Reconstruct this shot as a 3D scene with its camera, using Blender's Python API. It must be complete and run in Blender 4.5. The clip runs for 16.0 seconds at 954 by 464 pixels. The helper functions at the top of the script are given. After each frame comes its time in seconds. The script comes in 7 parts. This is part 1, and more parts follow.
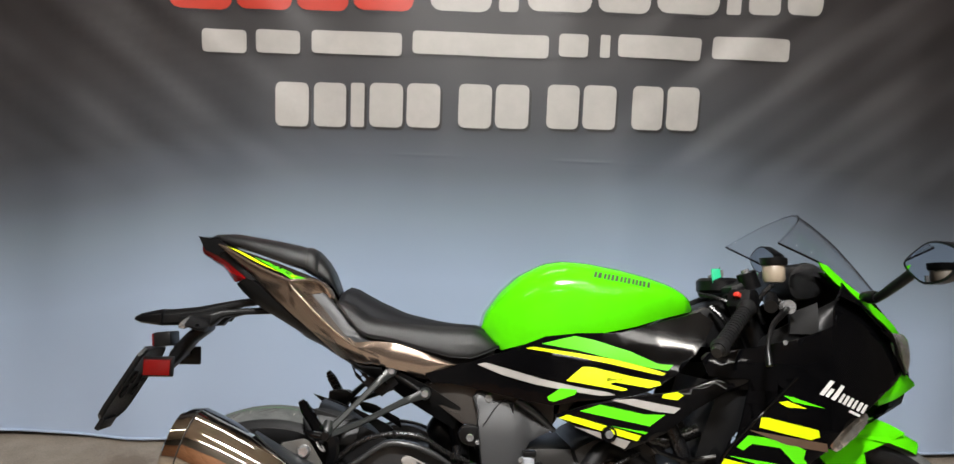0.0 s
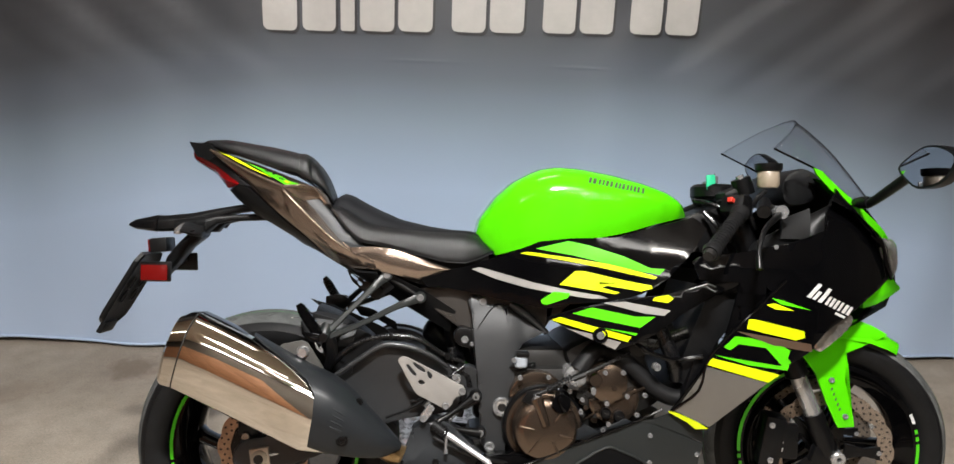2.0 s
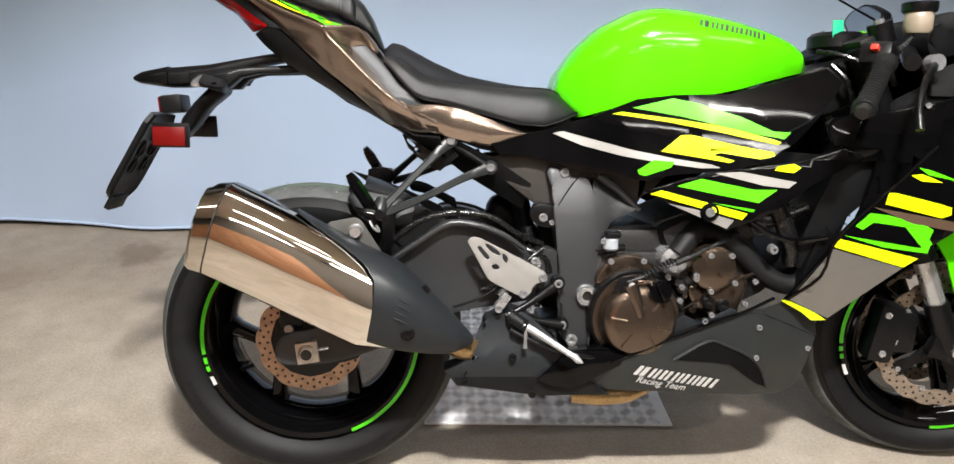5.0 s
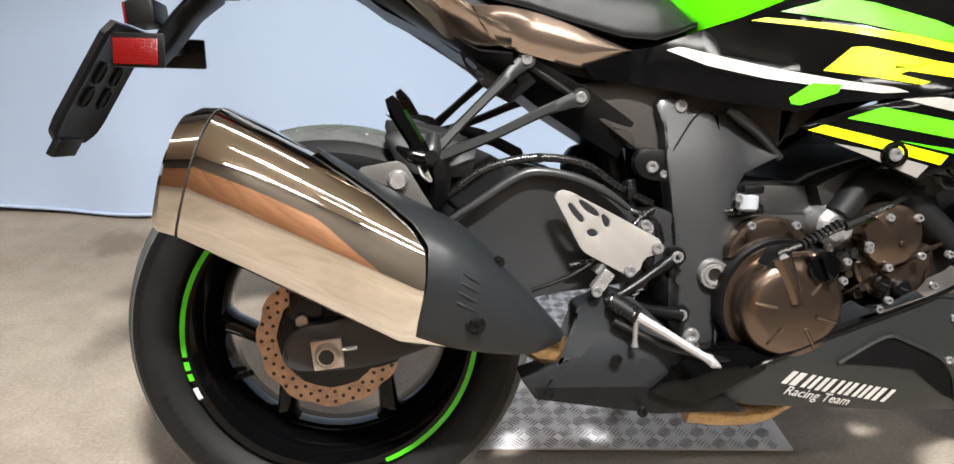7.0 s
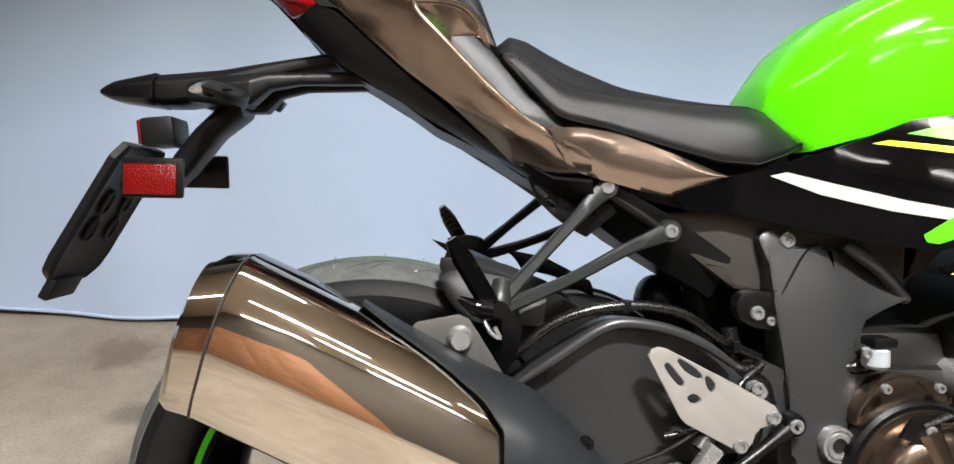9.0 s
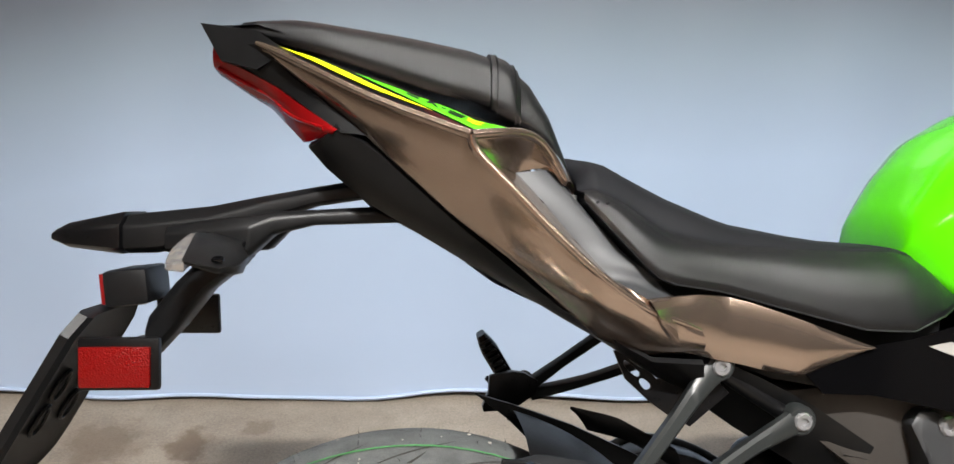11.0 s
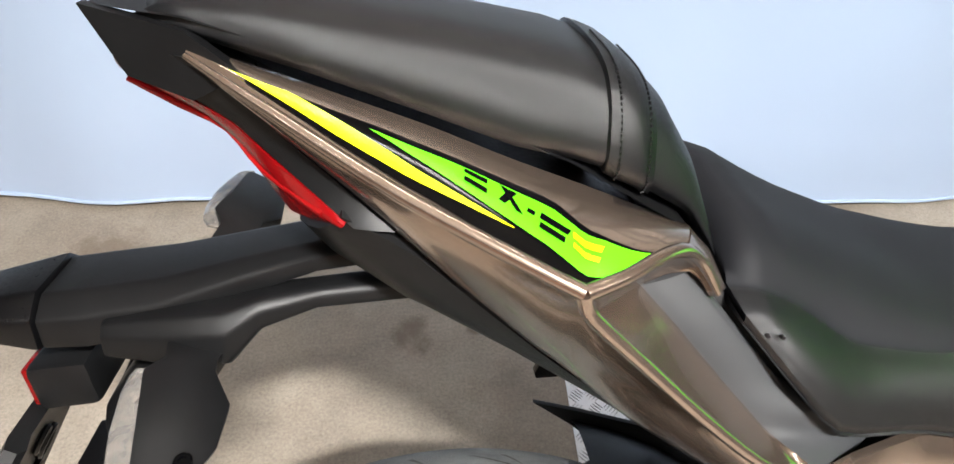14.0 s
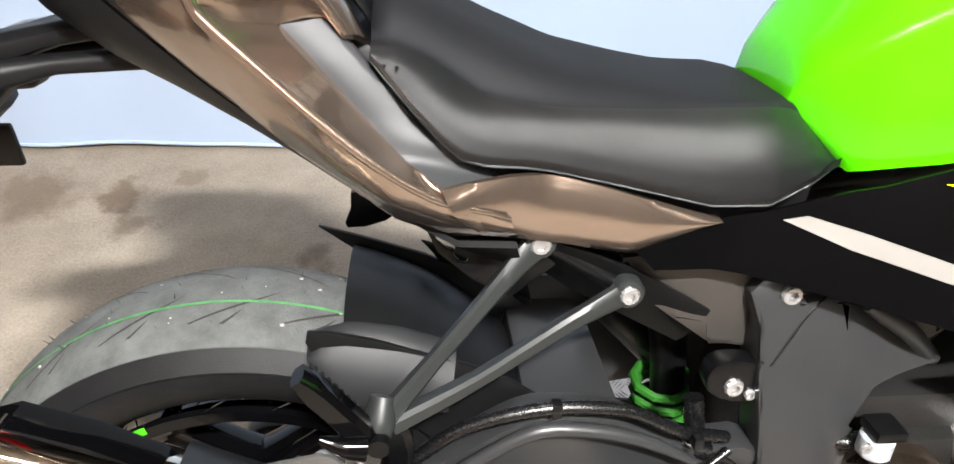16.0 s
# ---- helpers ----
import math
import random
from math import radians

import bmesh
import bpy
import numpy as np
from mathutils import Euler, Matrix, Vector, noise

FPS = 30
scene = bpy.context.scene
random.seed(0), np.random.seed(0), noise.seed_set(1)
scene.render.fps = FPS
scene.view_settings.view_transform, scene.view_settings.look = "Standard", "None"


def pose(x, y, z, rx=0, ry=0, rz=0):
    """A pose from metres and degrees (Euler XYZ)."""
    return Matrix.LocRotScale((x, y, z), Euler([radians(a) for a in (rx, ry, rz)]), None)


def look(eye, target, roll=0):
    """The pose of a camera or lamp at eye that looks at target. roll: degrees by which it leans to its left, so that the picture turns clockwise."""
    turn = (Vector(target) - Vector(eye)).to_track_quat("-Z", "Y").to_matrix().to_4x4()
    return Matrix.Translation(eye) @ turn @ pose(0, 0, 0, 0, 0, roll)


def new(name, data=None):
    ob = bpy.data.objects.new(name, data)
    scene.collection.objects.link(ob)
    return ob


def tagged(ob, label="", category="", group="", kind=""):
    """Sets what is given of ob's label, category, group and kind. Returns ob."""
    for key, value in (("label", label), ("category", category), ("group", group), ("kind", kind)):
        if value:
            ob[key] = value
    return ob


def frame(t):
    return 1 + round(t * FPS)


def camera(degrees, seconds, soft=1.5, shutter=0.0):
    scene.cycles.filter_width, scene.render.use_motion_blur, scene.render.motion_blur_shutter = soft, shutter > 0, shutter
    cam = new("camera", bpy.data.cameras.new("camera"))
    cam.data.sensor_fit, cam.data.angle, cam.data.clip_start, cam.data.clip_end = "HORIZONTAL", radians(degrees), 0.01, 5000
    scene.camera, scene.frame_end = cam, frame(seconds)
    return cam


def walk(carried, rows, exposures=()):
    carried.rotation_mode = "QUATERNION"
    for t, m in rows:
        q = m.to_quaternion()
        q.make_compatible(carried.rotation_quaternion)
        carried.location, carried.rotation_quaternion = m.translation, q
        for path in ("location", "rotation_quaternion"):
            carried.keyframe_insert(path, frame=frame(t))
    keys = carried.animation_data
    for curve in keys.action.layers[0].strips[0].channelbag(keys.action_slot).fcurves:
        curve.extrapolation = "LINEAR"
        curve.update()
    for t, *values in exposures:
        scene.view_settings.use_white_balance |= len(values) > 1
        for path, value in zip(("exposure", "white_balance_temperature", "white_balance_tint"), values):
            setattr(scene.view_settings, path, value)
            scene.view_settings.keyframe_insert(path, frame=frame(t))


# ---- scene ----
cam = camera(68.8, 16.0)
PATH = [
    (0, (0.369, -1.529, 1.267), (0.497, 0.452, 1.024), 2.2),
    (0.5, (0.379, -1.53, 1.259), (0.507, 0.44, 0.938), 2.2),
    (1, (0.37, -1.526, 1.255), (0.515, 0.433, 0.879), 2.3),
    (1.5, (0.369, -1.527, 1.246), (0.513, 0.423, 0.825), 2.3),
    (2, (0.369, -1.528, 1.249), (0.52, 0.406, 0.762), 2.3),
    (2.5, (0.367, -1.522, 1.229), (0.523, 0.397, 0.688), 2.3),
    (3, (0.367, -1.51, 1.214), (0.524, 0.375, 0.565), 2.4),
    (3.2, (0.359, -1.489, 1.233), (0.524, 0.356, 0.481), 2.6),
    (5.3, (0.206, -1.196, 1.055), (0.379, 0.636, 0.272), 2.6),
    (5.5, (0.202, -1.141, 1.013), (0.377, 0.694, 0.238), 2.5),
    (6, (0.181, -1.039, 0.938), (0.355, 0.802, 0.176), 2.5),
    (6.5, (0.145, -0.968, 0.894), (0.319, 0.875, 0.136), 2.5),
    (7, (0.128, -0.936, 0.879), (0.3, 0.909, 0.125), 2.5),
    (7.5, (0.128, -0.902, 0.892), (0.293, 0.943, 0.139), 2.4),
    (8, (0.118, -0.86, 0.921), (0.275, 1.001, 0.206), 2.5),
    (8.5, (0.094, -0.808, 0.913), (0.249, 1.075, 0.259), 2.5),
    (9, (0.06, -0.744, 0.915), (0.214, 1.169, 0.352), 2.4),
    (9.5, (0.039, -0.684, 0.935), (0.203, 1.232, 0.388), 2.3),
    (10, (0.018, -0.632, 0.955), (0.205, 1.286, 0.419), 2.4),
    (10.2, (0.011, -0.61, 0.97), (0.198, 1.314, 0.459), 2.5),
    (12.3, (-0.02, -0.278, 1.105), (0.159, 1.415, 0.056), 2.1),
    (12.5, (-0.025, -0.25, 1.121), (0.177, 1.353, -0.057), 2.8),
    (13, (-0.023, -0.191, 1.162), (0.159, 1.308, -0.15), 3.0),
    (13.5, (-0.037, -0.157, 1.175), (0.133, 1.329, -0.153), 3.1),
    (14, (-0.033, -0.144, 1.18), (0.131, 1.342, -0.149), 2.9),
    (14.5, (-0.009, -0.153, 1.165), (0.153, 1.331, -0.166), 3.1),
    (15, (0.026, -0.196, 1.156), (0.197, 1.287, -0.174), 3.0),
    (15.5, (0.085, -0.277, 1.151), (0.255, 1.21, -0.175), 2.8),
    (16, (0.181, -0.35, 1.118), (0.351, 1.149, -0.196), 3.0),
]
# exposure rises as the camera closes in on the dark machine: seconds, stops
EXPOSURES = [(0.0, -.14), (1.5, -.10), (3.0, .02), (5.5, .42), (7.0, .50), (9.0, .36), (10.0, .24), (12.5, .70), (13.5, .77), (14.5, .80), (16.0, .88)]
walk(cam, [(t, look(eye, target, roll)) for t, eye, target, roll in PATH], EXPOSURES)

# ---- world, lamps, exposure ----
world = bpy.data.worlds.new("world")
scene.world = world
world.use_nodes = True
world.node_tree.nodes["Background"].inputs[0].default_value = (1.0, 0.94, 0.88, 1)
world.node_tree.nodes["Background"].inputs[1].default_value = 0.01


# the last two are weak fill lamps, added out of view
LAMPS = ((.45, -1.42, 3, 205), (1.35, -2.4, 3, 17), (-.35, -3.6, 4, 2), (1.7, -3.65, 3, 2), (.24, .93, 4, 2), (-2.0, -1.45, 3, 1), (2.9, -1.4, 4, 1))


# ---- materials ----
def nodes_of(name):
    m = bpy.data.materials.new(name)
    m.use_nodes = True
    nt = m.node_tree
    return m, nt, nt.nodes["Principled BSDF"]


def node(nt, kind, **values):
    n = nt.nodes.new(kind)
    for k, v in values.items():
        n.inputs[k.replace("_", " ")].default_value = v
    return n


def surface(name, color, rough=.5, metal=0.0, var=.12, scale=18, rvar=.08, bump=0.0, bscale=300, coat=0.0, spec=.5, flakes=0.0):
    """Two scales of variation: broad tone and fine grain, which also moves the roughness and the relief."""
    m, nt, p = nodes_of(name)
    tc = nt.nodes.new("ShaderNodeTexCoord")
    broad = node(nt, "ShaderNodeTexNoise", Scale=scale, Detail=5.0, Roughness=.6)
    fine = node(nt, "ShaderNodeTexNoise", Scale=bscale, Detail=3.0, Roughness=.55)
    for n in (broad, fine):
        nt.links.new(tc.outputs["Object"], n.inputs["Vector"])
    ramp = nt.nodes.new("ShaderNodeValToRGB")
    ramp.color_ramp.elements[0].position, ramp.color_ramp.elements[1].position = .3, .7
    ramp.color_ramp.elements[0].color = (*[c * (1 - var) for c in color], 1)
    ramp.color_ramp.elements[1].color = (*[min(1, c * (1 + var)) for c in color], 1)
    nt.links.new(broad.outputs["Fac"], ramp.inputs["Fac"])
    nt.links.new(ramp.outputs["Color"], p.inputs["Base Color"])
    rm = node(nt, "ShaderNodeMapRange")
    rm.inputs["From Min"].default_value, rm.inputs["From Max"].default_value = .3, .7
    rm.inputs["To Min"].default_value, rm.inputs["To Max"].default_value = max(.02, rough - rvar), min(1, rough + rvar)
    nt.links.new((broad if rvar < .05 else fine).outputs["Fac"], rm.inputs["Value"])
    nt.links.new(rm.outputs["Result"], p.inputs["Roughness"])
    if bump:
        b = node(nt, "ShaderNodeBump", Strength=bump, Distance=.002)
        nt.links.new(fine.outputs["Fac"], b.inputs["Height"])
        nt.links.new(b.outputs["Normal"], p.inputs["Normal"])
    p.inputs["Metallic"].default_value = metal
    p.inputs["Coat Weight"].default_value = coat
    p.inputs["Coat Roughness"].default_value = .03
    p.inputs["Specular IOR Level"].default_value = spec
    return m


GREEN = surface("green_paint", (.080, .60, .002), .14, var=.05, rvar=.02, coat=.3, spec=.28)
GREEN_D = surface("green_decal", (.085, .60, .005), .22, var=.04, rvar=.02, spec=.5)
YELLOW = surface("yellow_decal", (.62, .76, .004), .22, var=.04, rvar=.02, spec=.5)
BLACK = surface("black_gloss_paint", (.0016, .0016, .0019), .05, var=.2, rvar=.02, spec=.22)
BLACK_M = surface("satin_black_metal", (.0028, .0028, .0032), .33, var=.2, rvar=.06, bump=.04, spec=.28)
PLASTIC = surface("black_moulded_plastic", (.0052, .0053, .0057), .40, var=.18, scale=40, bump=.10, bscale=1500, spec=.22)
PLASTIC_G = surface("charcoal_plastic", (.0125, .0145, .017), .44, var=.10, scale=25, bump=.08, bscale=1500, spec=.32)
BELLY = surface("dark_grey_satin_paint", (.0165, .0185, .0185), .38, var=.08, rvar=.05, bump=.03, spec=.4)
SPAR = surface("dark_satin_frame_paint", (.052, .047, .043), .36, metal=.35, var=.10, rvar=.05, bump=.05, bscale=1200, spec=.4)
FRAME = surface("graphite_frame_paint", (.038, .039, .041), .34, metal=.4, var=.07, rvar=.05, bump=.03, bscale=1200, spec=.5)
BROWN = surface("bronze_metallic_paint", (.33, .254, .205), .22, metal=.9, var=.03, rvar=.01, coat=.8, bscale=2500)
BROWN_D = surface("dark_bronze_decal", (.12, .075, .05), .3, metal=.3, var=.05, rvar=.02, coat=.6)
GREY_D = surface("metallic_grey_decal", (.17, .16, .145), .32, metal=.5, var=.05, rvar=.03, coat=.6)
SILVER_D = surface("silver_decal", (.40, .385, .365), .36, metal=.5, var=.04, rvar=.03, coat=.1)
WHITE_D = surface("white_print", (.58, .58, .57), .45, var=.04, rvar=.03)
ENGINE = surface("bronze_engine_paint", (.150, .112, .086), .24, metal=.92, var=.05, scale=8, rvar=.03)
CAST = surface("dark_cast_alloy", (.030, .029, .028), .46, metal=.7, var=.22, rvar=.1, bump=.2, bscale=400)
STEEL = surface("polished_stainless", (.80, .755, .685), .042, metal=1.0, var=.04, scale=6, rvar=.012, bscale=60)
ALLOY = surface("bare_alloy", (.46, .46, .465), .26, metal=.75, var=.08, rvar=.04)
PEG_ALLOY = surface("bead_blasted_peg_alloy", (.42, .42, .43), .34, metal=.55, var=.06, rvar=.04)
EAR = surface("pressed_steel_hanger", (.115, .112, .106), .38, metal=.5, var=.08, rvar=.05)
CHROME = surface("zinc_bolt_steel", (.40, .40, .41), .18, metal=.7, var=.15, rvar=.08)
DISC = surface("rust_filmed_disc_steel", (.40, .27, .19), .35, metal=.8, var=.28, scale=45, rvar=.1, bump=.12)
DISC_F = surface("bronze_grey_disc_steel", (.38, .31, .25), .32, metal=.8, var=.15, scale=45, rvar=.1)
GREEN_L = surface("dusty_green_line", (.05, .20, .06), .7, var=.3, scale=60)
DISC_C = surface("disc_carrier_alloy", (.55, .50, .44), .35, metal=.8, var=.1)
GOLD = surface("blued_titanium_pipe", (.40, .27, .13), .32, metal=.85, var=.3, scale=14)
FIN = surface("grey_satin_plastic", (.013, .0135, .0148), .50, var=.06, scale=30, rvar=.05, bump=.06, bscale=1500, spec=.32)
INSERT = surface("silver_grey_plastic", (.030, .0315, .034), .50, var=.06, scale=30, rvar=.05, bump=.16, bscale=1500, spec=.5)
SPRING = surface("dull_green_spring_paint", (.012, .095, .005), .55, var=.2)
DUCT_SHADE = surface("duct_recess_shade", (.0025, .0025, .0028), .75, var=.2, spec=.1)
GRIT = surface("pale_grit", (.30, .28, .25), .7, var=.3, scale=200)
RUBBER = surface("black_rubber", (.0055, .0055, .006), .55, var=.25, scale=30, bump=.22, bscale=600, spec=.24)
TREAD = surface("dusty_tread_rubber", (.085, .089, .088), .75, var=.30, scale=32, bump=.6, bscale=380, spec=.3)
SEAT = surface("black_grained_vinyl", (.0050, .0054, .0062), .36, var=.12, scale=14, bump=.30, bscale=2100, spec=.42)
SEAT_TOP = surface("matt_black_seat_cloth", (.0075, .0080, .0098), .62, var=.10, scale=20, rvar=.05, bump=.15, bscale=2400, spec=.16)
HOSE = surface("black_hose", (.004, .004, .0045), .28, var=.15, rvar=.06)
PLATE_AL = surface("chequer_plate_aluminium", (.80, .80, .82), .38, metal=.15, var=.10, scale=10, rvar=.08)
# bars share the sheet's aluminium; their flanks' shade is put into this darker grey
PLATE_BAR_SHADE = surface("shade_dark_tread_bars", (.36, .36, .37), .34, metal=.4, var=.35, scale=30, rvar=.08)
HEEL = surface("bead_blasted_alloy", (.29, .275, .26), .45, metal=.3, var=.06, rvar=.06, bump=.08, bscale=1500)
MILK = surface("milky_reservoir_plastic", (.33, .355, .39), .35, var=.08)
AMBER = surface("aged_fluid_reservoir", (.27, .22, .165), .35, var=.15)
RUBBER_T = surface("green_rubber_tag", (.01, .42, .20), .45, var=.08)
RED_P = surface("red_switch", (.55, .03, .015), .4)
FOIL = surface("crinkled_foil", (.62, .60, .56), .16, metal=.9, var=.15, bump=1.0, bscale=70)
LAMP_GREY = surface("dull_lamp_reflector", (.24, .19, .15), .30, metal=.5, var=.5, scale=70, bump=.8, bscale=90)
MESH_M = surface("radiator_fins", (.02, .018, .016), .55, metal=.5, var=.3, scale=300)
# near-black flat fill: shade of holes, slots, grooves and seams put into colour
HOLE_SHADE = surface("drilled_hole_shadow", (.015, .012, .010), .7)
GREEN_R = surface("rim_stripe_green", (.06, .50, .005), .4, var=.05)


def lens(name, color, rough, trans, relief=.5):
    m, nt, p = nodes_of(name)
    tc = nt.nodes.new("ShaderNodeTexCoord")
    w = node(nt, "ShaderNodeTexVoronoi", Scale=560.0)
    nt.links.new(tc.outputs["Object"], w.inputs["Vector"])
    b = node(nt, "ShaderNodeBump", Strength=relief, Distance=.001)
    nt.links.new(w.outputs["Distance"], b.inputs["Height"])
    nt.links.new(b.outputs["Normal"], p.inputs["Normal"])
    p.inputs["Base Color"].default_value = (*color, 1)
    p.inputs["Roughness"].default_value, p.inputs["Transmission Weight"].default_value = rough, trans
    p.inputs["Coat Weight"].default_value = .12
    p.inputs["Specular IOR Level"].default_value = .3
    return m


RED_L = lens("red_reflector_prisms", (.125, .002, .002), .22, .0, .6)
RED_T = lens("red_tail_lens", (.20, .003, .004), .10, .0, .12)
CLEAR_L = lens("clear_lamp_lens", (.92, .91, .89), .06, .9, .35)


def glass(name, color, rough=.02):
    m, nt, p = nodes_of(name)
    p.inputs["Base Color"].default_value = (*color, 1)
    p.inputs["Roughness"].default_value, p.inputs["Transmission Weight"].default_value = rough, 1.0
    p.inputs["IOR"].default_value = 1.12
    return m


SCREEN = glass("clear_screen_acrylic", (.86, .86, .88))
MIRROR, _nt, _p = nodes_of("mirror_glass")
_p.inputs["Base Color"].default_value, _p.inputs["Metallic"].default_value, _p.inputs["Roughness"].default_value = (.36, .38, .41, 1), 1.0, .02


def concrete_floor():
    """Worn concrete: pale screed, broad cloudy wear, pits, and brown oil stains of their own shapes."""
    m, nt, p = nodes_of("worn_concrete")
    L = nt.links.new
    tc = nt.nodes.new("ShaderNodeTexCoord")
    broad = node(nt, "ShaderNodeTexNoise", Scale=1.3, Detail=6.0, Roughness=.62)
    mid = node(nt, "ShaderNodeTexNoise", Scale=9.0, Detail=8.0, Roughness=.7)
    fine = node(nt, "ShaderNodeTexNoise", Scale=150.0, Detail=5.0, Roughness=.8)
    for n in (broad, mid, fine):
        L(tc.outputs["Object"], n.inputs["Vector"])
    ramp = nt.nodes.new("ShaderNodeValToRGB")
    ramp.color_ramp.elements[0].position, ramp.color_ramp.elements[1].position = .32, .70
    ramp.color_ramp.elements[0].color, ramp.color_ramp.elements[1].color = (.205, .168, .130, 1), (.335, .290, .240, 1)
    L(broad.outputs["Fac"], ramp.inputs["Fac"])
    grain = nt.nodes.new("ShaderNodeMix")
    grain.data_type, grain.blend_type = "RGBA", "OVERLAY"
    grain.inputs[0].default_value = .85
    addn = node(nt, "ShaderNodeMath")
    addn.operation = "MULTIPLY_ADD"
    addn.inputs[1].default_value, addn.inputs[2].default_value = .5, .0
    speck = node(nt, "ShaderNodeMapRange")
    speck.inputs["From Min"].default_value, speck.inputs["From Max"].default_value = .22, .78
    L(fine.outputs["Fac"], speck.inputs["Value"])
    L(speck.outputs["Result"], addn.inputs[0])
    add2 = node(nt, "ShaderNodeMath")
    add2.operation = "MULTIPLY_ADD"
    add2.inputs[1].default_value = .5
    L(mid.outputs["Fac"], add2.inputs[0])
    L(addn.outputs[0], add2.inputs[2])
    L(ramp.outputs["Color"], grain.inputs[6])
    L(add2.outputs[0], grain.inputs[7])
    color = grain.outputs[2]
    # oil stains: centre x, y, radius, strength
    warp = node(nt, "ShaderNodeTexNoise", Scale=11.0, Detail=5.0, Roughness=.65)
    L(tc.outputs["Object"], warp.inputs["Vector"])
    for cx, cy, rad, k in ((-.06, .85, .055, .75), (.09, .862, .03, .8), (-.56, 1.10, .085, .75), (-.77, 1.10, .12, .55), (-.50, .98, .06, .6), (-.40, 1.16, .05, .5), (.45, -.10, .12, .25), (.25, .62, .2, .25), (-1.1, .9, .12, .3)):
        d = node(nt, "ShaderNodeVectorMath")
        d.operation = "DISTANCE"
        d.inputs[1].default_value = (cx, cy, 0)
        L(tc.outputs["Object"], d.inputs[0])
        a = node(nt, "ShaderNodeMath")
        a.operation = "MULTIPLY_ADD"
        a.inputs[1].default_value, a.inputs[2].default_value = rad * 2.6, -rad * 1.3
        L(warp.outputs["Fac"], a.inputs[0])
        s = node(nt, "ShaderNodeMath")
        s.operation = "ADD"
        L(d.outputs["Value"], s.inputs[0])
        L(a.outputs[0], s.inputs[1])
        r = node(nt, "ShaderNodeMapRange")
        r.interpolation_type = "SMOOTHSTEP"
        r.inputs["From Min"].default_value, r.inputs["From Max"].default_value = rad * .35, rad * 1.05
        r.inputs["To Min"].default_value, r.inputs["To Max"].default_value = k, 0
        L(s.outputs[0], r.inputs["Value"])
        mx = nt.nodes.new("ShaderNodeMix")
        mx.data_type, mx.blend_type = "RGBA", "MIX"
        mx.inputs[7].default_value = (.105, .068, .04, 1)
        L(r.outputs["Result"], mx.inputs[0])
        L(color, mx.inputs[6])
        color = mx.outputs[2]
    L(color, p.inputs["Base Color"])
    p.inputs["Roughness"].default_value = .62
    b = node(nt, "ShaderNodeBump", Strength=.35, Distance=.004)
    L(add2.outputs[0], b.inputs["Height"])
    L(b.outputs["Normal"], p.inputs["Normal"])
    return m


def banner_cloth():
    """Printed vinyl cloth: dark brown-grey at the top fading to pale blue-grey below, as printed."""
    m, nt, p = nodes_of("printed_banner_cloth")
    L = nt.links.new
    tc = nt.nodes.new("ShaderNodeTexCoord")
    sep = nt.nodes.new("ShaderNodeSeparateXYZ")
    L(tc.outputs["Object"], sep.inputs[0])
    wob = node(nt, "ShaderNodeTexNoise", Scale=1.1, Detail=2.0)
    L(tc.outputs["Object"], wob.inputs["Vector"])
    h = node(nt, "ShaderNodeMath")
    h.operation = "MULTIPLY_ADD"
    h.inputs[1].default_value = .10
    L(wob.outputs["Fac"], h.inputs[0])
    L(sep.outputs["Z"], h.inputs[2])
    # the tone goes darker towards the banner's two sides
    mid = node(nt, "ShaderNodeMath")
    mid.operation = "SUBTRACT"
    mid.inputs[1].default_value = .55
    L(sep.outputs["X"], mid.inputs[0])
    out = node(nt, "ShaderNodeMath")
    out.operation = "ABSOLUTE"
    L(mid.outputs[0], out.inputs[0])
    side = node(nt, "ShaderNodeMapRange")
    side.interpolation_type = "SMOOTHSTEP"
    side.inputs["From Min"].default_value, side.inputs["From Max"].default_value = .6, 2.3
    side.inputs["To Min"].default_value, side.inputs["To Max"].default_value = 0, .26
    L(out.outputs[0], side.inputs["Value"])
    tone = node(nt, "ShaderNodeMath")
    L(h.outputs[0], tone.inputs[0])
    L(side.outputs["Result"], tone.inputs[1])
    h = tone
    r = node(nt, "ShaderNodeMapRange")
    r.inputs["From Min"].default_value, r.inputs["From Max"].default_value = 0, 2.6
    L(h.outputs[0], r.inputs["Value"])
    ramp = nt.nodes.new("ShaderNodeValToRGB")
    e = ramp.color_ramp.elements
    e[0].position, e[0].color = .10, (.415, .515, .685, 1)
    e[1].position, e[1].color = .86, (.028, .023, .023, 1)
    for pos, col in ((.30, (.345, .435, .575)), (.40, (.22, .275, .34)), (.47, (.115, .135, .165)), (.54, (.060, .064, .074)), (.66, (.042, .040, .043))):
        k = e.new(pos)
        k.color = (*col, 1)
    L(r.outputs["Result"], ramp.inputs["Fac"])
    L(ramp.outputs["Color"], p.inputs["Base Color"])
    p.inputs["Roughness"].default_value = .48
    weave = node(nt, "ShaderNodeTexNoise", Scale=420.0, Detail=2.0)
    L(tc.outputs["Object"], weave.inputs["Vector"])
    b = node(nt, "ShaderNodeBump", Strength=.12, Distance=.001)
    L(weave.outputs["Fac"], b.inputs["Height"])
    L(b.outputs["Normal"], p.inputs["Normal"])
    return m


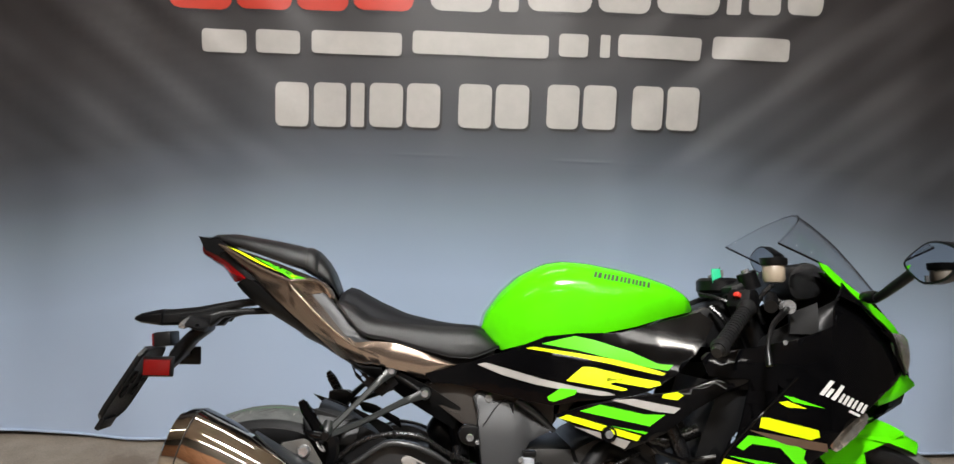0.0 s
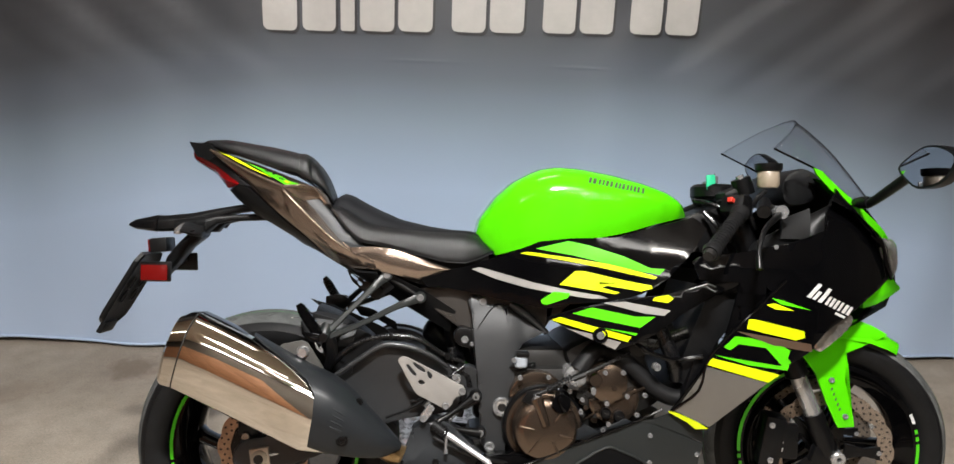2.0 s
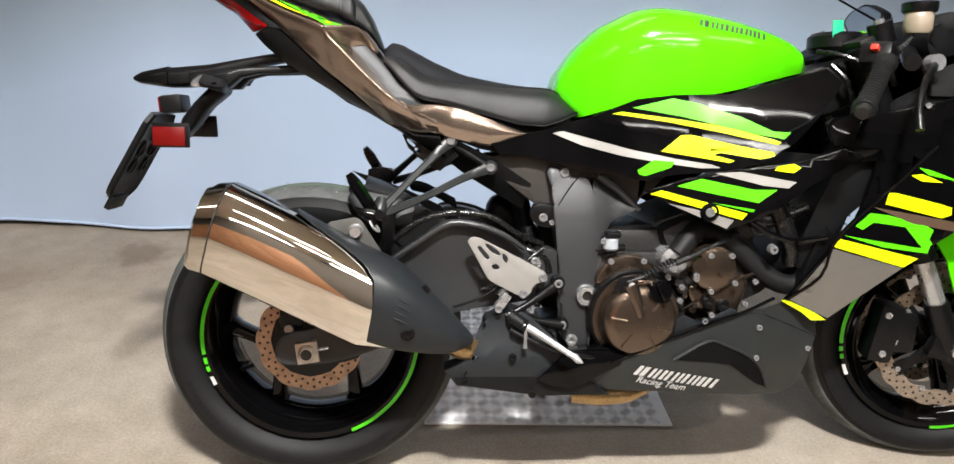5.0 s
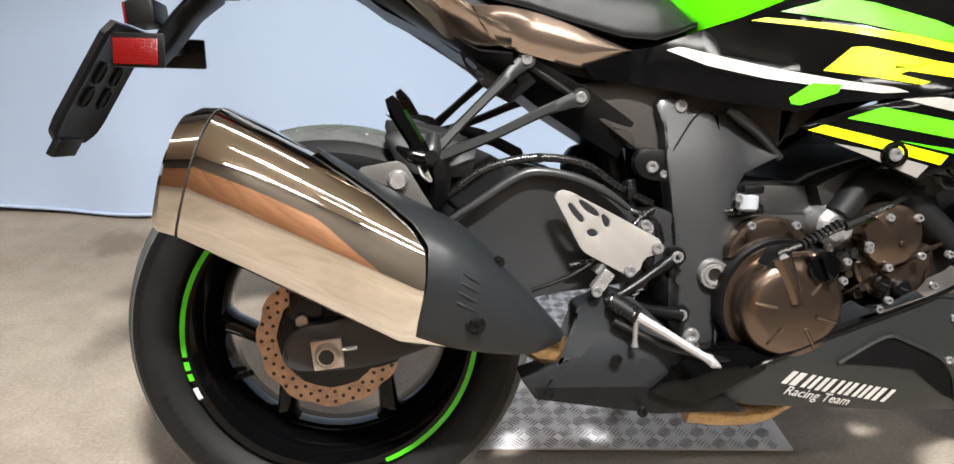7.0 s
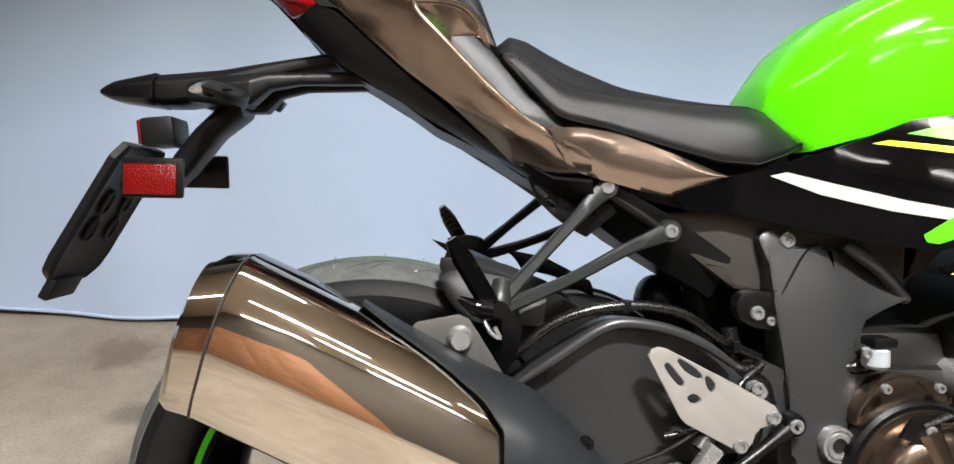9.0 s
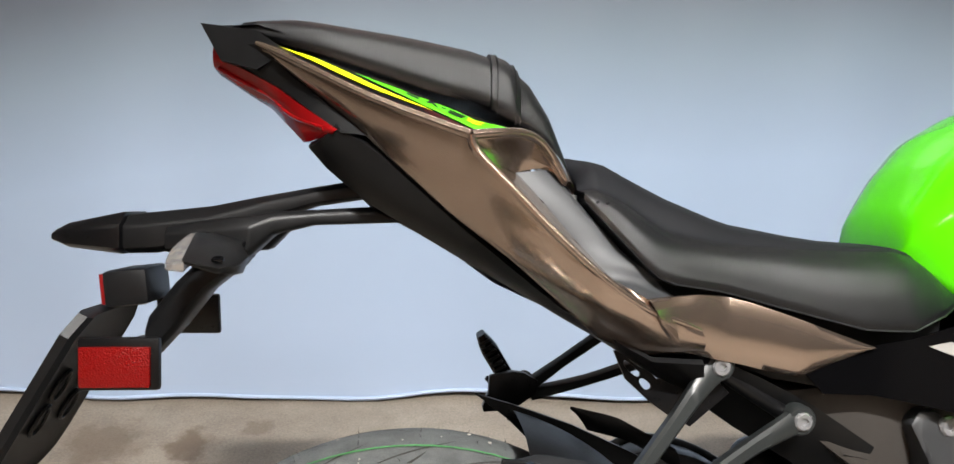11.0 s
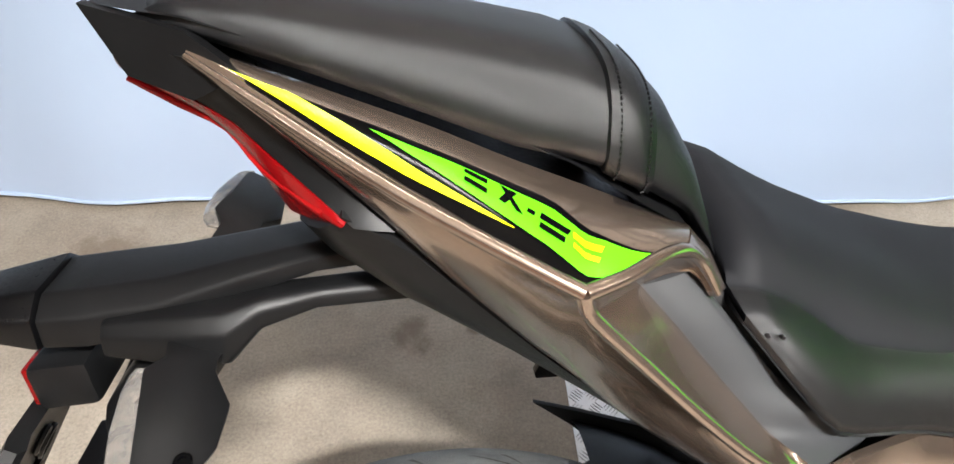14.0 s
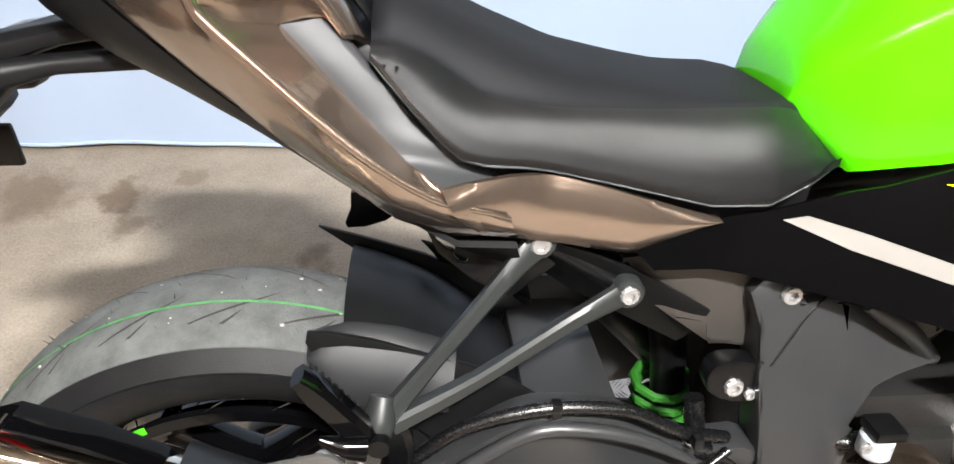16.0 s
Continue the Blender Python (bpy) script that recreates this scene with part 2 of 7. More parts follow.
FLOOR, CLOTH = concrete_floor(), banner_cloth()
WALL = surface("painted_plaster", (.088, .074, .062), .7, var=.06, scale=3, bump=.15, bscale=120)
WALL_W = surface("brown_timber_boarding", (.36, .17, .085), .6, var=.2, scale=5, bump=.2, bscale=60)
CEIL = surface("warm_ceiling_paint", (.60, .52, .43), .7, var=.05, scale=3)
INK_W = surface("white_banner_ink", (.43, .41, .39), .45, var=.05, rvar=.03)
INK_S = surface("dark_banner_ink", (.035, .033, .036), .45, var=.05, rvar=.03)
INK_R = surface("red_banner_ink", (.52, .045, .025), .45, var=.06, rvar=.03)
TUBE, _nt, _p = nodes_of("lit_tube")
_p.inputs["Emission Color"].default_value, _p.inputs["Emission Strength"].default_value = (1, .97, .92, 1), 30.0


# ---- mesh helpers ----
def lerp(v, xs, ys):
    return float(np.interp(v, xs, ys))


def smooth(pts, n=4, closed=False):
    """Catmull-Rom through the points, n steps a span."""
    p = [Vector(q) for q in pts]
    k, out = len(p), []
    for i in range(k if closed else k - 1):
        a, b, c, d = (p[(i - 1) % k] if closed or i else p[0] * 2 - p[1]), p[i], p[(i + 1) % k], (p[(i + 2) % k] if closed or i < k - 2 else p[-1] * 2 - p[-2])
        for j in range(n):
            t = j / n
            out.append(.5 * (2 * b + (c - a) * t + (2 * a - 5 * b + 4 * c - d) * t * t + (3 * b - a - 3 * c + d) * t ** 3))
    if not closed:
        out.append(p[-1].copy())
    return out


def sample(pts, n):
    """n points at even steps along the polyline."""
    p = [Vector(q) for q in pts]
    d = [0.0]
    for a, b in zip(p, p[1:]):
        d.append(d[-1] + (b - a).length)
    out = []
    for i in range(n):
        s = d[-1] * i / (n - 1)
        j = min(max(1, int(np.searchsorted(d, s))), len(p) - 1)
        f = (s - d[j - 1]) / max(1e-9, d[j] - d[j - 1])
        out.append(p[j - 1].lerp(p[j], min(1, f)))
    return out


def finish(name, bm, material, parent=None, label="", angle=38):
    bmesh.ops.remove_doubles(bm, verts=bm.verts, dist=1e-5)
    bmesh.ops.recalc_face_normals(bm, faces=bm.faces)
    me = bpy.data.meshes.new(name)
    bm.to_mesh(me)
    bm.free()
    me.polygons.foreach_set("use_smooth", [True] * len(me.polygons))
    me.set_sharp_from_angle(angle=radians(angle))
    me.materials.append(material)
    ob = new(name, me)
    if parent is not None:
        ob.parent = parent
    if label:
        ob["label"] = label
    return ob


def part(name, bm, material, parent, label="", angle=38):
    return finish(name, bm, material, parent, label, angle)


LEFT = Matrix.Diagonal((1, -1, 1, 1))
# the tail hangers and pegs stand a little straighter than the body: their mirror plane
_n, _d = (.99692, .07846), .068
LEFT_TAIL = Matrix(((1, 0, 0, 0), (0, 1 - 2 * _n[0] ** 2, -2 * _n[0] * _n[1], 2 * _d * _n[0]), (0, -2 * _n[0] * _n[1], 1 - 2 * _n[1] ** 2, 2 * _d * _n[1]), (0, 0, 0, 1)))


def both(name, make, material, parent, label="", angle=38, mirror=LEFT):
    """A part on the right side and its mirror image on the left."""
    right = part(name, make(), material, parent, label, angle)
    bm = make()
    bm.transform(mirror)
    left = part(name, bm, material, parent, label, angle)
    return right, left


def sheet(outline, yfun, thick=.004, res=.03, n=0, bevel=0.0):
    """A curved panel: an outline in x, z laid on the surface yfun and thickened inwards (+y)."""
    pts = [(p[0], p[1]) for p in (smooth([(a, b, 0) for a, b in outline], n, True) if n else outline)]
    bm = bmesh.new()
    bm.faces.new([bm.verts.new((x, 0, z)) for x, z in pts])
    bmesh.ops.triangulate(bm, faces=bm.faces[:], ngon_method="EAR_CLIP")
    xs, zs = [p[0] for p in pts], [p[1] for p in pts]
    for axis, lo, hi in ((0, min(xs), max(xs)), (2, min(zs), max(zs))):
        k = int((hi - lo) / res)
        for i in range(1, k + 1):
            co, no = [0, 0, 0], [0, 0, 0]
            co[axis], no[axis] = lo + (hi - lo) * i / (k + 1), 1
            bmesh.ops.bisect_plane(bm, geom=bm.verts[:] + bm.edges[:] + bm.faces[:], plane_co=co, plane_no=no, dist=1e-5)
    f = yfun if callable(yfun) else (lambda x, z: yfun)
    for v in bm.verts:
        v.co.y = f(v.co.x, v.co.z)
    r = bmesh.ops.extrude_face_region(bm, geom=bm.faces[:], use_keep_orig=True)
    bmesh.ops.translate(bm, vec=(0, thick, 0), verts=[v for v in r["geom"] if isinstance(v, bmesh.types.BMVert)])
    bmesh.ops.recalc_face_normals(bm, faces=bm.faces)
    if bevel:
        rim = [e for e in bm.edges if len(e.link_faces) == 2 and e.calc_face_angle(0) > radians(50)]
        bmesh.ops.bevel(bm, geom=rim, offset=bevel, segments=2, affect="EDGES", profile=.6)
    return bm


def plate(outline, y0, y1, n=0, bevel=.0015, holes=()):
    """A flat plate between y0 and y1, with real holes."""
    bm = bmesh.new()
    loops = [smooth([(a, b, 0) for a, b in outline], n, True) if n else [(a, b) for a, b in outline]]
    loops += [[(p.x, p.y) for p in smooth([(a, b, 0) for a, b in h], 2, True)] for h in holes]
    for lp in loops:
        vs = [bm.verts.new((p[0], y0, p[1])) for p in lp]
        for a, b in zip(vs, vs[1:] + vs[:1]):
            bm.edges.new((a, b))
    bmesh.ops.triangle_fill(bm, use_beauty=True, edges=bm.edges[:])
    r = bmesh.ops.extrude_face_region(bm, geom=bm.faces[:], use_keep_orig=True)
    bmesh.ops.translate(bm, vec=(0, y1 - y0, 0), verts=[v for v in r["geom"] if isinstance(v, bmesh.types.BMVert)])
    bmesh.ops.recalc_face_normals(bm, faces=bm.faces)
    if bevel:
        rim = [e for e in bm.edges if len(e.link_faces) == 2 and e.calc_face_angle(0) > radians(50)]
        bmesh.ops.bevel(bm, geom=rim, offset=bevel, segments=2, affect="EDGES", profile=.6)
    return bm


def grid_mesh(rows, cap0=False, cap1=False, closed=True):
    """Rings of equal count joined to a skin."""
    bm = bmesh.new()
    vs = [[bm.verts.new(p) for p in row] for row in rows]
    k = len(rows[0])
    for a, b in zip(vs, vs[1:]):
        for i in range(k if closed else k - 1):
            j = (i + 1) % k
            bm.faces.new((a[i], a[j], b[j], b[i]))
    if cap0:
        bm.faces.new(vs[0])
    if cap1:
        bm.faces.new(vs[-1])
    return bm


def ribbon(edge_a, edge_b, n=14, m=5, bulge=0.0, thick=.004, out=(0, -1, 0)):
    """A panel ruled between two edges, bulging outwards, thickened inwards."""
    A, B, o = sample(edge_a, n), sample(edge_b, n), Vector(out)
    rows = []
    for j in range(m + 1):
        t = j / m
        rows.append([a.lerp(b, t) + o * bulge * 4 * t * (1 - t) for a, b in zip(A, B)])
    bm = grid_mesh(rows, closed=False)
    r = bmesh.ops.extrude_face_region(bm, geom=bm.faces[:], use_keep_orig=True)
    bmesh.ops.translate(bm, vec=-o * thick, verts=[v for v in r["geom"] if isinstance(v, bmesh.types.BMVert)])
    return bm


def tube(pts, r, seg=10, n=4, caps=True):
    """A round bar or hose along a smooth path; r is one radius or one for each point."""
    path = smooth(pts, n) if n else [Vector(p) for p in pts]
    radii = [r] * len(path) if not isinstance(r, (list, tuple)) else [lerp(i / (len(path) - 1), np.linspace(0, 1, len(r)), r) for i in range(len(path))]
    rows, up = [], None
    for i, p in enumerate(path):
        d = (path[min(i + 1, len(path) - 1)] - path[max(i - 1, 0)]).normalized()
        up = (up or (Vector((0, 0, 1)) if abs(d.z) < .9 else Vector((1, 0, 0))))
        side = d.cross(up).normalized()
        up = side.cross(d).normalized()
        rows.append([p + (side * math.cos(a) + up * math.sin(a)) * radii[i] for a in np.linspace(0, 2 * math.pi, seg, endpoint=False)])
    return grid_mesh(rows, caps, caps)


def lathe(profile, cx, cz, cy=0.0, seg=64, closed=False):
    """A body turned about the line along y through cx, cz; profile: (radius, y)."""
    bm = bmesh.new()
    ang = np.linspace(0, 2 * math.pi, seg, endpoint=False)
    rows = [[bm.verts.new((cx + r * math.cos(a), cy + y, cz + r * math.sin(a))) for a in ang] for r, y in profile]
    pairs = list(zip(rows, rows[1:])) + ([(rows[-1], rows[0])] if closed else [])
    for a, b in pairs:
        for i in range(seg):
            j = (i + 1) % seg
            bm.faces.new((a[i], a[j], b[j], b[i]))
    if not closed:
        for row, pr in ((rows[0], profile[0]), (rows[-1], profile[-1])):
            if pr[0] > 1e-4:
                bm.faces.new(row)
    return bm


def block(c, s, bevel=.004, rot=(0, 0, 0)):
    bm = bmesh.new()
    bmesh.ops.create_cube(bm, size=1, matrix=pose(*c, *rot) @ Matrix.Diagonal((*s, 1)))
    if bevel:
        bmesh.ops.bevel(bm, geom=bm.edges[:], offset=bevel, segments=2, affect="EDGES", profile=.6)
    return bm


def join(*bms):
    out = bmesh.new()
    for b in bms:
        me = bpy.data.meshes.new("tmp")
        b.to_mesh(me)
        b.free()
        out.from_mesh(me)
        bpy.data.meshes.remove(me)
    return out


BOLTS = {}


def bolt(x, y, z, r, parent, material=None, name="bolt", move=None, h=.45):
    """A button-head bolt with a hex socket, its head facing right (-y)."""
    key = (round(r, 4), h, (material or CHROME).name)
    if key not in BOLTS:
        six = lambda q, yy: [(q * math.cos(a), yy, q * math.sin(a)) for a in np.linspace(0, 2 * math.pi, 12, endpoint=False)]
        hexa = lambda q, yy: [(q * (1 if i % 2 == 0 else .87) * math.cos(a), yy, q * (1 if i % 2 == 0 else .87) * math.sin(a)) for i, a in enumerate(np.linspace(0, 2 * math.pi, 12, endpoint=False))]
        bm = grid_mesh([six(r, .001), six(r, -r * h * .5), six(r * .82, -r * h), hexa(r * .5, -r * h), hexa(r * .48, -r * h * .25)], False, True)
        bmesh.ops.recalc_face_normals(bm, faces=bm.faces)
        me = bpy.data.meshes.new("bolt")
        bm.to_mesh(me)
        bm.free()
        me.materials.append(material or CHROME)
        BOLTS[key] = me
    ob = new(name, BOLTS[key])
    ob.parent = parent
    ob.matrix_basis = (move or Matrix()) @ Matrix.Translation((x, y, z))
    return ob


# ---- the place ----
BX = (-2.6, -1.2, .0, 1.3, 2.78)
BY = (1.37, 1.33, 1.30, 1.252, 1.245)


def banner_y(x, z):
    """The hanging cloth: its line on the plan, soft upright folds, a crease and slack wrinkles."""
    y = lerp(x, BX, BY)
    fold = .020 * math.sin(x * 4.1 + .6 + .5 * z) * (.4 + .6 * abs(math.sin(x * .7))) + .008 * math.sin(x * 9.3 + z * 1.2) + .005 * math.sin(x * 17 - z * 2.1)
    sag = .004 * noise.noise((x * 3.0, z * 1.2, 0)) + .012 * noise.noise((x * 1.2 + z * .8, z * .5, 4.0))
    crease = -.0022 * math.exp(-((z - 1.222 - .004 * math.sin(3 * x)) / .005) ** 2) * max(.12, math.exp(-((x - .65) / .45) ** 2)) * (.5 + .5 * math.sin(x * 17 + 3 * math.sin(x * 5)))
    edge = min(1.0, max(0.0, (abs(x - .5) - .35) / .9)) * min(1.0, max(0.0, (z - .98) / .35))
    corner = edge * (.006 * math.sin((abs(x - .5) * .75 - z) * 17 + 2.5 * noise.noise((x * 1.5, z * 1.5, 9.0))) + .003 * math.sin((abs(x - .5) * .75 - z) * 39 + 1.0))
    return y + fold * lerp(z, (0, 1.0, 2.4), (1.0, .8, .4)) + sag + crease + corner


def make_floor():
    bm = bmesh.new()
    bmesh.ops.create_grid(bm, x_segments=60, y_segments=50, size=.5, matrix=pose(.6, -.9, 0) @ Matrix.Diagonal((10.4, 9.4, 1, 1)))
    r = bmesh.ops.extrude_face_region(bm, geom=bm.faces[:], use_keep_orig=True)
    bmesh.ops.translate(bm, vec=(0, 0, -.12), verts=[v for v in r["geom"] if isinstance(v, bmesh.types.BMVert)])
    return tagged(finish("floor", bm, FLOOR), "worn beige concrete workshop floor with brown oil stains", "floor", kind="structure")


make_floor()
for nm, c, s, mt in (("wall_north", (.6, 3.46, 1.6), (10.4, .12, 3.2), WALL), ("wall_south", (.6, -4.06, 1.6), (10.4, .12, 3.2), WALL),
                     ("wall_west", (-4.46, -.3, 1.6), (.12, 7.4, 3.2), WALL), ("wall_east", (5.66, -.3, 1.6), (.12, 7.4, 3.2), WALL)):
    tagged(finish(nm, block(c, s, .01), mt), "plain painted workshop wall", "wall", kind="structure")
tagged(finish("ceiling", block((.6, -1.0, 3.27), (10.4, 9.0, .12), .01), CEIL), "plain pale workshop ceiling", "ceiling", kind="structure")


for k in range(7):
    part("wall_board", block((-4.1 + k * .61, -3.985, 1.05), (.604, .03, 2.10), .004), WALL_W, bpy.data.objects["wall_south"])


def make_banner():
    xs, zs = np.linspace(-2.6, 2.78, 150), np.concatenate([np.linspace(.012, 1.19, 34), np.linspace(1.20, 1.25, 14), np.linspace(1.27, 2.6, 40)])
    hem = lambda x: .005 * math.sin(x * 3.3) + .004 * math.sin(x * 8)
    rows = [[(x, banner_y(x, z), z + (hem(x) if z < .05 else 0)) for x in xs] for z in zs]
    bm = grid_mesh(rows, closed=False)
    r = bmesh.ops.extrude_face_region(bm, geom=bm.faces[:], use_keep_orig=True)
    bmesh.ops.translate(bm, vec=(0, .0025, 0), verts=[v for v in r["geom"] if isinstance(v, bmesh.types.BMVert)])
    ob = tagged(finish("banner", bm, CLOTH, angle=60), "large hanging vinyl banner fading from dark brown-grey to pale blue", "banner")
    # hem welt along the foot
    part("hem", tube([(x, banner_y(x, .02) - .002, .02 + hem(x)) for x in np.linspace(-2.58, 2.76, 70)], .005, 6, 0), CLOTH, ob)
    return ob


BANNER = make_banner()


def bar(x, z, w, h, material, off, slant=0.0, name="print_bar"):
    """A plain printed bar on the cloth, corners rounded."""
    r = min(w, h) * .18
    pts = []
    for cx, cz, a0 in ((x + w - r, z + h - r, 0), (x + r, z + h - r, 90), (x + r, z + r, 180), (x + w - r, z + r, 270)):
        pts += [(cx + r * math.cos(radians(a0 + k * 30)) + slant * (cz - z), cz + r * math.sin(radians(a0 + k * 30))) for k in range(4)]
    return part(name, sheet(pts, lambda px, pz: banner_y(px, pz) - off, .0006, .05), material, BANNER)


def print_line(z0, z1, x0, x1, h, spans, material, shadow):
    """Bars along a line that rises from z0 to z1; spans: start and width as shares of the line."""
    for s, w in spans:
        x, z = x0 + (x1 - x0) * s, z0 + (z1 - z0) * (s + w / 2)
        if shadow:
            bar(x + shadow, z - shadow, (x1 - x0) * w, h, INK_S, .0040)
        bar(x, z, (x1 - x0) * w, h, material, .0060)


# number line: one bar a figure; address line: one bar a word; heading: blocks in red and white
print_line(1.318, 1.365, -.262, 1.43, .172, ((.0, .075), (.087, .075), (.173, .032), (.217, .078), (.304, .078), (.425, .078), (.512, .078), (.632, .075), (.717, .078), (.834, .075), (.919, .078)), INK_W, .010)
print_line(1.592, 1.655, -.545, 1.775, .088, ((.0, .073), (.089, .073), (.181, .152), (.351, .230), (.598, .05), (.669, .017), (.700, .146), (.866, .134)), INK_W, .006)
print_line(1.752, 1.836, -.67, 1.89, .24, ((.0, .094), (.100, .083), (.190, .078), (.275, .092)), INK_R, .010)
print_line(1.752, 1.836, -.67, 1.89, .24, ((.392, .094), (.497, .03), (.540, .098), (.648, .082), (.740, .098), (.850, .022), (.884, .05), (.945, .055)), INK_W, .010)


# ---- ceiling tube lamps ----
def tube_lamp(x, y, z, turn, watts):
    ob = new("ceiling_lamp")
    ob.matrix_world = pose(x, y, z, 0, 0, turn)
    tagged(ob, "long white fluorescent tube lamp under the ceiling", "lamp", "ceiling tube lamps")
    part("housing", block((0, 0, .05), (1.5, .10, .05), .008), WALL, ob)
    for side in (-.026, .026):
        part("tube", tube([(-.72, side, .012), (.72, side, .012)], .013, 8, 0), TUBE, ob)
    m = pose(x, y, z - .01, 0, 0, turn)
    data = bpy.data.lights.new("tube_light", "AREA")
    data.shape, data.size, data.size_y, data.energy, data.color = "RECTANGLE", .36, .10, watts, (1.0, .985, .96) if watts > 100 else (1.0, .94, .86)
    new("tube_light", data).matrix_world = m


for lx, ly, turn, watts in LAMPS:
    tube_lamp(lx, ly, 3.13, turn, watts)


# ---- chequer plate ----
def chequer_plate():
    """An aluminium tread plate: a thin sheet with raised bars in groups of five, turned by turns."""
    ob = new("chequer_plate")
    ob.matrix_world = pose(.24, .124, 0, 0, 0, -1.9)
    tagged(ob, "aluminium five-bar chequer plate lying on the concrete", "metal plate")
    W, D = .62, .70
    part("sheet", block((W / 2, D / 2, .0025), (W, D, .004), .0008), PLATE_AL, ob)
    bm = bmesh.new()
    c = .033
    for i in range(int(W / c)):
        for j in range(int(D / c)):
            cx, cy, up = (i + .5) * c, (j + .5) * c, (i + j) % 2
            for k in range(5):
                o = (k - 2) * .0064
                a = radians(45 if up else -45)
                ux, uy = math.cos(a), math.sin(a)
                px, py = cx - uy * o, cy + ux * o
                L, w, h, z0 = .0145 - .0020 * abs(k - 2), .0012, .0020, .0044
                v = [bm.verts.new((px + ux * s * L + -uy * t * w, py + uy * s * L + ux * t * w, z0)) for s, t in ((-1, 0), (0, -1), (1, 0), (0, 1))]
                q = [bm.verts.new((px + ux * s * L * .7 + -uy * t * w * .5, py + uy * s * L * .7 + ux * t * w * .5, z0 + h)) for s, t in ((-1, 0), (0, -1), (1, 0), (0, 1))]
                for m in range(4):
                    bm.faces.new((v[m], v[(m + 1) % 4], q[(m + 1) % 4], q[m]))
                bm.faces.new(q)
    part("tread_relief", bm, PLATE_BAR_SHADE, ob)["kind"] = "stuff"
    return ob


chequer_plate()


# ---- the motorcycle ----
LEANS = 14.0
BIKE = new("motorcycle")
BIKE.matrix_world = pose(0, 0, 0, -LEANS, 0, 0)
tagged(BIKE, "green and black sport motorcycle leaning on its side stand", "motorcycle")


def cover_y(x, z):
    """Right side of the frame cover."""
    w = lerp(x, (.36, .45, .55, .65, .75, .9, 1.05), (.118, .108, .132, .170, .198, .222, .24))
    return -w * lerp(z, (.55, .62, .70, .78, .88), (1.0, 1.04, 1.0, .93, .80))


def fair_y(x, z):
    """Right side of the front fairing."""
    w = lerp(x, (.9, 1.05, 1.2, 1.3, 1.4, 1.5, 1.56, 1.62), (.225, .245, .255, .24, .20, .135, .085, .03))
    return -w * lerp(z, (.38, .5, .65, .76, .86, .96), (.82, .94, 1.0, .98, .88, .74))


def belly_y(x, z):
    """Right side of the belly pan."""
    w = lerp(x, (.27, .5, .7, .9, 1.05), (.19, .205, .215, .205, .165))
    return -w * lerp(z, (.22, .30, .42), (.86, 1.0, 1.0))


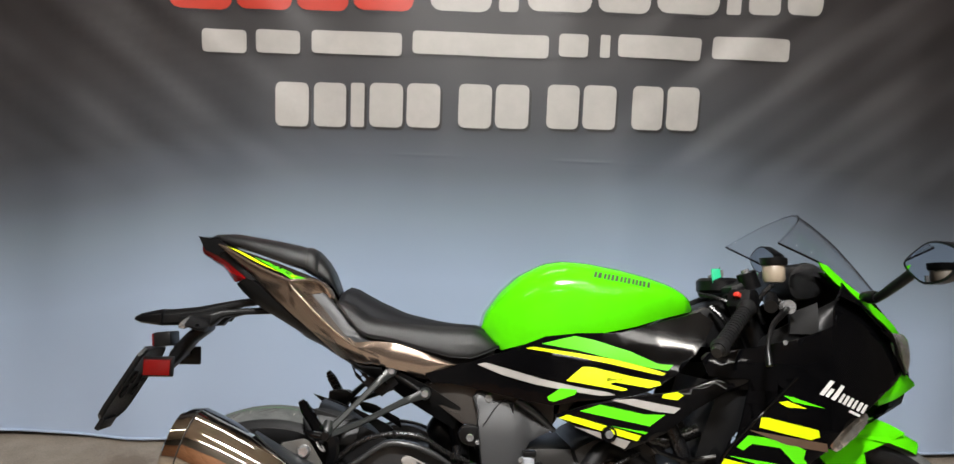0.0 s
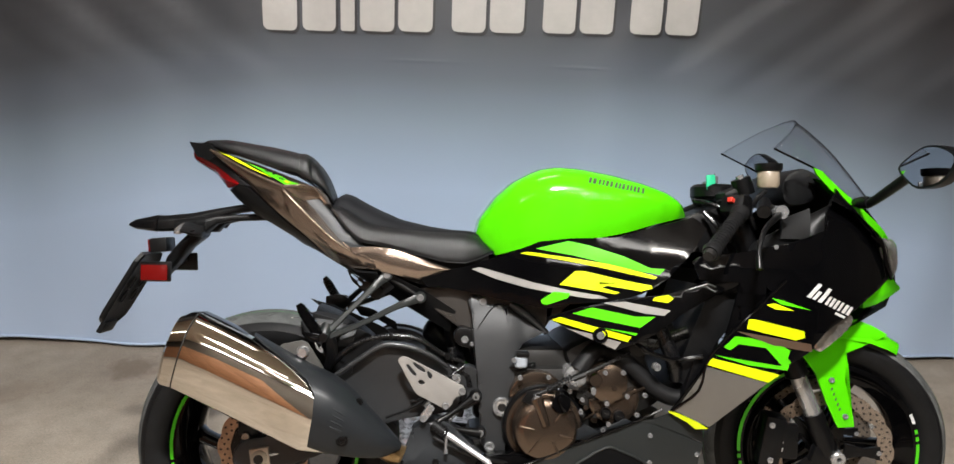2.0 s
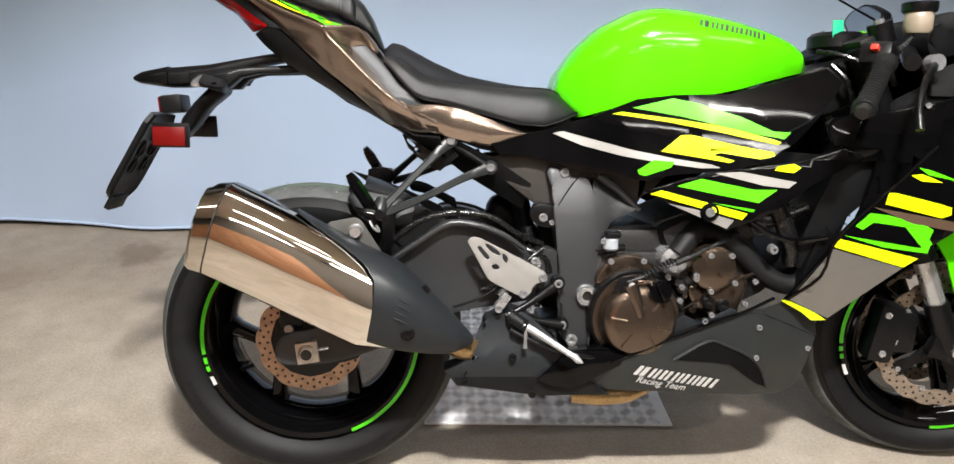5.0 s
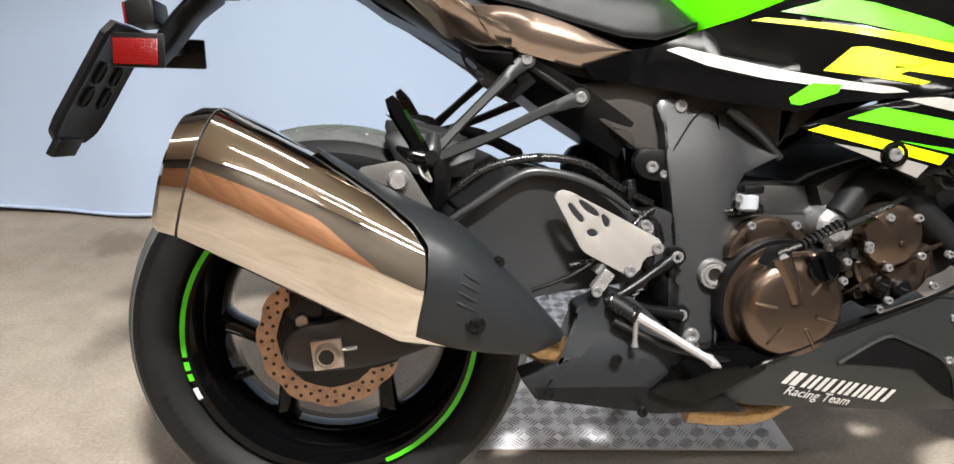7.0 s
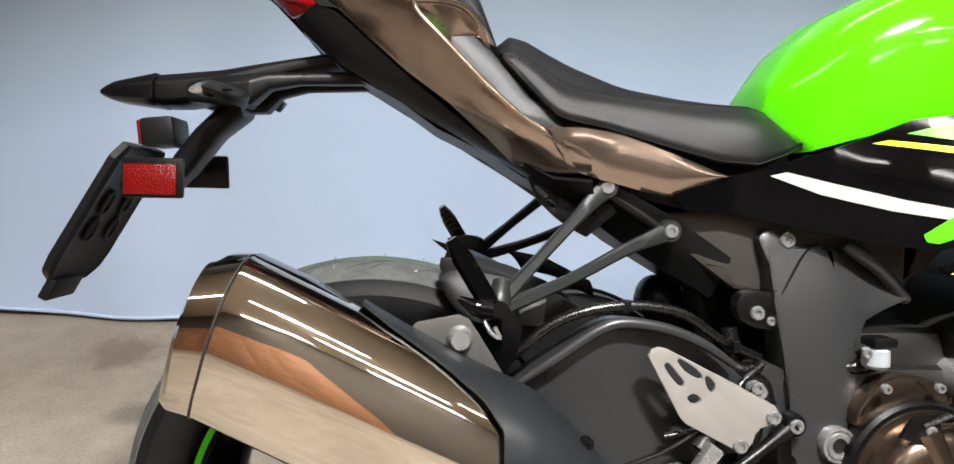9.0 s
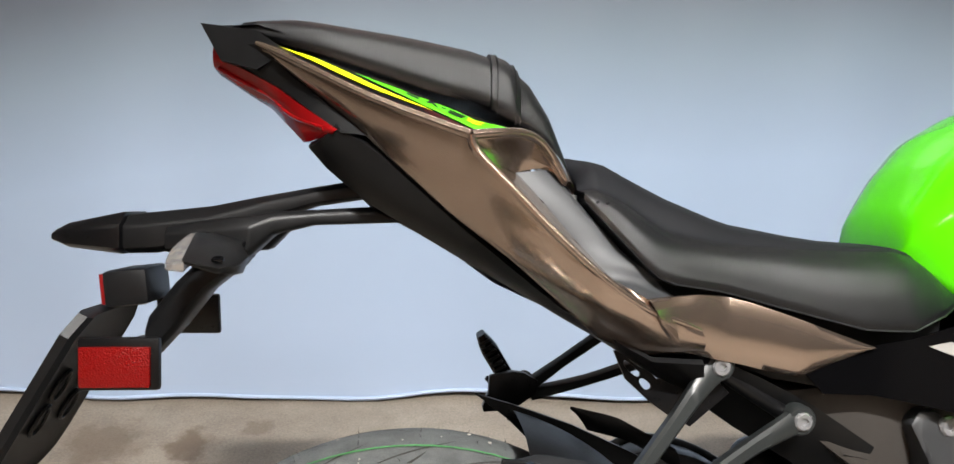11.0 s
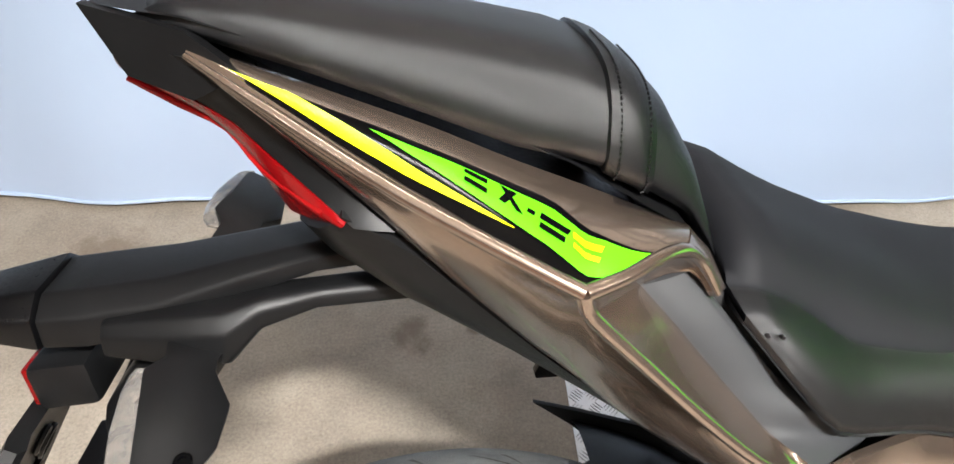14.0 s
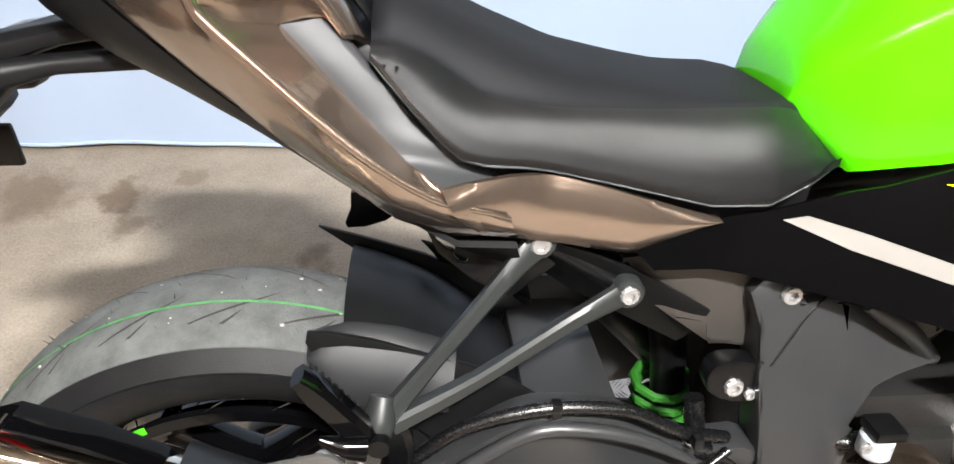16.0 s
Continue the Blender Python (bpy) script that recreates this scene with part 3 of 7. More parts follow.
# ---- wheels ----
def tyre(cx, cz, cy, R, w, rim, tag, move):
    hw = w / 2
    prof = [(rim, -hw * .60), (rim + .012, -hw * .80), (rim + (R - rim) * .35, -hw * .97), (rim + (R - rim) * .58, -hw), (R - .040, -hw * .95),
            (R - .022, -hw * .80), (R - .010, -hw * .58), (R - .003, -hw * .32), (R, 0)]
    prof = prof + [(r, -y) for r, y in prof[-2::-1]]
    prof = [(p.x, p.y) for p in smooth([(a, b, 0) for a, b in prof], 2)]
    side = [q for q in prof if q[1] < -hw * .80]
    tread = [q for q in prof if abs(q[1]) <= hw * .82]
    other = [q for q in prof if q[1] > hw * .80]
    bm = lathe(prof, cx, cz, cy, 96)
    bm.transform(move)
    for f in [f for f in bm.faces if len(f.verts) > 4]:
        bm.faces.remove(f)
    ob = part("tyre", bm, RUBBER, BIKE, tag, 50)
    # dusty tread skin, a hair proud of the carcass
    bm = lathe([(r + .0012, y) for r, y in tread], cx, cz, cy, 96)
    for f in [f for f in bm.faces if len(f.verts) > 4]:
        bm.faces.remove(f)
    bm.transform(move)
    part("tread", bm, TREAD, ob, "dusty grey unworn tread", 50)

    def at(a, y, up=.0016):
        r = float(np.interp(y, [q[1] for q in prof], [q[0] for q in prof])) + up
        return move @ Vector((cx + r * math.cos(a), cy + y, cz + r * math.sin(a)))

    # slanted rain grooves: dark strips on the tread, groove shade painted in colour
    bm = bmesh.new()
    for i in range(22):
        for s in (-1, 1):
            a0 = 2 * math.pi * (i + (.5 if s > 0 else 0)) / 22
            for q0, q1, da, wd in ((.12, .62, .30, .0030), (.40, .84, .16, .0024)):
                pts = [(a0 + (.1 if q0 > .3 else 0) + da * t, s * hw * (q0 + (q1 - q0) * t ** .8)) for t in np.linspace(0, 1, 7)]
                k = [wd * (1 - abs(2 * t - 1) ** 3) / R + .0004 for t in np.linspace(0, 1, 7)]
                va = [bm.verts.new(at(a - d, y)) for (a, y), d in zip(pts, k)]
                vb = [bm.verts.new(at(a + d, y)) for (a, y), d in zip(pts, k)]
                for m in range(6):
                    bm.faces.new((va[m], va[m + 1], vb[m + 1], vb[m]))
    part("groove_pattern", bm, HOLE_SHADE, ob)["kind"] = "stuff"
    # moulding hairs standing on the new tread, and grit stuck to it
    rnd, hairs, grit = random.Random(5), [], []
    for i in range(56):
        a, y = 2 * math.pi * rnd.random(), hw * .8 * (2 * rnd.random() - 1)
        p, q = at(a, y, .001), at(a + .012 * (rnd.random() - .5), y + .003 * (rnd.random() - .5), .004 + .005 * rnd.random())
        hairs.append(tube([p, q], [.0005, .0002], 5, 0))
    part("moulding_hair", join(*hairs), RUBBER, ob)["kind"] = "stuff"
    for i in range(150):
        a, y = 2 * math.pi * rnd.random(), hw * .75 * (2 * rnd.random() - 1)
        r = .0010 + .0016 * rnd.random() ** 2
        g = bmesh.new()
        bmesh.ops.create_icosphere(g, subdivisions=1, radius=r, matrix=Matrix.Translation(at(a, y, .0012)) @ Matrix.Diagonal((1, .8, .7, 1)))
        grit.append(g)
    part("grit", join(*grit), GRIT, ob)["kind"] = "stuff"
    # moulding hairs
    bm = bmesh.new()
    rnd = random.Random(5)
    for i in range(150):
        a, y = rnd.uniform(0, 2 * math.pi), rnd.choice((-.55, -.3, -.08, .12, .35, .6)) * hw
        p, q = at(a, y, 0), at(a + rnd.uniform(-.012, .012), y + rnd.uniform(-.003, .003), rnd.uniform(.004, .009))
        d = Vector((.0004, 0, 0)), Vector((0, .0004, 0))
        v = [bm.verts.new(p - d[0]), bm.verts.new(p + d[0]), bm.verts.new(p + d[1]), bm.verts.new(q)]
        for m in ((0, 1, 3), (1, 2, 3), (2, 0, 3)):
            bm.faces.new([v[i2] for i2 in m])
    part("moulding_hairs", bm, RUBBER, ob)["kind"] = "stuff"
    # thin green factory line on the tread
    bm = lathe([(np.interp(-hw * .30, [q[1] for q in prof], [q[0] for q in prof]) + .0022, -hw * .30 - .0016), (np.interp(-hw * .27, [q[1] for q in prof], [q[0] for q in prof]) + .0022, -hw * .30 + .0016)], cx, cz, cy, 96)
    for f in [f for f in bm.faces if len(f.verts) > 4]:
        bm.faces.remove(f)
    bm.transform(move)
    part("green_line", bm, GREEN_L, ob, "faint green factory line")
    # raised lettering that cannot be read: bars on the wall
    bm = bmesh.new()
    rr = rim + (R - rim) * .45
    for base in (200, 285, 20):
        for k in range(8):
            a0, a1 = radians(base + k * 3.1), radians(base + k * 3.1 + 2.2)
            v = [bm.verts.new(move @ Vector((cx + r * math.cos(a), cy - hw * .995 - .0004, cz + r * math.sin(a)))) for a, r in ((a0, rr - .006), (a1, rr - .006), (a1, rr + .007), (a0, rr + .007))]
            bm.faces.new(v)
    part("sidewall_print", bm, RUBBER, ob)["kind"] = "stuff"
    return ob


def rim_stripe(a0, a1, r0, r1, y, material, parent, cx, cz, move):
    bm = bmesh.new()
    n = max(2, int(abs(a1 - a0) / 3))
    va = [bm.verts.new(move @ Vector((cx + r0 * math.cos(radians(a)), y, cz + r0 * math.sin(radians(a))))) for a in np.linspace(a0, a1, n + 1)]
    vb = [bm.verts.new(move @ Vector((cx + r1 * math.cos(radians(a)), y + .001, cz + r1 * math.sin(radians(a))))) for a in np.linspace(a0, a1, n + 1)]
    for i in range(n):
        bm.faces.new((va[i], va[i + 1], vb[i + 1], vb[i]))
    return part("rim_stripe", bm, material, parent)


def rim(cx, cz, cy, R, hw, spokes, stripes, tag, move, hub=.045):
    prof = [(R + .006, -hw), (R + .008, -hw + .006), (R - .004, -hw + .010), (R - .014, -hw + .020), (R - .024, -hw * .55), (R - .030, 0),
            (R - .024, hw * .55), (R - .014, hw - .020), (R - .004, hw - .010), (R + .008, hw - .006), (R + .006, hw), (R - .006, hw), (R - .020, hw - .016), (R - .040, hw * .5),
            (R - .044, 0), (R - .040, -hw * .5), (R - .020, -hw + .016), (R - .006, -hw)]
    bm = lathe(prof, cx, cz, cy, 96, True)
    bm.transform(move)
    ob = part("rim", bm, BLACK, BIKE, tag, 40)
    # each spoke: where it meets the barrel, and where its root stands on the hub
    for a in spokes:
        rows = []
        foot, head = (Vector((q * math.cos(radians(g)), 0, q * math.sin(radians(g)))) for g, q in (a[1:], (a[0], R - .030)))
        d = (head - foot).normalized()
        s = Vector((-d.z, 0, d.x))
        for t in np.linspace(0, 1, 7):
            w, h = lerp(t, (0, .15, .5, .85, 1), (.021, .015, .0135, .015, .024)), lerp(t, (0, .4, 1), (.026, .019, .022))
            o = Vector((cx, cy, cz)) + foot.lerp(head, t)
            rows.append([o + s * w * cs + Vector((0, h * sn, 0)) for cs, sn in ((1, .6), (.75, 1), (-.75, 1), (-1, .6), (-1, -.6), (-.7, -1), (-.25, -.82), (.25, -.82), (.7, -1), (1, -.6))])
        bm = grid_mesh(rows)
        bm.transform(move)
        part("spoke", bm, BLACK, ob)
    bm = lathe([(.012, -.06), (hub * .75, -.058), (hub * .8, -.05), (hub, -.03), (hub, .03), (hub * .8, .05), (.012, .06)], cx, cz, cy, 40)
    bm.transform(move)
    part("hub", bm, BLACK_M, ob)
    for a0, a1, mt in stripes:
        rim_stripe(a0, a1, R + .0005, R + .0085, cy - hw - .0012, mt, ob, cx, cz, move)
    bm = tube([(cx + (R - .03) * math.cos(radians(205)), cy - .012, cz + (R - .03) * math.sin(radians(205))), (cx + (R - .058) * math.cos(radians(206)), cy - .03, cz + (R - .058) * math.sin(radians(206)))], [.0052, .0052, .0040], 8, 2)
    bm.transform(move)
    part("valve", bm, RUBBER, ob)
    return ob


def disc(cx, cz, cy, R, inner, petals, move, tag, rings, carrier=True, steel=None):
    """A wave disc: scalloped rim, dark-painted spots for rows of drilled holes, and its carrier."""
    bm = bmesh.new()
    n = petals * 8
    ro = [R - .0045 * (.5 - .5 * math.cos(petals * a)) ** 2 for a in np.linspace(0, 2 * math.pi, n, endpoint=False)]
    ri = [inner + .002 * math.cos(petals * a) for a in np.linspace(0, 2 * math.pi, n, endpoint=False)]
    ring = lambda rad, y: [bm.verts.new((cx + r * math.cos(a), cy + y, cz + r * math.sin(a))) for r, a in zip(rad, np.linspace(0, 2 * math.pi, n, endpoint=False))]
    rows = [ring(ro, -.0025), ring(ri, -.0025), ring(ri, .0025), ring(ro, .0025)]
    for a, b in zip(rows, rows[1:] + rows[:1]):
        for i in range(n):
            j = (i + 1) % n
            bm.faces.new((a[i], a[j], b[j], b[i]))
    bm.transform(move)
    ob = part("brake_disc", bm, steel or DISC, BIKE, tag)
    bm = bmesh.new()
    for i in range(petals * 2):
        for k, rr in enumerate(rings):
            a = 2 * math.pi * (i + .5 * k + .25) / (petals * 2)
            hx, hz = cx + rr * math.cos(a), cz + rr * math.sin(a)
            for y in (-.0029, .0029):
                bm.faces.new([bm.verts.new(move @ Vector((hx + .0030 * math.cos(b), cy + y, hz + .0030 * math.sin(b)))) for b in np.linspace(0, 2 * math.pi, 8, endpoint=False)])
    part("hole_pattern", bm, HOLE_SHADE, ob)["kind"] = "stuff"
    if carrier:
        for a in np.linspace(0, 360, 5, endpoint=False):
            d, s = Vector((math.cos(radians(a)), 0, math.sin(radians(a)))), Vector((-math.sin(radians(a)), 0, math.cos(radians(a))))
            o = Vector((cx, cy, cz))
            pts = [(.036, .02), (inner * .7, .010), (inner + .004, .018), (inner + .006, 0), (inner + .004, -.018), (inner * .7, -.010), (.036, -.02)]
            bm = bmesh.new()
            bm.faces.new([bm.verts.new(o + d * r + s * w + Vector((0, -.004, 0))) for r, w in pts])
            r = bmesh.ops.extrude_face_region(bm, geom=bm.faces[:], use_keep_orig=True)
            bmesh.ops.translate(bm, vec=(0, .007, 0), verts=[v for v in r["geom"] if isinstance(v, bmesh.types.BMVert)])
            bm.transform(move)
            part("carrier_arm", bm, BLACK_M, ob)
        for a in np.linspace(36, 396, 10, endpoint=False):
            bolt(cx + (inner + .001) * math.cos(radians(a)), cy - .004, cz + (inner + .001) * math.sin(radians(a)), .0068, ob, name="disc_rivet", move=move)
    return ob


REST = Matrix()
RW = (0.0, .316)
tyre(*RW, 0.0, .316, .182, .222, "wide dusty rear sport tyre", REST)
RIM_R = rim(*RW, 0.0, .216, .078, [(p + q * 27, p + q * 75, .075) for p in (30.6, 150.6, 270.6) for q in (-1, 1)],
            [(s + o, e + o, mt) for o in (0, 180) for s, e, mt in ((112, 189, GREEN_R), (191, 194.5, GREEN_R), (196, 199, GREEN_R), (202, 207, WHITE_D))], "gloss black rear rim with green stripe", REST, .055)
disc(*RW, -.088, .110, .078, 12, REST, "small rusty rear wave disc", (.086, .094, .102), False)
part("valve_stem", tube([(-.180, -.02, .222), (-.155, -.035, .233), (-.134, -.045, .243)], [.006, .0045, .0042], 10, 2), BLACK_M, RIM_R)
part("valve_cap", tube([(-.142, -.042, .239), (-.128, -.047, .246)], .0052, 10, 0), RUBBER, RIM_R)
part("disc_carrier", lathe([(.03, -.006), (.074, -.006), (.080, -.004), (.080, .003), (.03, .004)], *RW, -.086, 40), BLACK_M, RIM_R)

# front wheel stands a little turned and nearer
FX, FY, FZ = 1.430, .0, .304
AX = Vector((-math.sin(radians(23.5)), 0, math.cos(radians(23.5))))
AX0 = Vector((FX + .101, FY, 0))
STEER = Matrix.Translation(AX0) @ Matrix.Rotation(radians(-12.0), 4, AX) @ Matrix.Translation(-AX0)
tyre(FX, FZ, FY, .304, .122, .222, "front sport tyre with clean black walls", STEER)
rim(FX, FZ, FY, .216, .052, [(p, p, .034) for p in (71, 143, 215, 287, 359)],
            [(s + o, e + o, mt) for o in (0, 180) for s, e, mt in ((-88, 6, GREEN_R), (8, 11, GREEN_R), (13, 16, GREEN_R), (20, 27, WHITE_D))], "gloss black front rim with green stripe", STEER, .042)
for s in (-1, 1):
    disc(FX, FZ, FY + s * .068, .156, .118, 18, STEER, "large front wave disc", (.127, .137, .147), True, DISC_F)

# ---- swingarm, rear axle, chain side ----
both("swingarm", lambda: sheet([(.505, .43), (.50, .514), (.446, .518), (.400, .540), (.354, .565), (.301, .574), (.266, .568), (.223, .538), (.167, .498), (.09, .42), (.03, .362), (-.045, .342), (-.055, .290), (.02, .285), (.10, .300), (.20, .34), (.298, .387), (.406, .405)],
                               lambda x, z: -.135 + .012 * math.cos((z - .46) * 14) - .012, .04, .04, 3, .006), FRAME, BIKE, "graphite cast swingarm")
both("swingarm_rib", lambda: tube([(.150, -.156, .487), (.212, -.158, .529), (.262, -.158, .563), (.295, -.158, .573), (.345, -.158, .566), (.39, -.157, .548), (.43, -.155, .522)], [.004, .0065, .007, .007, .007, .0065, .004], 10, 4), FRAME, BIKE)
part("swingarm_bridge", block((.33, 0, .48), (.10, .26, .12), .02), FRAME, BIKE)
AXB = part("axle_block", block((.004, -.152, .311), (.043, .018, .043), .002, (0, -8, 0)), DISC_C, BIKE, "square alloy chain adjuster")
part("axle_nut", lathe([(.0, -.012), (.013, -.012), (.018, -.006), (.018, .0)], .004, .311, -.160, 24), DISC_C, AXB)
part("axle_bore", lathe([(.0, -.0125), (.0110, -.0125), (.0110, -.011)], .004, .311, -.1605, 20), HOLE_SHADE, AXB)
part("adjuster_screw", tube([(.018, -.155, .316), (.045, -.155, .320)], .0035, 8, 0), CHROME, AXB)
CAL = part("rear_caliper", join(block((.035, -.115, .385), (.085, .05, .055), .012, (0, 25, 0)), block((-.03, -.11, .38), (.05, .04, .06), .01)), BLACK_M, BIKE)
bolt(-.035, -.132, .352, .010, CAL)
bolt(.05, -.141, .40, .008, CAL)
part("caliper_bracket", plate([(-.06, .29), (-.045, .40), (.06, .43), (.11, .33), (.10, .285), (.03, .275)], -.118, -.106, 2), BLACK_M, BIKE)

# ---- muffler ----
def muffler_ring(top, bot, w, n=40):
    """A soft five-sided section between an upper and a lower point, w wide."""
    sec = [(-.80, .55), (-.35, .93), (.0, 1.0), (.42, .94), (.80, .70), (.95, .38), (.99, .0), (.90, -.40), (.76, -.80), (.55, -.97), (.1, -1.0), (-.45, -.95), (-.85, -.55), (-1.0, .0)]
    t, b = Vector((top[0], 0, top[1])), Vector((bot[0], 0, bot[1]))
    pts = smooth([(u, v, 0) for u, v in sec], 4, True)
    return [b.lerp(t, (p.y + 1) / 2) + Vector((0, -.208 - p.x * w, 0)) for p in pts]


MUF = [((-.158, .624), (-.194, .512), .046), ((-.160, .631), (-.197, .501), .056), ((-.155, .642), (-.190, .494), .063), ((-.118, .648), (-.168, .488), .069),
       ((-.112, .648), (-.163, .486), .070), ((-.05, .618), (-.100, .455), .072), ((.04, .573), (-.01, .410), .073), ((.155, .512), (.105, .353), .074), ((.205, .475), (.168, .345), .066), ((.30, .38), (.285, .345), .028)]
MUFFLER = part("muffler", grid_mesh([muffler_ring(*r) for r in MUF], True, True), STEEL, BIKE, "polished stainless muffler with a slanted end", 30)
part("end_cap_seam", grid_mesh([[p + Vector((dx, 0, 0)) for p in muffler_ring((-.116, .6495), (-.1665, .4865), .0705)] for dx in (-.0012, .0012)]), HOLE_SHADE, MUFFLER)
part("muffler_top_cover", sheet([(-.148, .642), (-.112, .649), (-.014, .600), (-.006, .584), (-.034, .588), (-.112, .630), (-.140, .634)], lambda x, z: -.246 + .9 * max(0, z - (.615 - .47 * (x + .12))), .03, .02, 2, .002), BLACK, MUFFLER)
END = part("outlet_pipe", lathe([(.022, 0), (.026, -.001), (.026, .06), (.022, .06)], 0, 0, 0, 28, True), CAST, MUFFLER)
END.matrix_basis = pose(-.174, -.20, .565, 0, 0, 90 + 180) @ pose(0, 0, 0, -20, 0, 0)


SH_TOP = smooth([(.000, .603, 0), (.061, .568, 0), (.12, .537, 0), (.18, .508, 0), (.217, .478, 0), (.262, .431, 0), (.300, .391, 0), (.329, .358, 0)], 6)
SH_BOT = smooth([(-.050, .440, 0), (.012, .405, 0), (.068, .380, 0), (.130, .360, 0), (.182, .345, 0), (.237, .336, 0), (.284, .334, 0), (.325, .345, 0)], 6)


def shield_at(s, a, grow=0.0):
    """A point of the heat shield: s along it (0 to 7), a round the muffler's section."""
    i = min(40, int(s * 6))
    f = s * 6 - i
    t, b = SH_TOP[i].lerp(SH_TOP[i + 1], f), SH_BOT[i].lerp(SH_BOT[i + 1], f)
    w = lerp(s, range(8), (.078, .080, .082, .084, .077, .062, .044, .010)) + grow
    ring = muffler_ring((t.x, t.y), (b.x, b.y), w)
    k = int(a)
    return ring[k].lerp(ring[(k + 1) % len(ring)], a - k)


def shield_y(x, z):
    """Outermost y of the shield near a place in the side view."""
    best = min(((shield_at(s, a) - Vector((x, 0, z))) for s in np.linspace(2.8, 6.6, 24) for a in np.linspace(12, 38, 27)), key=lambda d: d.x ** 2 + d.z ** 2)
    return best.y


def shield_mesh():
    rows = []
    for a in np.linspace(2, 42, 54):
        s0 = lerp(a, (2, 9, 11, 13, 15, 18, 24, 32, 42), (.0, .0, .45, 1.5, 2.2, 2.55, 2.75, 2.9, 3.0))
        rows.append([shield_at(s0 + (6.98 - s0) * u, a) for u in np.linspace(0, 1, 34)])
    bm = grid_mesh(rows, closed=False)
    bmesh.ops.recalc_face_normals(bm, faces=bm.faces)
    bmesh.ops.solidify(bm, geom=bm.faces[:], thickness=.004)
    return bm


SHIELD = part("heat_shield", shield_mesh(), PLASTIC_G, MUFFLER, "charcoal plastic muffler heat shield", 50)
for k in range(4):
    part("shield_rib", tube([shield_at(3.45 + .02 * k, 19.5 + k * 1.7, .0), shield_at(3.72 + .02 * k, 19.5 + k * 1.7, .0003), shield_at(4.0 + .02 * k, 19.5 + k * 1.7, .0)], [.0012, .0022, .0012], 8, 3), PLASTIC_G, SHIELD)
for x, z, r in ((.202, .387, .0088), (.234, .459, .0055)):
    ob = bolt(x, shield_y(x, z) - .001, z, r, SHIELD, BLACK_M, "shield_bolt")
    part("bolt_recess", lathe([(r * 1.05, -.0005), (r * 1.5, -.0012), (r * 1.5, .004), (r * 1.05, .004)], x, z, shield_y(x, z), 24, True), BLACK_M, SHIELD)
part("mounting_ear", plate([(.050, .572), (.055, .577), (.100, .586), (.112, .581), (.122, .566), (.150, .522), (.138, .516), (.100, .540), (.075, .556)], -.190, -.185, 0), EAR, MUFFLER, "grey pressed muffler hanger")
part("mount_bush", lathe([(0, -.016), (.010, -.016), (.013, -.008), (.0145, 0), (.0145, .02)], .102, .560, -.19, 28), ALLOY, MUFFLER)

# exhaust link pipe and catalyst box
part("link_pipe", tube([(.285, -.19, .345), (.315, -.18, .325), (.37, -.14, .30), (.46, -.08, .28)], .024, 16, 4), GOLD, BIKE, "heat-tinted exhaust link pipe")
CAT = part("exhaust_guard", sheet([(.272, .290), (.300, .300), (.350, .323), (.362, .352), (.352, .385), (.372, .395), (.405, .408), (.43, .40), (.448, .387), (.488, .349), (.51, .31), (.535, .28), (.57, .262), (.610, .228), (.476, .230), (.433, .233), (.297, .254)],
                               lambda x, z: -.185 - .02 * math.exp(-((z - .30) / .05) ** 2), .05, .03, 0, .004), PLASTIC_G, BIKE, "charcoal plastic exhaust guard")
part("guard_lower", sheet([(.285, .285), (.43, .290), (.55, .275), (.60, .236), (.476, .232), (.300, .256)], lambda x, z: -.199 - .03 * (z - .25), .03, .03, 0, .003), PLASTIC, CAT)
for x, z in ((.312, .268), (.446, .242), (.405, .318)):
    bolt(x, -.212, z, .008, CAT, BLACK_M)
part("collector_pipe", tube([(.545, -.12, .208), (.60, -.125, .206), (.66, -.125, .208), (.72, -.11, .218)], [.022, .024, .022, .012], 14, 4), GOLD, BIKE, "heat-tinted collector pipe under the engine")

part("lower_inner_panel", plate([(.454, .271), (.491, .307), (.511, .328), (.594, .330), (.636, .317), (.620, .300), (.588, .285), (.557, .266), (.526, .252), (.489, .257)], -.211, -.207, 0, .0012), BLACK, BIKE, "gloss black lower inner panel")

# ---- frame ----
def frame_y(x, z):
    return lerp(z, (.42, .52, .60, .675), (-.152, -.140, -.126, -.102)) + .010 * math.exp(-((x - .63) / .04) ** 2)


both("pivot_plate", lambda: sheet([(.477, .671), (.487, .684), (.504, .684), (.532, .661), (.559, .666), (.60, .652), (.653, .625), (.668, .600), (.612, .572), (.590, .536), (.580, .471), (.575, .407), (.572, .335), (.560, .310), (.538, .310), (.512, .340), (.510, .417), (.500, .507), (.490, .594), (.488, .64)], frame_y, .045, .025, 0, .005), FRAME, BIKE, "graphite frame plate round the swingarm pivot")
both("main_spar", lambda: sheet([(.360, .700), (.43, .708), (.489, .700), (.60, .695), (.80, .72), (1.05, .80), (1.10, .86), (1.06, .90), (.90, .82), (.70, .70), (.655, .597), (.588, .577), (.502, .600), (.455, .606), (.405, .642), (.372, .668)], lambda x, z: lerp(x, (.33, .5, .7, 1.1), (-.082, -.090, -.105, -.07)), .035, .03, 0, .006), SPAR, BIKE, "dark satin aluminium main frame spar")
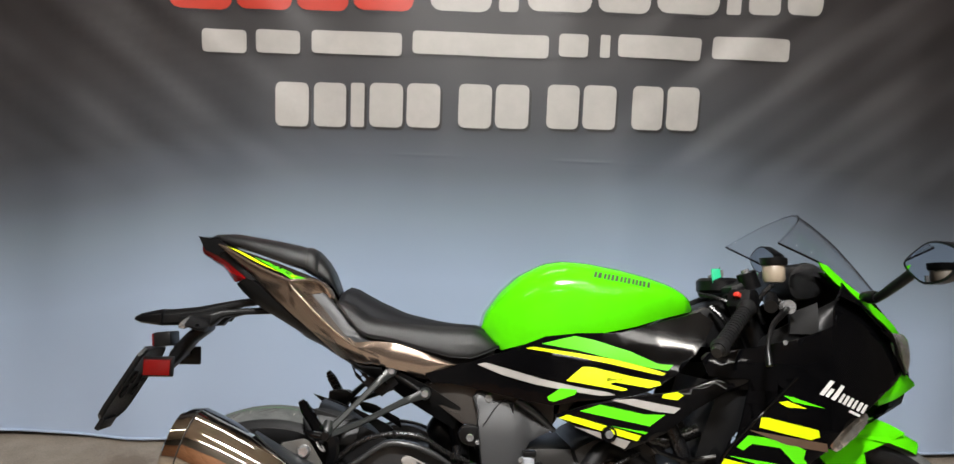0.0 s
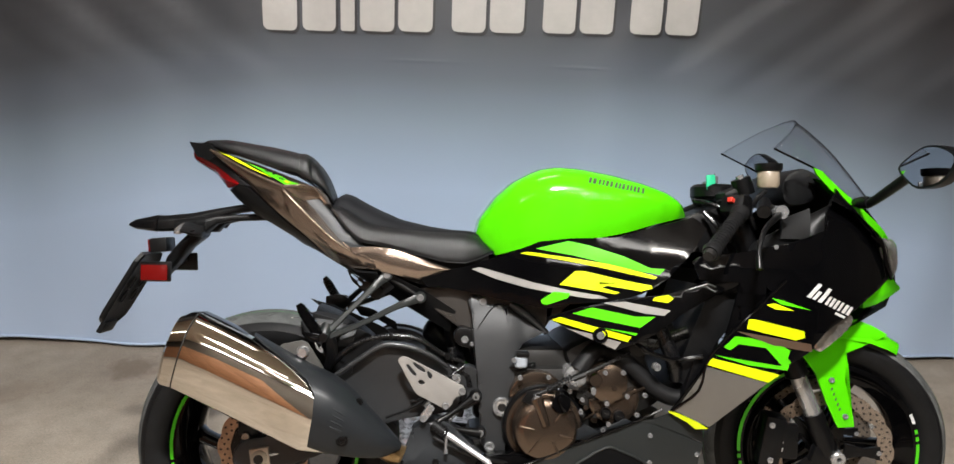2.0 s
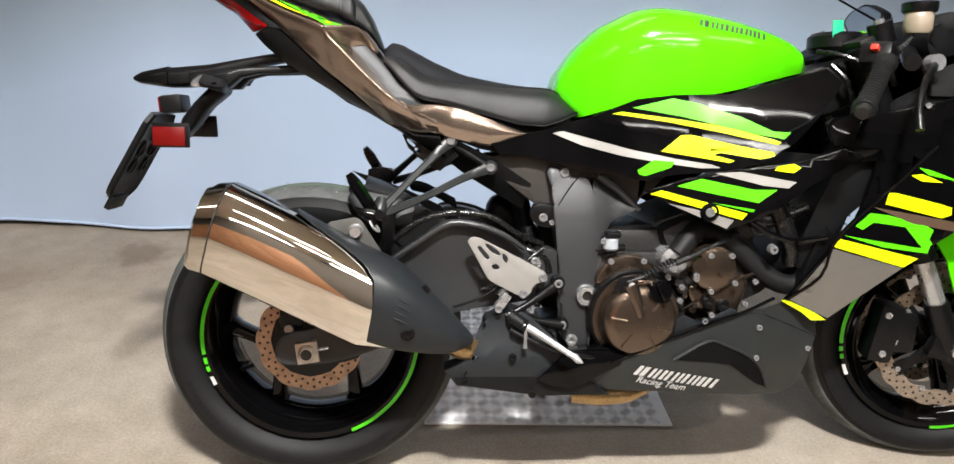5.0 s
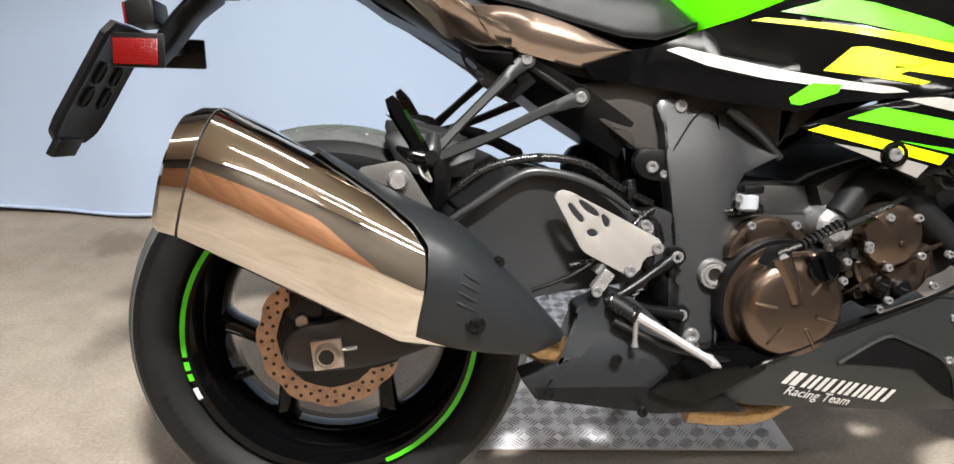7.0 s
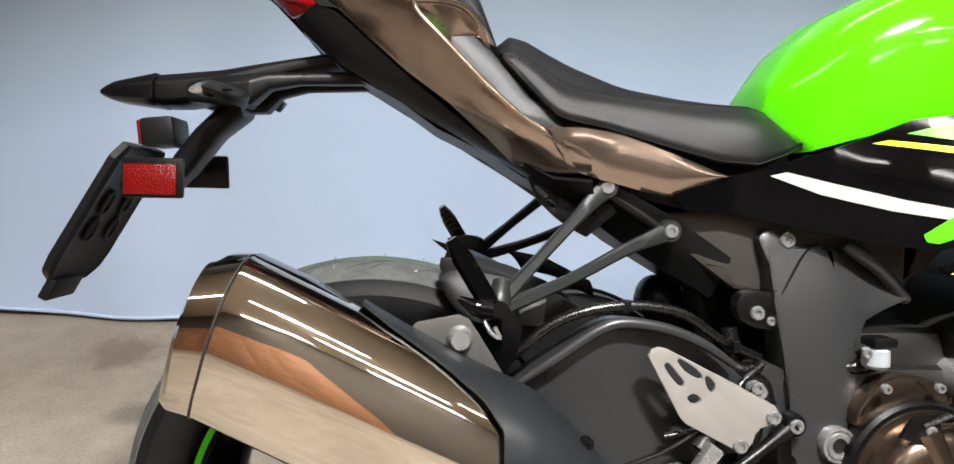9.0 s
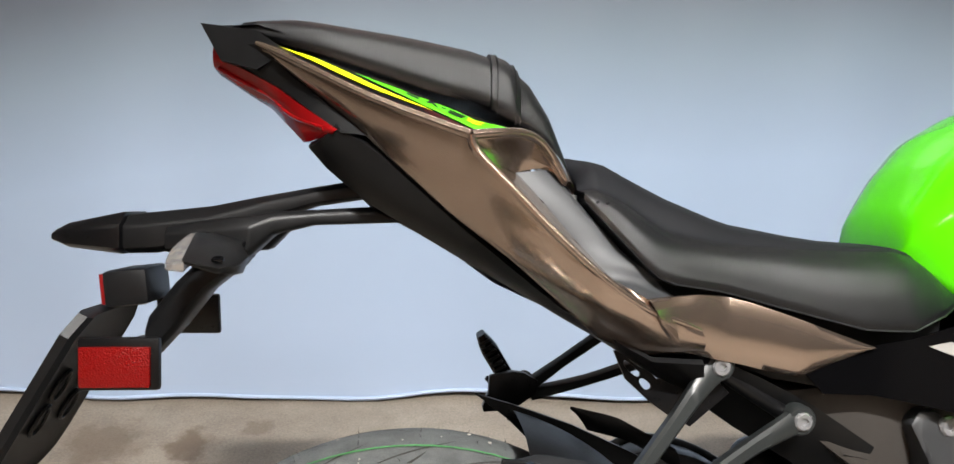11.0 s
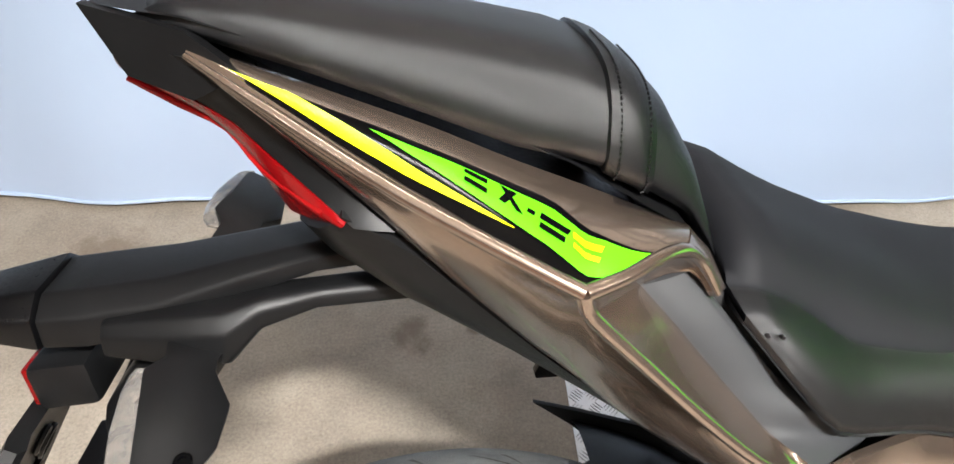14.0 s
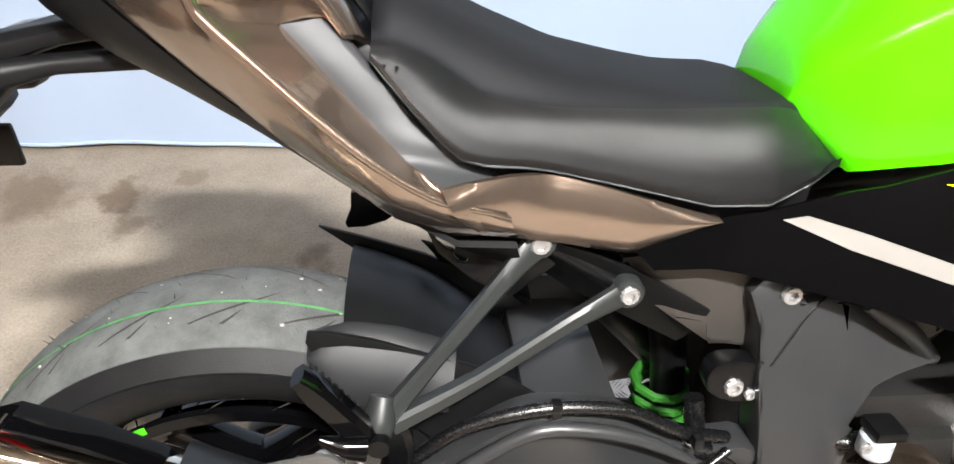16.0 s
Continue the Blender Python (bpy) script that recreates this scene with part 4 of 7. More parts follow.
# cast ribs and details on the pivot plate
# groove shown as a thin black strip, its shade put into the colour
part("plate_groove", tube([(x, frame_y(x, z) + .0006, z) for x, z in ((.500, .605), (.516, .628), (.532, .650), (.552, .668))], [.0012, .0018, .0018, .0012], 8, 3), BLACK_M, BIKE)
part("frame_gusset", tube([(.580, -.120, .667), (.600, -.122, .655), (.622, -.122, .640), (.645, -.118, .620), (.670, -.110, .597)], [.007, .010, .0095, .0085, .007], 12, 4), FRAME, BIKE, "cast frame gusset")
both("subframe_rail", lambda: tube([(.44, -.06, .665), (.40, -.065, .672), (.34, -.072, .69), (.20, -.075, .76), (.05, -.06, .84), (-.05, -.05, .90)], .014, 10, 4), BLACK_M, BIKE)
LINK = part("link_bracket", plate([(.445, .590), (.452, .604), (.470, .608), (.50, .600), (.51, .565), (.475, .560), (.450, .572)], -.120, -.098, 2, .004), BLACK_M, BIKE)
bolt(.471, -.121, .580, .0095, LINK)
bolt(.489, -.121, .570, .006, LINK)
bolt(.5145, frame_y(.514, .670) - .001, .670, .0105, BIKE, name="frame_bolt")
PIV = part("pivot_nut", lathe([(.0095, -.0105), (.0150, -.0115), (.0158, -.0085), (.0178, -.0085), (.0185, -.0105), (.0205, -.0105), (.0218, -.0075), (.0218, .004), (.0095, .004)], .559, .428, -.152, 36, True), ALLOY, BIKE, "alloy swingarm pivot nut")
part("pivot_socket", lathe([(0, -.0075), (.0098, -.0075)], .559, .428, -.152, 6), HOLE_SHADE, PIV)
bolt(.532, -.156, .335, .0125, BIKE, ALLOY, "frame_bolt")
for a in (40, 160, 280):
    part("nut_slot", block((.559 + .0195 * math.cos(radians(a)), -.1585, .428 + .0195 * math.sin(radians(a))), (.004, .003, .004), .0004), HOLE_SHADE, PIV)

# ---- engine ----
ENG = part("engine_block", block((.70, 0, .40), (.30, .28, .24), .03), CAST, BIKE, "dark cast engine block")
part("cylinder_block", block((.83, 0, .50), (.18, .30, .22), .03, (0, -25, 0)), CAST, ENG)
part("gearbox_housing", block((.72, 0, .50), (.26, .24, .12), .02), CAST, ENG)
part("sump", block((.66, 0, .28), (.34, .22, .12), .03), CAST, ENG)
CL = part("clutch_cover", lathe([(.0, -.040), (.050, -.040), (.064, -.037), (.073, -.029), (.077, -.016), (.079, .0), (.088, .0), (.090, .006), (.090, .05)], .656, .388, -.178, 56), ENGINE, BIKE, "bronze-painted round clutch cover")
part("cover_flange", lathe([(.083, -.006), (.090, -.006), (.094, -.002), (.094, .03), (.083, .03)], .654, .392, -.170, 48, True), BLACK_M, CL)
for a in (170, 232, 300, 345, 52):
    c, s = math.cos(radians(a)), math.sin(radians(a))
    part("cover_rib", tube([(.656 + .030 * c, -.2185, .388 + .030 * s), (.656 + .062 * c, -.2165, .388 + .062 * s)], [.0028, .0032, .0024], 8, 2), ENGINE, CL)
CAP = part("filler_cap", lathe([(.0, -.008), (.020, -.008), (.0225, -.005), (.0225, .022)], .688, .452, -.218, 28), BLACK, CL, "black oil filler cap")
part("cap_grip", block((.688, -.229, .452), (.010, .010, .036), .003, (0, -25, 0)), BLACK, CAP)
part("clutch_lever_boss", tube([(.655, -.216, .400), (.645, -.212, .430), (.633, -.205, .460)], [.010, .013, .016], 14, 4), ENGINE, CL)
part("cover_crescent", tube([(.60 + .066 * math.cos(radians(a)) + .056, -.204, .392 + .066 * math.sin(radians(a)) + .010) for a in range(30, 130, 12)], .008, 10, 2), ENGINE, CL)
bolt(.633, -.213, .462, .007, CL)
# clutch cable with its bellows
part("cable_bracket", plate([(.598, .455), (.612, .478), (.640, .482), (.648, .462), (.625, .445)], -.212, -.206), BLACK_M, CL)
part("clutch_cable", tube([(.625, -.21, .468), (.66, -.212, .482), (.71, -.214, .505), (.79, -.20, .536), (.86, -.17, .56)], .0042, 8, 4), HOSE, BIKE)
bm = []
for k in range(9):
    x, z = .658 + k * .0062, .481 + k * .0036
    bm.append(tube([(x, -.2125, z), (x + .0046, -.2125, z + .0026)], [.0078, .0055], 10, 0))
part("cable_bellows", join(*bm), RUBBER, BIKE)
part("cable_adjuster", tube([(.716, -.214, .508), (.742, -.212, .518)], .008, 8, 0), BLACK_M, BIKE)
# pickup and starter covers
PK = part("pulse_cover", lathe([(.0, -.022), (.036, -.022), (.044, -.018), (.047, -.008), (.048, .04)], .806, .492, -.172, 40), ENGINE, BIKE, "bronze pulse generator cover")
part("cover_lobe", lathe([(.0, -.026), (.014, -.026), (.018, -.020), (.019, .03)], .773, .500, -.172, 28), ENGINE, PK)
part("cover_centre", lathe([(.0, -.004), (.004, -.004), (.005, 0)], .818, .480, -.195, 14), ENGINE, PK)
LO = part("lower_cover", sheet([(.765, .455), (.80, .447), (.84, .455), (.872, .478), (.884, .46), (.878, .425), (.852, .398), (.815, .392), (.785, .405), (.765, .43)], -.176, .05, .03, 3, .008), ENGINE, BIKE, "bronze starter gear cover")
for x, z, r in ((.802, .420, .013), (.833, .413, .0135)):
    c = part("inspection_plug", lathe([(0, -.006), (r * .8, -.006), (r, -.003), (r, .006)], x, z, -.182, 24), BLACK_M, LO)
    part("plug_slot", block((x, -.189, z), (r * .9, .003, .002), .0004, (0, 20, 0)), HOLE_SHADE, c)
part("water_pump", lathe([(0, -.03), (.02, -.03), (.030, -.02), (.032, .05)], .735, .500, -.145, 28), ALLOY, BIKE, "alloy water pump housing")
part("gear_cover", sheet([(.575, .452), (.59, .492), (.625, .512), (.672, .508), (.70, .480), (.66, .47), (.62, .455)], -.165, .05, .03, 2, .006), ENGINE, BIKE, "bronze crankcase side")
for x, z in ((.598, .503), (.664, .504), (.715, .472), (.742, .424), (.745, .452), (.795, .518), (.838, .518), (.768, .472), (.848, .463), (.80, .446), (.768, .478), (.872, .420), (.890, .466), (.805, .398), (.792, .385)):
    bolt(x, -.194 if x > .76 else -.182, z, .0062, ENG, name="case_bolt", h=.9)
for k in range(26):
    rnd = random.Random(k)
    x, z = .735 + .045 * rnd.random(), .40 + .085 * rnd.random()
    part("casting_boss", lathe([(0, -.012), (.005 + .004 * rnd.random(), -.012), (.010, .03)], x, z, -.152 - .012 * rnd.random(), 10), CAST if k % 3 else ENGINE, ENG)
# cylinder head, radiator, hoses
part("cylinder_head", join(block((.90, 0, .60), (.16, .30, .10), .02, (0, -25, 0)), block((.86, -.10, .54), (.10, .08, .06), .015)), CAST, BIKE)
RAD = part("radiator", block((1.04, 0, .57), (.03, .36, .30), .006, (0, 18, 0)), MESH_M, BIKE, "radiator with fine fins behind the fairing")
part("radiator_tank", block((1.035, -.185, .57), (.045, .03, .31), .01, (0, 18, 0)), BLACK_M, RAD)
for k in range(16):
    part("fin", block((1.056 - .0035 * 0 + (k - 8) * .0055, -.178 + 0, .57 + (k - 8) * .017), (.036, .004, .003), 0, (0, 18, 0)), CAST, RAD)
for nm, pts, r in (("coolant_hose", [(.735, -.165, .515), (.79, -.15, .565), (.86, -.155, .53), (.93, -.165, .470), (.985, -.17, .455), (1.03, -.17, .49)], .021),
                   ("coolant_hose", [(.78, -.13, .575), (.84, -.15, .60), (.92, -.16, .585), (1.0, -.16, .61)], .016),
                   ("breather_hose", [(.58, -.13, .515), (.60, -.135, .518), (.64, -.12, .52)], .009),
                   ("oil_hose", [(.93, -.17, .62), (.96, -.18, .55), (.975, -.17, .50)], .018),
                   ("wiring_loom", [(.44, -.11, .56), (.45, -.12, .50), (.47, -.13, .46), (.46, -.13, .40)], .010),
                   ("wiring_loom", [(.40, -.11, .53), (.44, -.13, .515), (.475, -.13, .50), (.485, -.13, .47)], .009),
                   ("brake_hose", [(.345, -.16, .44), (.40, -.165, .455), (.44, -.15, .50), (.47, -.14, .52)], .0045)):
    part(nm, tube(pts, r, 12, 5), HOSE if r < .02 else RUBBER, BIKE)
part("hose_clamp", lathe([(.0175, -.006), (.0185, -.006), (.0185, .006), (.0175, .006)], .905, .575, -.16, 20, True), CHROME, BIKE)
bolt(.912, -.205, .535, .010, BIKE, name="mount_bolt", h=1.2)
# small rear brake reservoir
RES = part("brake_reservoir", lathe([(0, -.012), (.012, -.012), (.0155, -.008), (.0155, .010), (.012, .013), (0, .013)], 0, 0, 0, 20), MILK, BIKE, "small milky rear brake reservoir")
RES.matrix_basis = pose(.603, -.155, .533, 90, 0, 0) @ pose(0, 0, 0, 0, 0, 0)
part("reservoir_cap", block((.606, -.155, .553), (.030, .030, .012), .004), BLACK_M, BIKE)
bolt(.585, -.166, .540, .006, BIKE, name="reservoir_bolt")

# ---- rear brake hose, guards, side of the swingarm ----
part("rear_brake_hose", tube([(.155, -.13, .515), (.175, -.15, .540), (.221, -.152, .575), (.290, -.153, .592), (.360, -.152, .585), (.414, -.145, .552), (.470, -.13, .527)], .0062, 10, 5), HOSE, BIKE)
for x, z in ((.297, .592), (.43, .546)):
    part("hose_clip", block((x, -.153, z), (.009, .012, .014), .002), BLACK_M, BIKE)
part("hugger", grid_mesh([[(.02 + .34 * math.cos(radians(a)) * .98, s * .098 * (1 if abs(s) < .9 else .95), .316 + (.345 - .03 * abs(s) ** 3) * math.sin(radians(a)) - (.06 if s < -.9 else 0)) for s in np.linspace(-1, 1, 13)] for a in range(22, 76, 4)], closed=False), PLASTIC, BIKE, "black plastic rear hugger")
part("hugger_side", sheet([(.08, .630), (.10, .640), (.19, .612), (.27, .575), (.33, .52), (.30, .47), (.24, .47), (.17, .53), (.115, .565)], -.098, .006, .03, 2, .002), PLASTIC, BIKE)
part("hugger_spike", plate([(.072, .653), (.116, .640), (.19, .614), (.27, .577), (.33, .52), (.30, .47), (.24, .47), (.19, .545), (.112, .622)], .086, .092, 0, .001), PLASTIC, BIKE)
part("hugger_brace", ribbon([(.185, .075, .640), (.235, .060, .632), (.300, .040, .600)], [(.205, .070, .616), (.250, .055, .608), (.305, .035, .580)], 10, 3, .004, .005, (0, -.6, .8)), PLASTIC, BIKE)
part("hugger_fin", ribbon([(.080, -.090, .618), (.092, -.086, .634), (.120, -.085, .640), (.165, -.085, .632), (.215, -.085, .612)], [(.081, -.094, .612), (.090, -.108, .592), (.108, -.116, .570), (.145, -.118, .560), (.205, -.118, .562)], 14, 5, .010, .005), FIN, BIKE, "grey satin hugger blade", 60)
part("shock_reservoir", tube([(.378, .05, .594), (.384, .05, .590), (.395, .05, .581), (.415, .05, .564), (.47, .05, .505)], [.012, .024, .032, .034, .034], 20, 3), BLACK_M, BIKE, "black shock absorber gas cylinder")
SHK = part("shock_body", tube([(.43, .0, .64), (.455, .0, .54), (.47, 0, .42)], .020, 16, 3), BLACK_M, BIKE, "black shock absorber")
part("shock_spring", tube([(.452 + .030 * math.cos(k * .7) + .0002 * k, .030 * math.sin(k * .7), .50 - k * .0020) for k in range(48)], .0055, 7, 0), SPRING, SHK, "green coil spring")

# ---- pillion peg brackets ----
def band(pts, wide, deep):
    """A flat cast arm along a line: wide in the side view, deep across, edges chamfered."""
    path, rows = smooth(pts, 4), []
    for i, p in enumerate(path):
        d = (path[min(i + 1, len(path) - 1)] - path[max(i - 1, 0)]).normalized()
        up = Vector((-d.z, 0, d.x)).normalized()
        f = i / (len(path) - 1)
        w, h = lerp(f, np.linspace(0, 1, len(wide)), wide) / 2, lerp(f, np.linspace(0, 1, len(deep)), deep) / 2
        rows.append([p + up * w * a + Vector((0, h * b, 0)) for a, b in ((1, .55), (.75, 1), (-.75, 1), (-1, .55), (-1, -.55), (-.6, -1), (.6, -1), (1, -.55))])
    return grid_mesh(rows, True, True)


def peg_bracket():
    a = band([(.282, -.104, .729), (.264, -.112, .714), (.236, -.125, .686), (.195, -.144, .645), (.155, -.162, .604)], [.024, .019, .0145, .0130, .017], [.012, .013, .014, .015, .018])
    b = band([(.363, -.104, .678), (.340, -.111, .670), (.300, -.123, .654), (.230, -.143, .620), (.158, -.162, .592)], [.024, .019, .0145, .0130, .017], [.012, .013, .014, .015, .018])
    c = tube([(.150, -.158, .618), (.146, -.170, .598), (.141, -.174, .580)], [.011, .014, .011], 12, 3)
    return join(a, b, c)


PB = both("peg_bracket", peg_bracket, BELLY, BIKE, "black two-armed pillion peg bracket", mirror=LEFT_TAIL)
part("bracket_foot", band([(.150, -.160, .612), (.158, -.158, .575), (.160, -.150, .545), (.150, -.140, .515)], [.020, .030, .026, .018], [.018, .022, .020, .016]), BLACK_M, PB[0])
part("bracket_tie", tube([(.282, -.092, .727), (.363, -.092, .675)], .0085, 10, 0), BLACK_M, PB[0])
for x, z in ((.282, .730), (.363, .678)):
    part("bolt_boss", lathe([(0, -.003), (.0125, -.003), (.0145, 0), (.0145, .012)], x, z, -.1085, 28), BELLY, PB[0])
    bolt(x, -.1118, z, .0090, PB[0], h=.35)


part("perforated_plate", plate([(.186, .741), (.232, .738), (.270, .732), (.300, .700), (.262, .668), (.239, .680), (.222, .692), (.198, .714)], -.092, -.088, 0, .0008,
     holes=(((.196, .731), (.199, .731), (.212, .720), (.211, .716), (.207, .717), (.197, .726)), ((.202, .736), (.206, .736), (.217, .728), (.217, .724), (.212, .725), (.202, .732)), ((.222, .727), (.226, .727), (.232, .718), (.231, .714), (.227, .715), (.222, .722)), ((.212, .714), (.216, .714), (.223, .708), (.222, .704), (.217, .704), (.212, .710)))), BLACK_M, PB[0], "black plate with four slots")
part("bracket_wing", plate([(.100, .650), (.131, .656), (.147, .654), (.166, .643), (.163, .626), (.142, .611), (.116, .603), (.093, .602), (.091, .609), (.099, .629)], .182, .194, 0, .002), BLACK_M, PB[1])


def peg():
    rows = []
    for t in np.linspace(0, 1, 9):
        o = Vector((.142, -.176, .585)).lerp(Vector((.090, -.190, .668)), t)
        w = lerp(t, (0, .2, .8, 1), (.009, .0115, .0115, .006))
        d = Vector((.85, 0, .53))
        rows.append([o + d * w * c + Vector((0, .011 * s, 0)) for c, s in ((1, .5), (.6, 1), (-.6, 1), (-1, .5), (-1, -.5), (-.6, -1), (.6, -1), (1, -.5))])
    claw = tube([(.136, -.186, .590), (.118, -.188, .594), (.100, -.190, .604)], [.012, .010, .003], 10, 3)
    return join(grid_mesh(rows, True, True), claw)


PG = both("pillion_peg", peg, BLACK, BIKE, "folded black pillion footpeg", mirror=LEFT_TAIL)
for pg, side in zip(PG, (REST, LEFT_TAIL)):
    for k in range(9):
        t = .22 + k * .085
        o = Vector((.142, -.176, .585)).lerp(Vector((.090, -.190, .668)), t)
        bm = block((o.x, o.y + .0115, o.z), (.017, .005, .004), .001, (0, -32, 0))
        bm.transform(side)
        part("grip_tooth", bm, RUBBER, pg)
part("peg_spring", tube([(.128, -.186, .580), (.136, -.190, .566), (.146, -.190, .560), (.140, -.190, .572)], .0026, 6, 4), CHROME, PG[0])
part("peg_pivot", lathe([(0, -.006), (.009, -.006), (.009, .02)], .146, .592, -.186, 16), BLACK_M, PG[0])

# ---- rider's footrest set ----
HEELP = both("heel_guard", lambda: plate([(.315, .540), (.319, .547), (.327, .550), (.337, .548), (.400, .517), (.466, .483), (.471, .475), (.470, .467), (.463, .461), (.450, .457), (.444, .450), (.441, .440), (.434, .432), (.424, .430), (.362, .462), (.354, .470)], -.183, -.178, 0, .0012,
                               holes=(((.334, .529), (.339, .532), (.349, .521), (.358, .510), (.354, .505), (.344, .514)), ((.349, .535), (.354, .536), (.372, .525), (.379, .516), (.374, .514), (.358, .523)), ((.382, .515), (.386, .517), (.394, .508), (.392, .499), (.386, .502)), ((.362, .493), (.370, .497), (.378, .491), (.375, .486), (.367, .486)))), HEEL, BIKE, "pale bead-blasted alloy heel guard with cut-outs")[0]
for x, z in ((.464, .470), (.426, .437)):
    bolt(x, -.1845, z, .0088, HEELP, h=.4)
FB = part("footrest_bracket", join(tube([(.497, -.165, .455), (.46, -.172, .430), (.42, -.178, .405), (.392, -.182, .392)], [.012, .007, .007, .012], 10, 3), tube([(.508, -.168, .370), (.46, -.176, .380), (.42, -.18, .392), (.392, -.182, .392)], [.012, .007, .007, .012], 10, 3)), BLACK_M, BIKE)
for x, z in ((.497, .456), (.508, .371)):
    part("bracket_boss", lathe([(0, -.006), (.0125, -.006), (.0145, -.002), (.0145, .012)], x, z, -.168, 28), BLACK_M, FB)
    bolt(x, -.1745, z, .009, FB, h=.35)
PEG0, PEG1 = Vector((.398, -.196, .398)), Vector((.532, -.262, .324))
FR = part("footrest", grid_mesh([[PEG0.lerp(PEG1, t) + Vector((0, 0, 1)) * lerp(t, (0, .1, .80, .86, .92, 1), (.006, .0082, .0058, .0058, .0082, .0012)) * c + Vector((.4, .8, 0)) * lerp(t, (0, .1, .80, .86, .92, 1), (.006, .0085, .0062, .0062, .0085, .0015)) * q for c, q in ((1, .4), (1, -.4), (.4, -1), (-.4, -1), (-1, -.4), (-1, .4), (-.4, 1), (.4, 1))] for t in np.concatenate([np.linspace(0, .8, 9), (.86, .89, .92, 1)])], True, True), PEG_ALLOY, BIKE, "slim bare alloy rider footpeg")
for k in range(8):
    o = PEG0.lerp(PEG1, .36 + .055 * k)
    part("peg_rib", block((o.x, o.y + .001, o.z + .0062), (.0018, .009, .0022), .0004, (0, 30, 20)), PEG_ALLOY, FR)
part("rubber_sleeve", tube([PEG0.lerp(PEG1, t) for t in (0, .10, .20)], [.0115, .0118, .0105], 12, 2), RUBBER, FR)
for k in range(5):
    t = .03 + .042 * k
    o = PEG0.lerp(PEG1, t)
    part("rubber_rib", block(o, (.0045, .024, .024), .0015, (0, 30, 20)), RUBBER, FR)
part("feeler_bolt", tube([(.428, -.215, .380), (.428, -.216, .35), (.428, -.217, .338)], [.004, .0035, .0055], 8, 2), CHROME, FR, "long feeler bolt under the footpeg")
part("brake_clevis", block((.385, -.19, .425), (.018, .016, .034), .003, (0, 35, 0)), ALLOY, FB, "bright brake clevis")
bolt(.376, -.199, .411, .008, FB)
part("master_cylinder", tube([(.38, -.175, .43), (.405, -.165, .46), (.43, -.155, .50)], .011, 12, 3), CAST, FB)
part("banjo_fitting", lathe([(0, -.018), (.008, -.018), (.010, -.012), (.011, 0)], .452, .496, -.158, 14), ALLOY, FB)
bolt(.447, -.178, .502, .0075, FB)
part("brake_lever", tube([(.40, -.205, .372), (.46, -.215, .345), (.53, -.212, .322), (.575, -.205, .315)], .0052, 8, 4), BLACK_M, FB)
part("brake_rod", tube([(.29, -.165, .405), (.34, -.17, .425), (.385, -.17, .452)], .0032, 8, 2), BLACK_M, FB)
part("return_spring", tube([(.43 + .006 * math.cos(k * 1.3) + k * .001, -.17 + .006 * math.sin(k * 1.3), .39 + k * .0014) for k in range(30)], .0012, 5, 0), CHROME, FB)
part("pivot_cover", sheet([(.455, .300), (.470, .290), (.515, .325), (.60, .331), (.62, .318), (.585, .290), (.545, .274), (.50, .268), (.465, .275)], -.196, .03, .04, 2, .004), BLACK, BIKE, "gloss black lower frame cover")
part("heat_ring", block((.482, -.20, .280), (.022, .012, .008), .003, (0, -35, 0)), GOLD, BIKE)

# ---- belly pan ----
BEL = both("belly_pan", lambda: sheet([(.451, .297), (.543, .285), (.633, .317), (.751, .366), (.863, .405), (.911, .405), (1.046, .343), (1.036, .319), (1.022, .246), (1.005, .226), (.980, .217), (.835, .226), (.714, .236), (.613, .240), (.560, .250), (.474, .287)], belly_y, .006, .03, 0, .002), BELLY, BIKE, "dark grey belly pan with printed white lettering")
# flat sheet on the pan; the duct's dark recess is painted in near-black
part("duct_mouth", sheet([(.725, .312), (.793, .348), (.828, .341), (.883, .316), (.916, .283), (.944, .238), (.915, .250), (.882, .272), (.844, .300), (.80, .306)], lambda x, z: belly_y(x, z) - .0022, .001, .03), DUCT_SHADE, BEL[0], "air duct mouth, its shaded recess painted near-black")
part("duct_edge", tube([(x, belly_y(x, z) - .003, z) for x, z in ((.725, .312), (.793, .349), (.828, .342), (.883, .317), (.917, .284), (.945, .237))], .003, 8, 3), BELLY, BEL[0])
part("belly_upper", sheet([(.863, .408), (.911, .412), (.955, .424), (1.036, .382), (1.046, .346), (.911, .402)], lambda x, z: belly_y(x, z) - .002, .006, .03), BELLY, BEL[0])
part("splash_panel", sheet([(.634, .321), (.674, .351), (.706, .371), (.749, .398), (.766, .389), (.778, .381), (.806, .394), (.845, .413), (.860, .404), (.751, .370)], lambda x, z: -.198, .006, .03, 0, .002), PLASTIC_G, BIKE, "blue-grey plastic splash panel")
part("pan_lip", tube([(x, belly_y(x, z) - .002, z) for x, z in ((.60, .306), (.633, .319), (.751, .368), (.863, .407), (.93, .434))], .0035, 8, 3), BLACK, BEL[0])
for x, z in ((.901, .375), (1.027, .320), (.90, .312)):
    bolt(x, belly_y(x, z) - .002, z, .0062, BEL[0], h=.5)
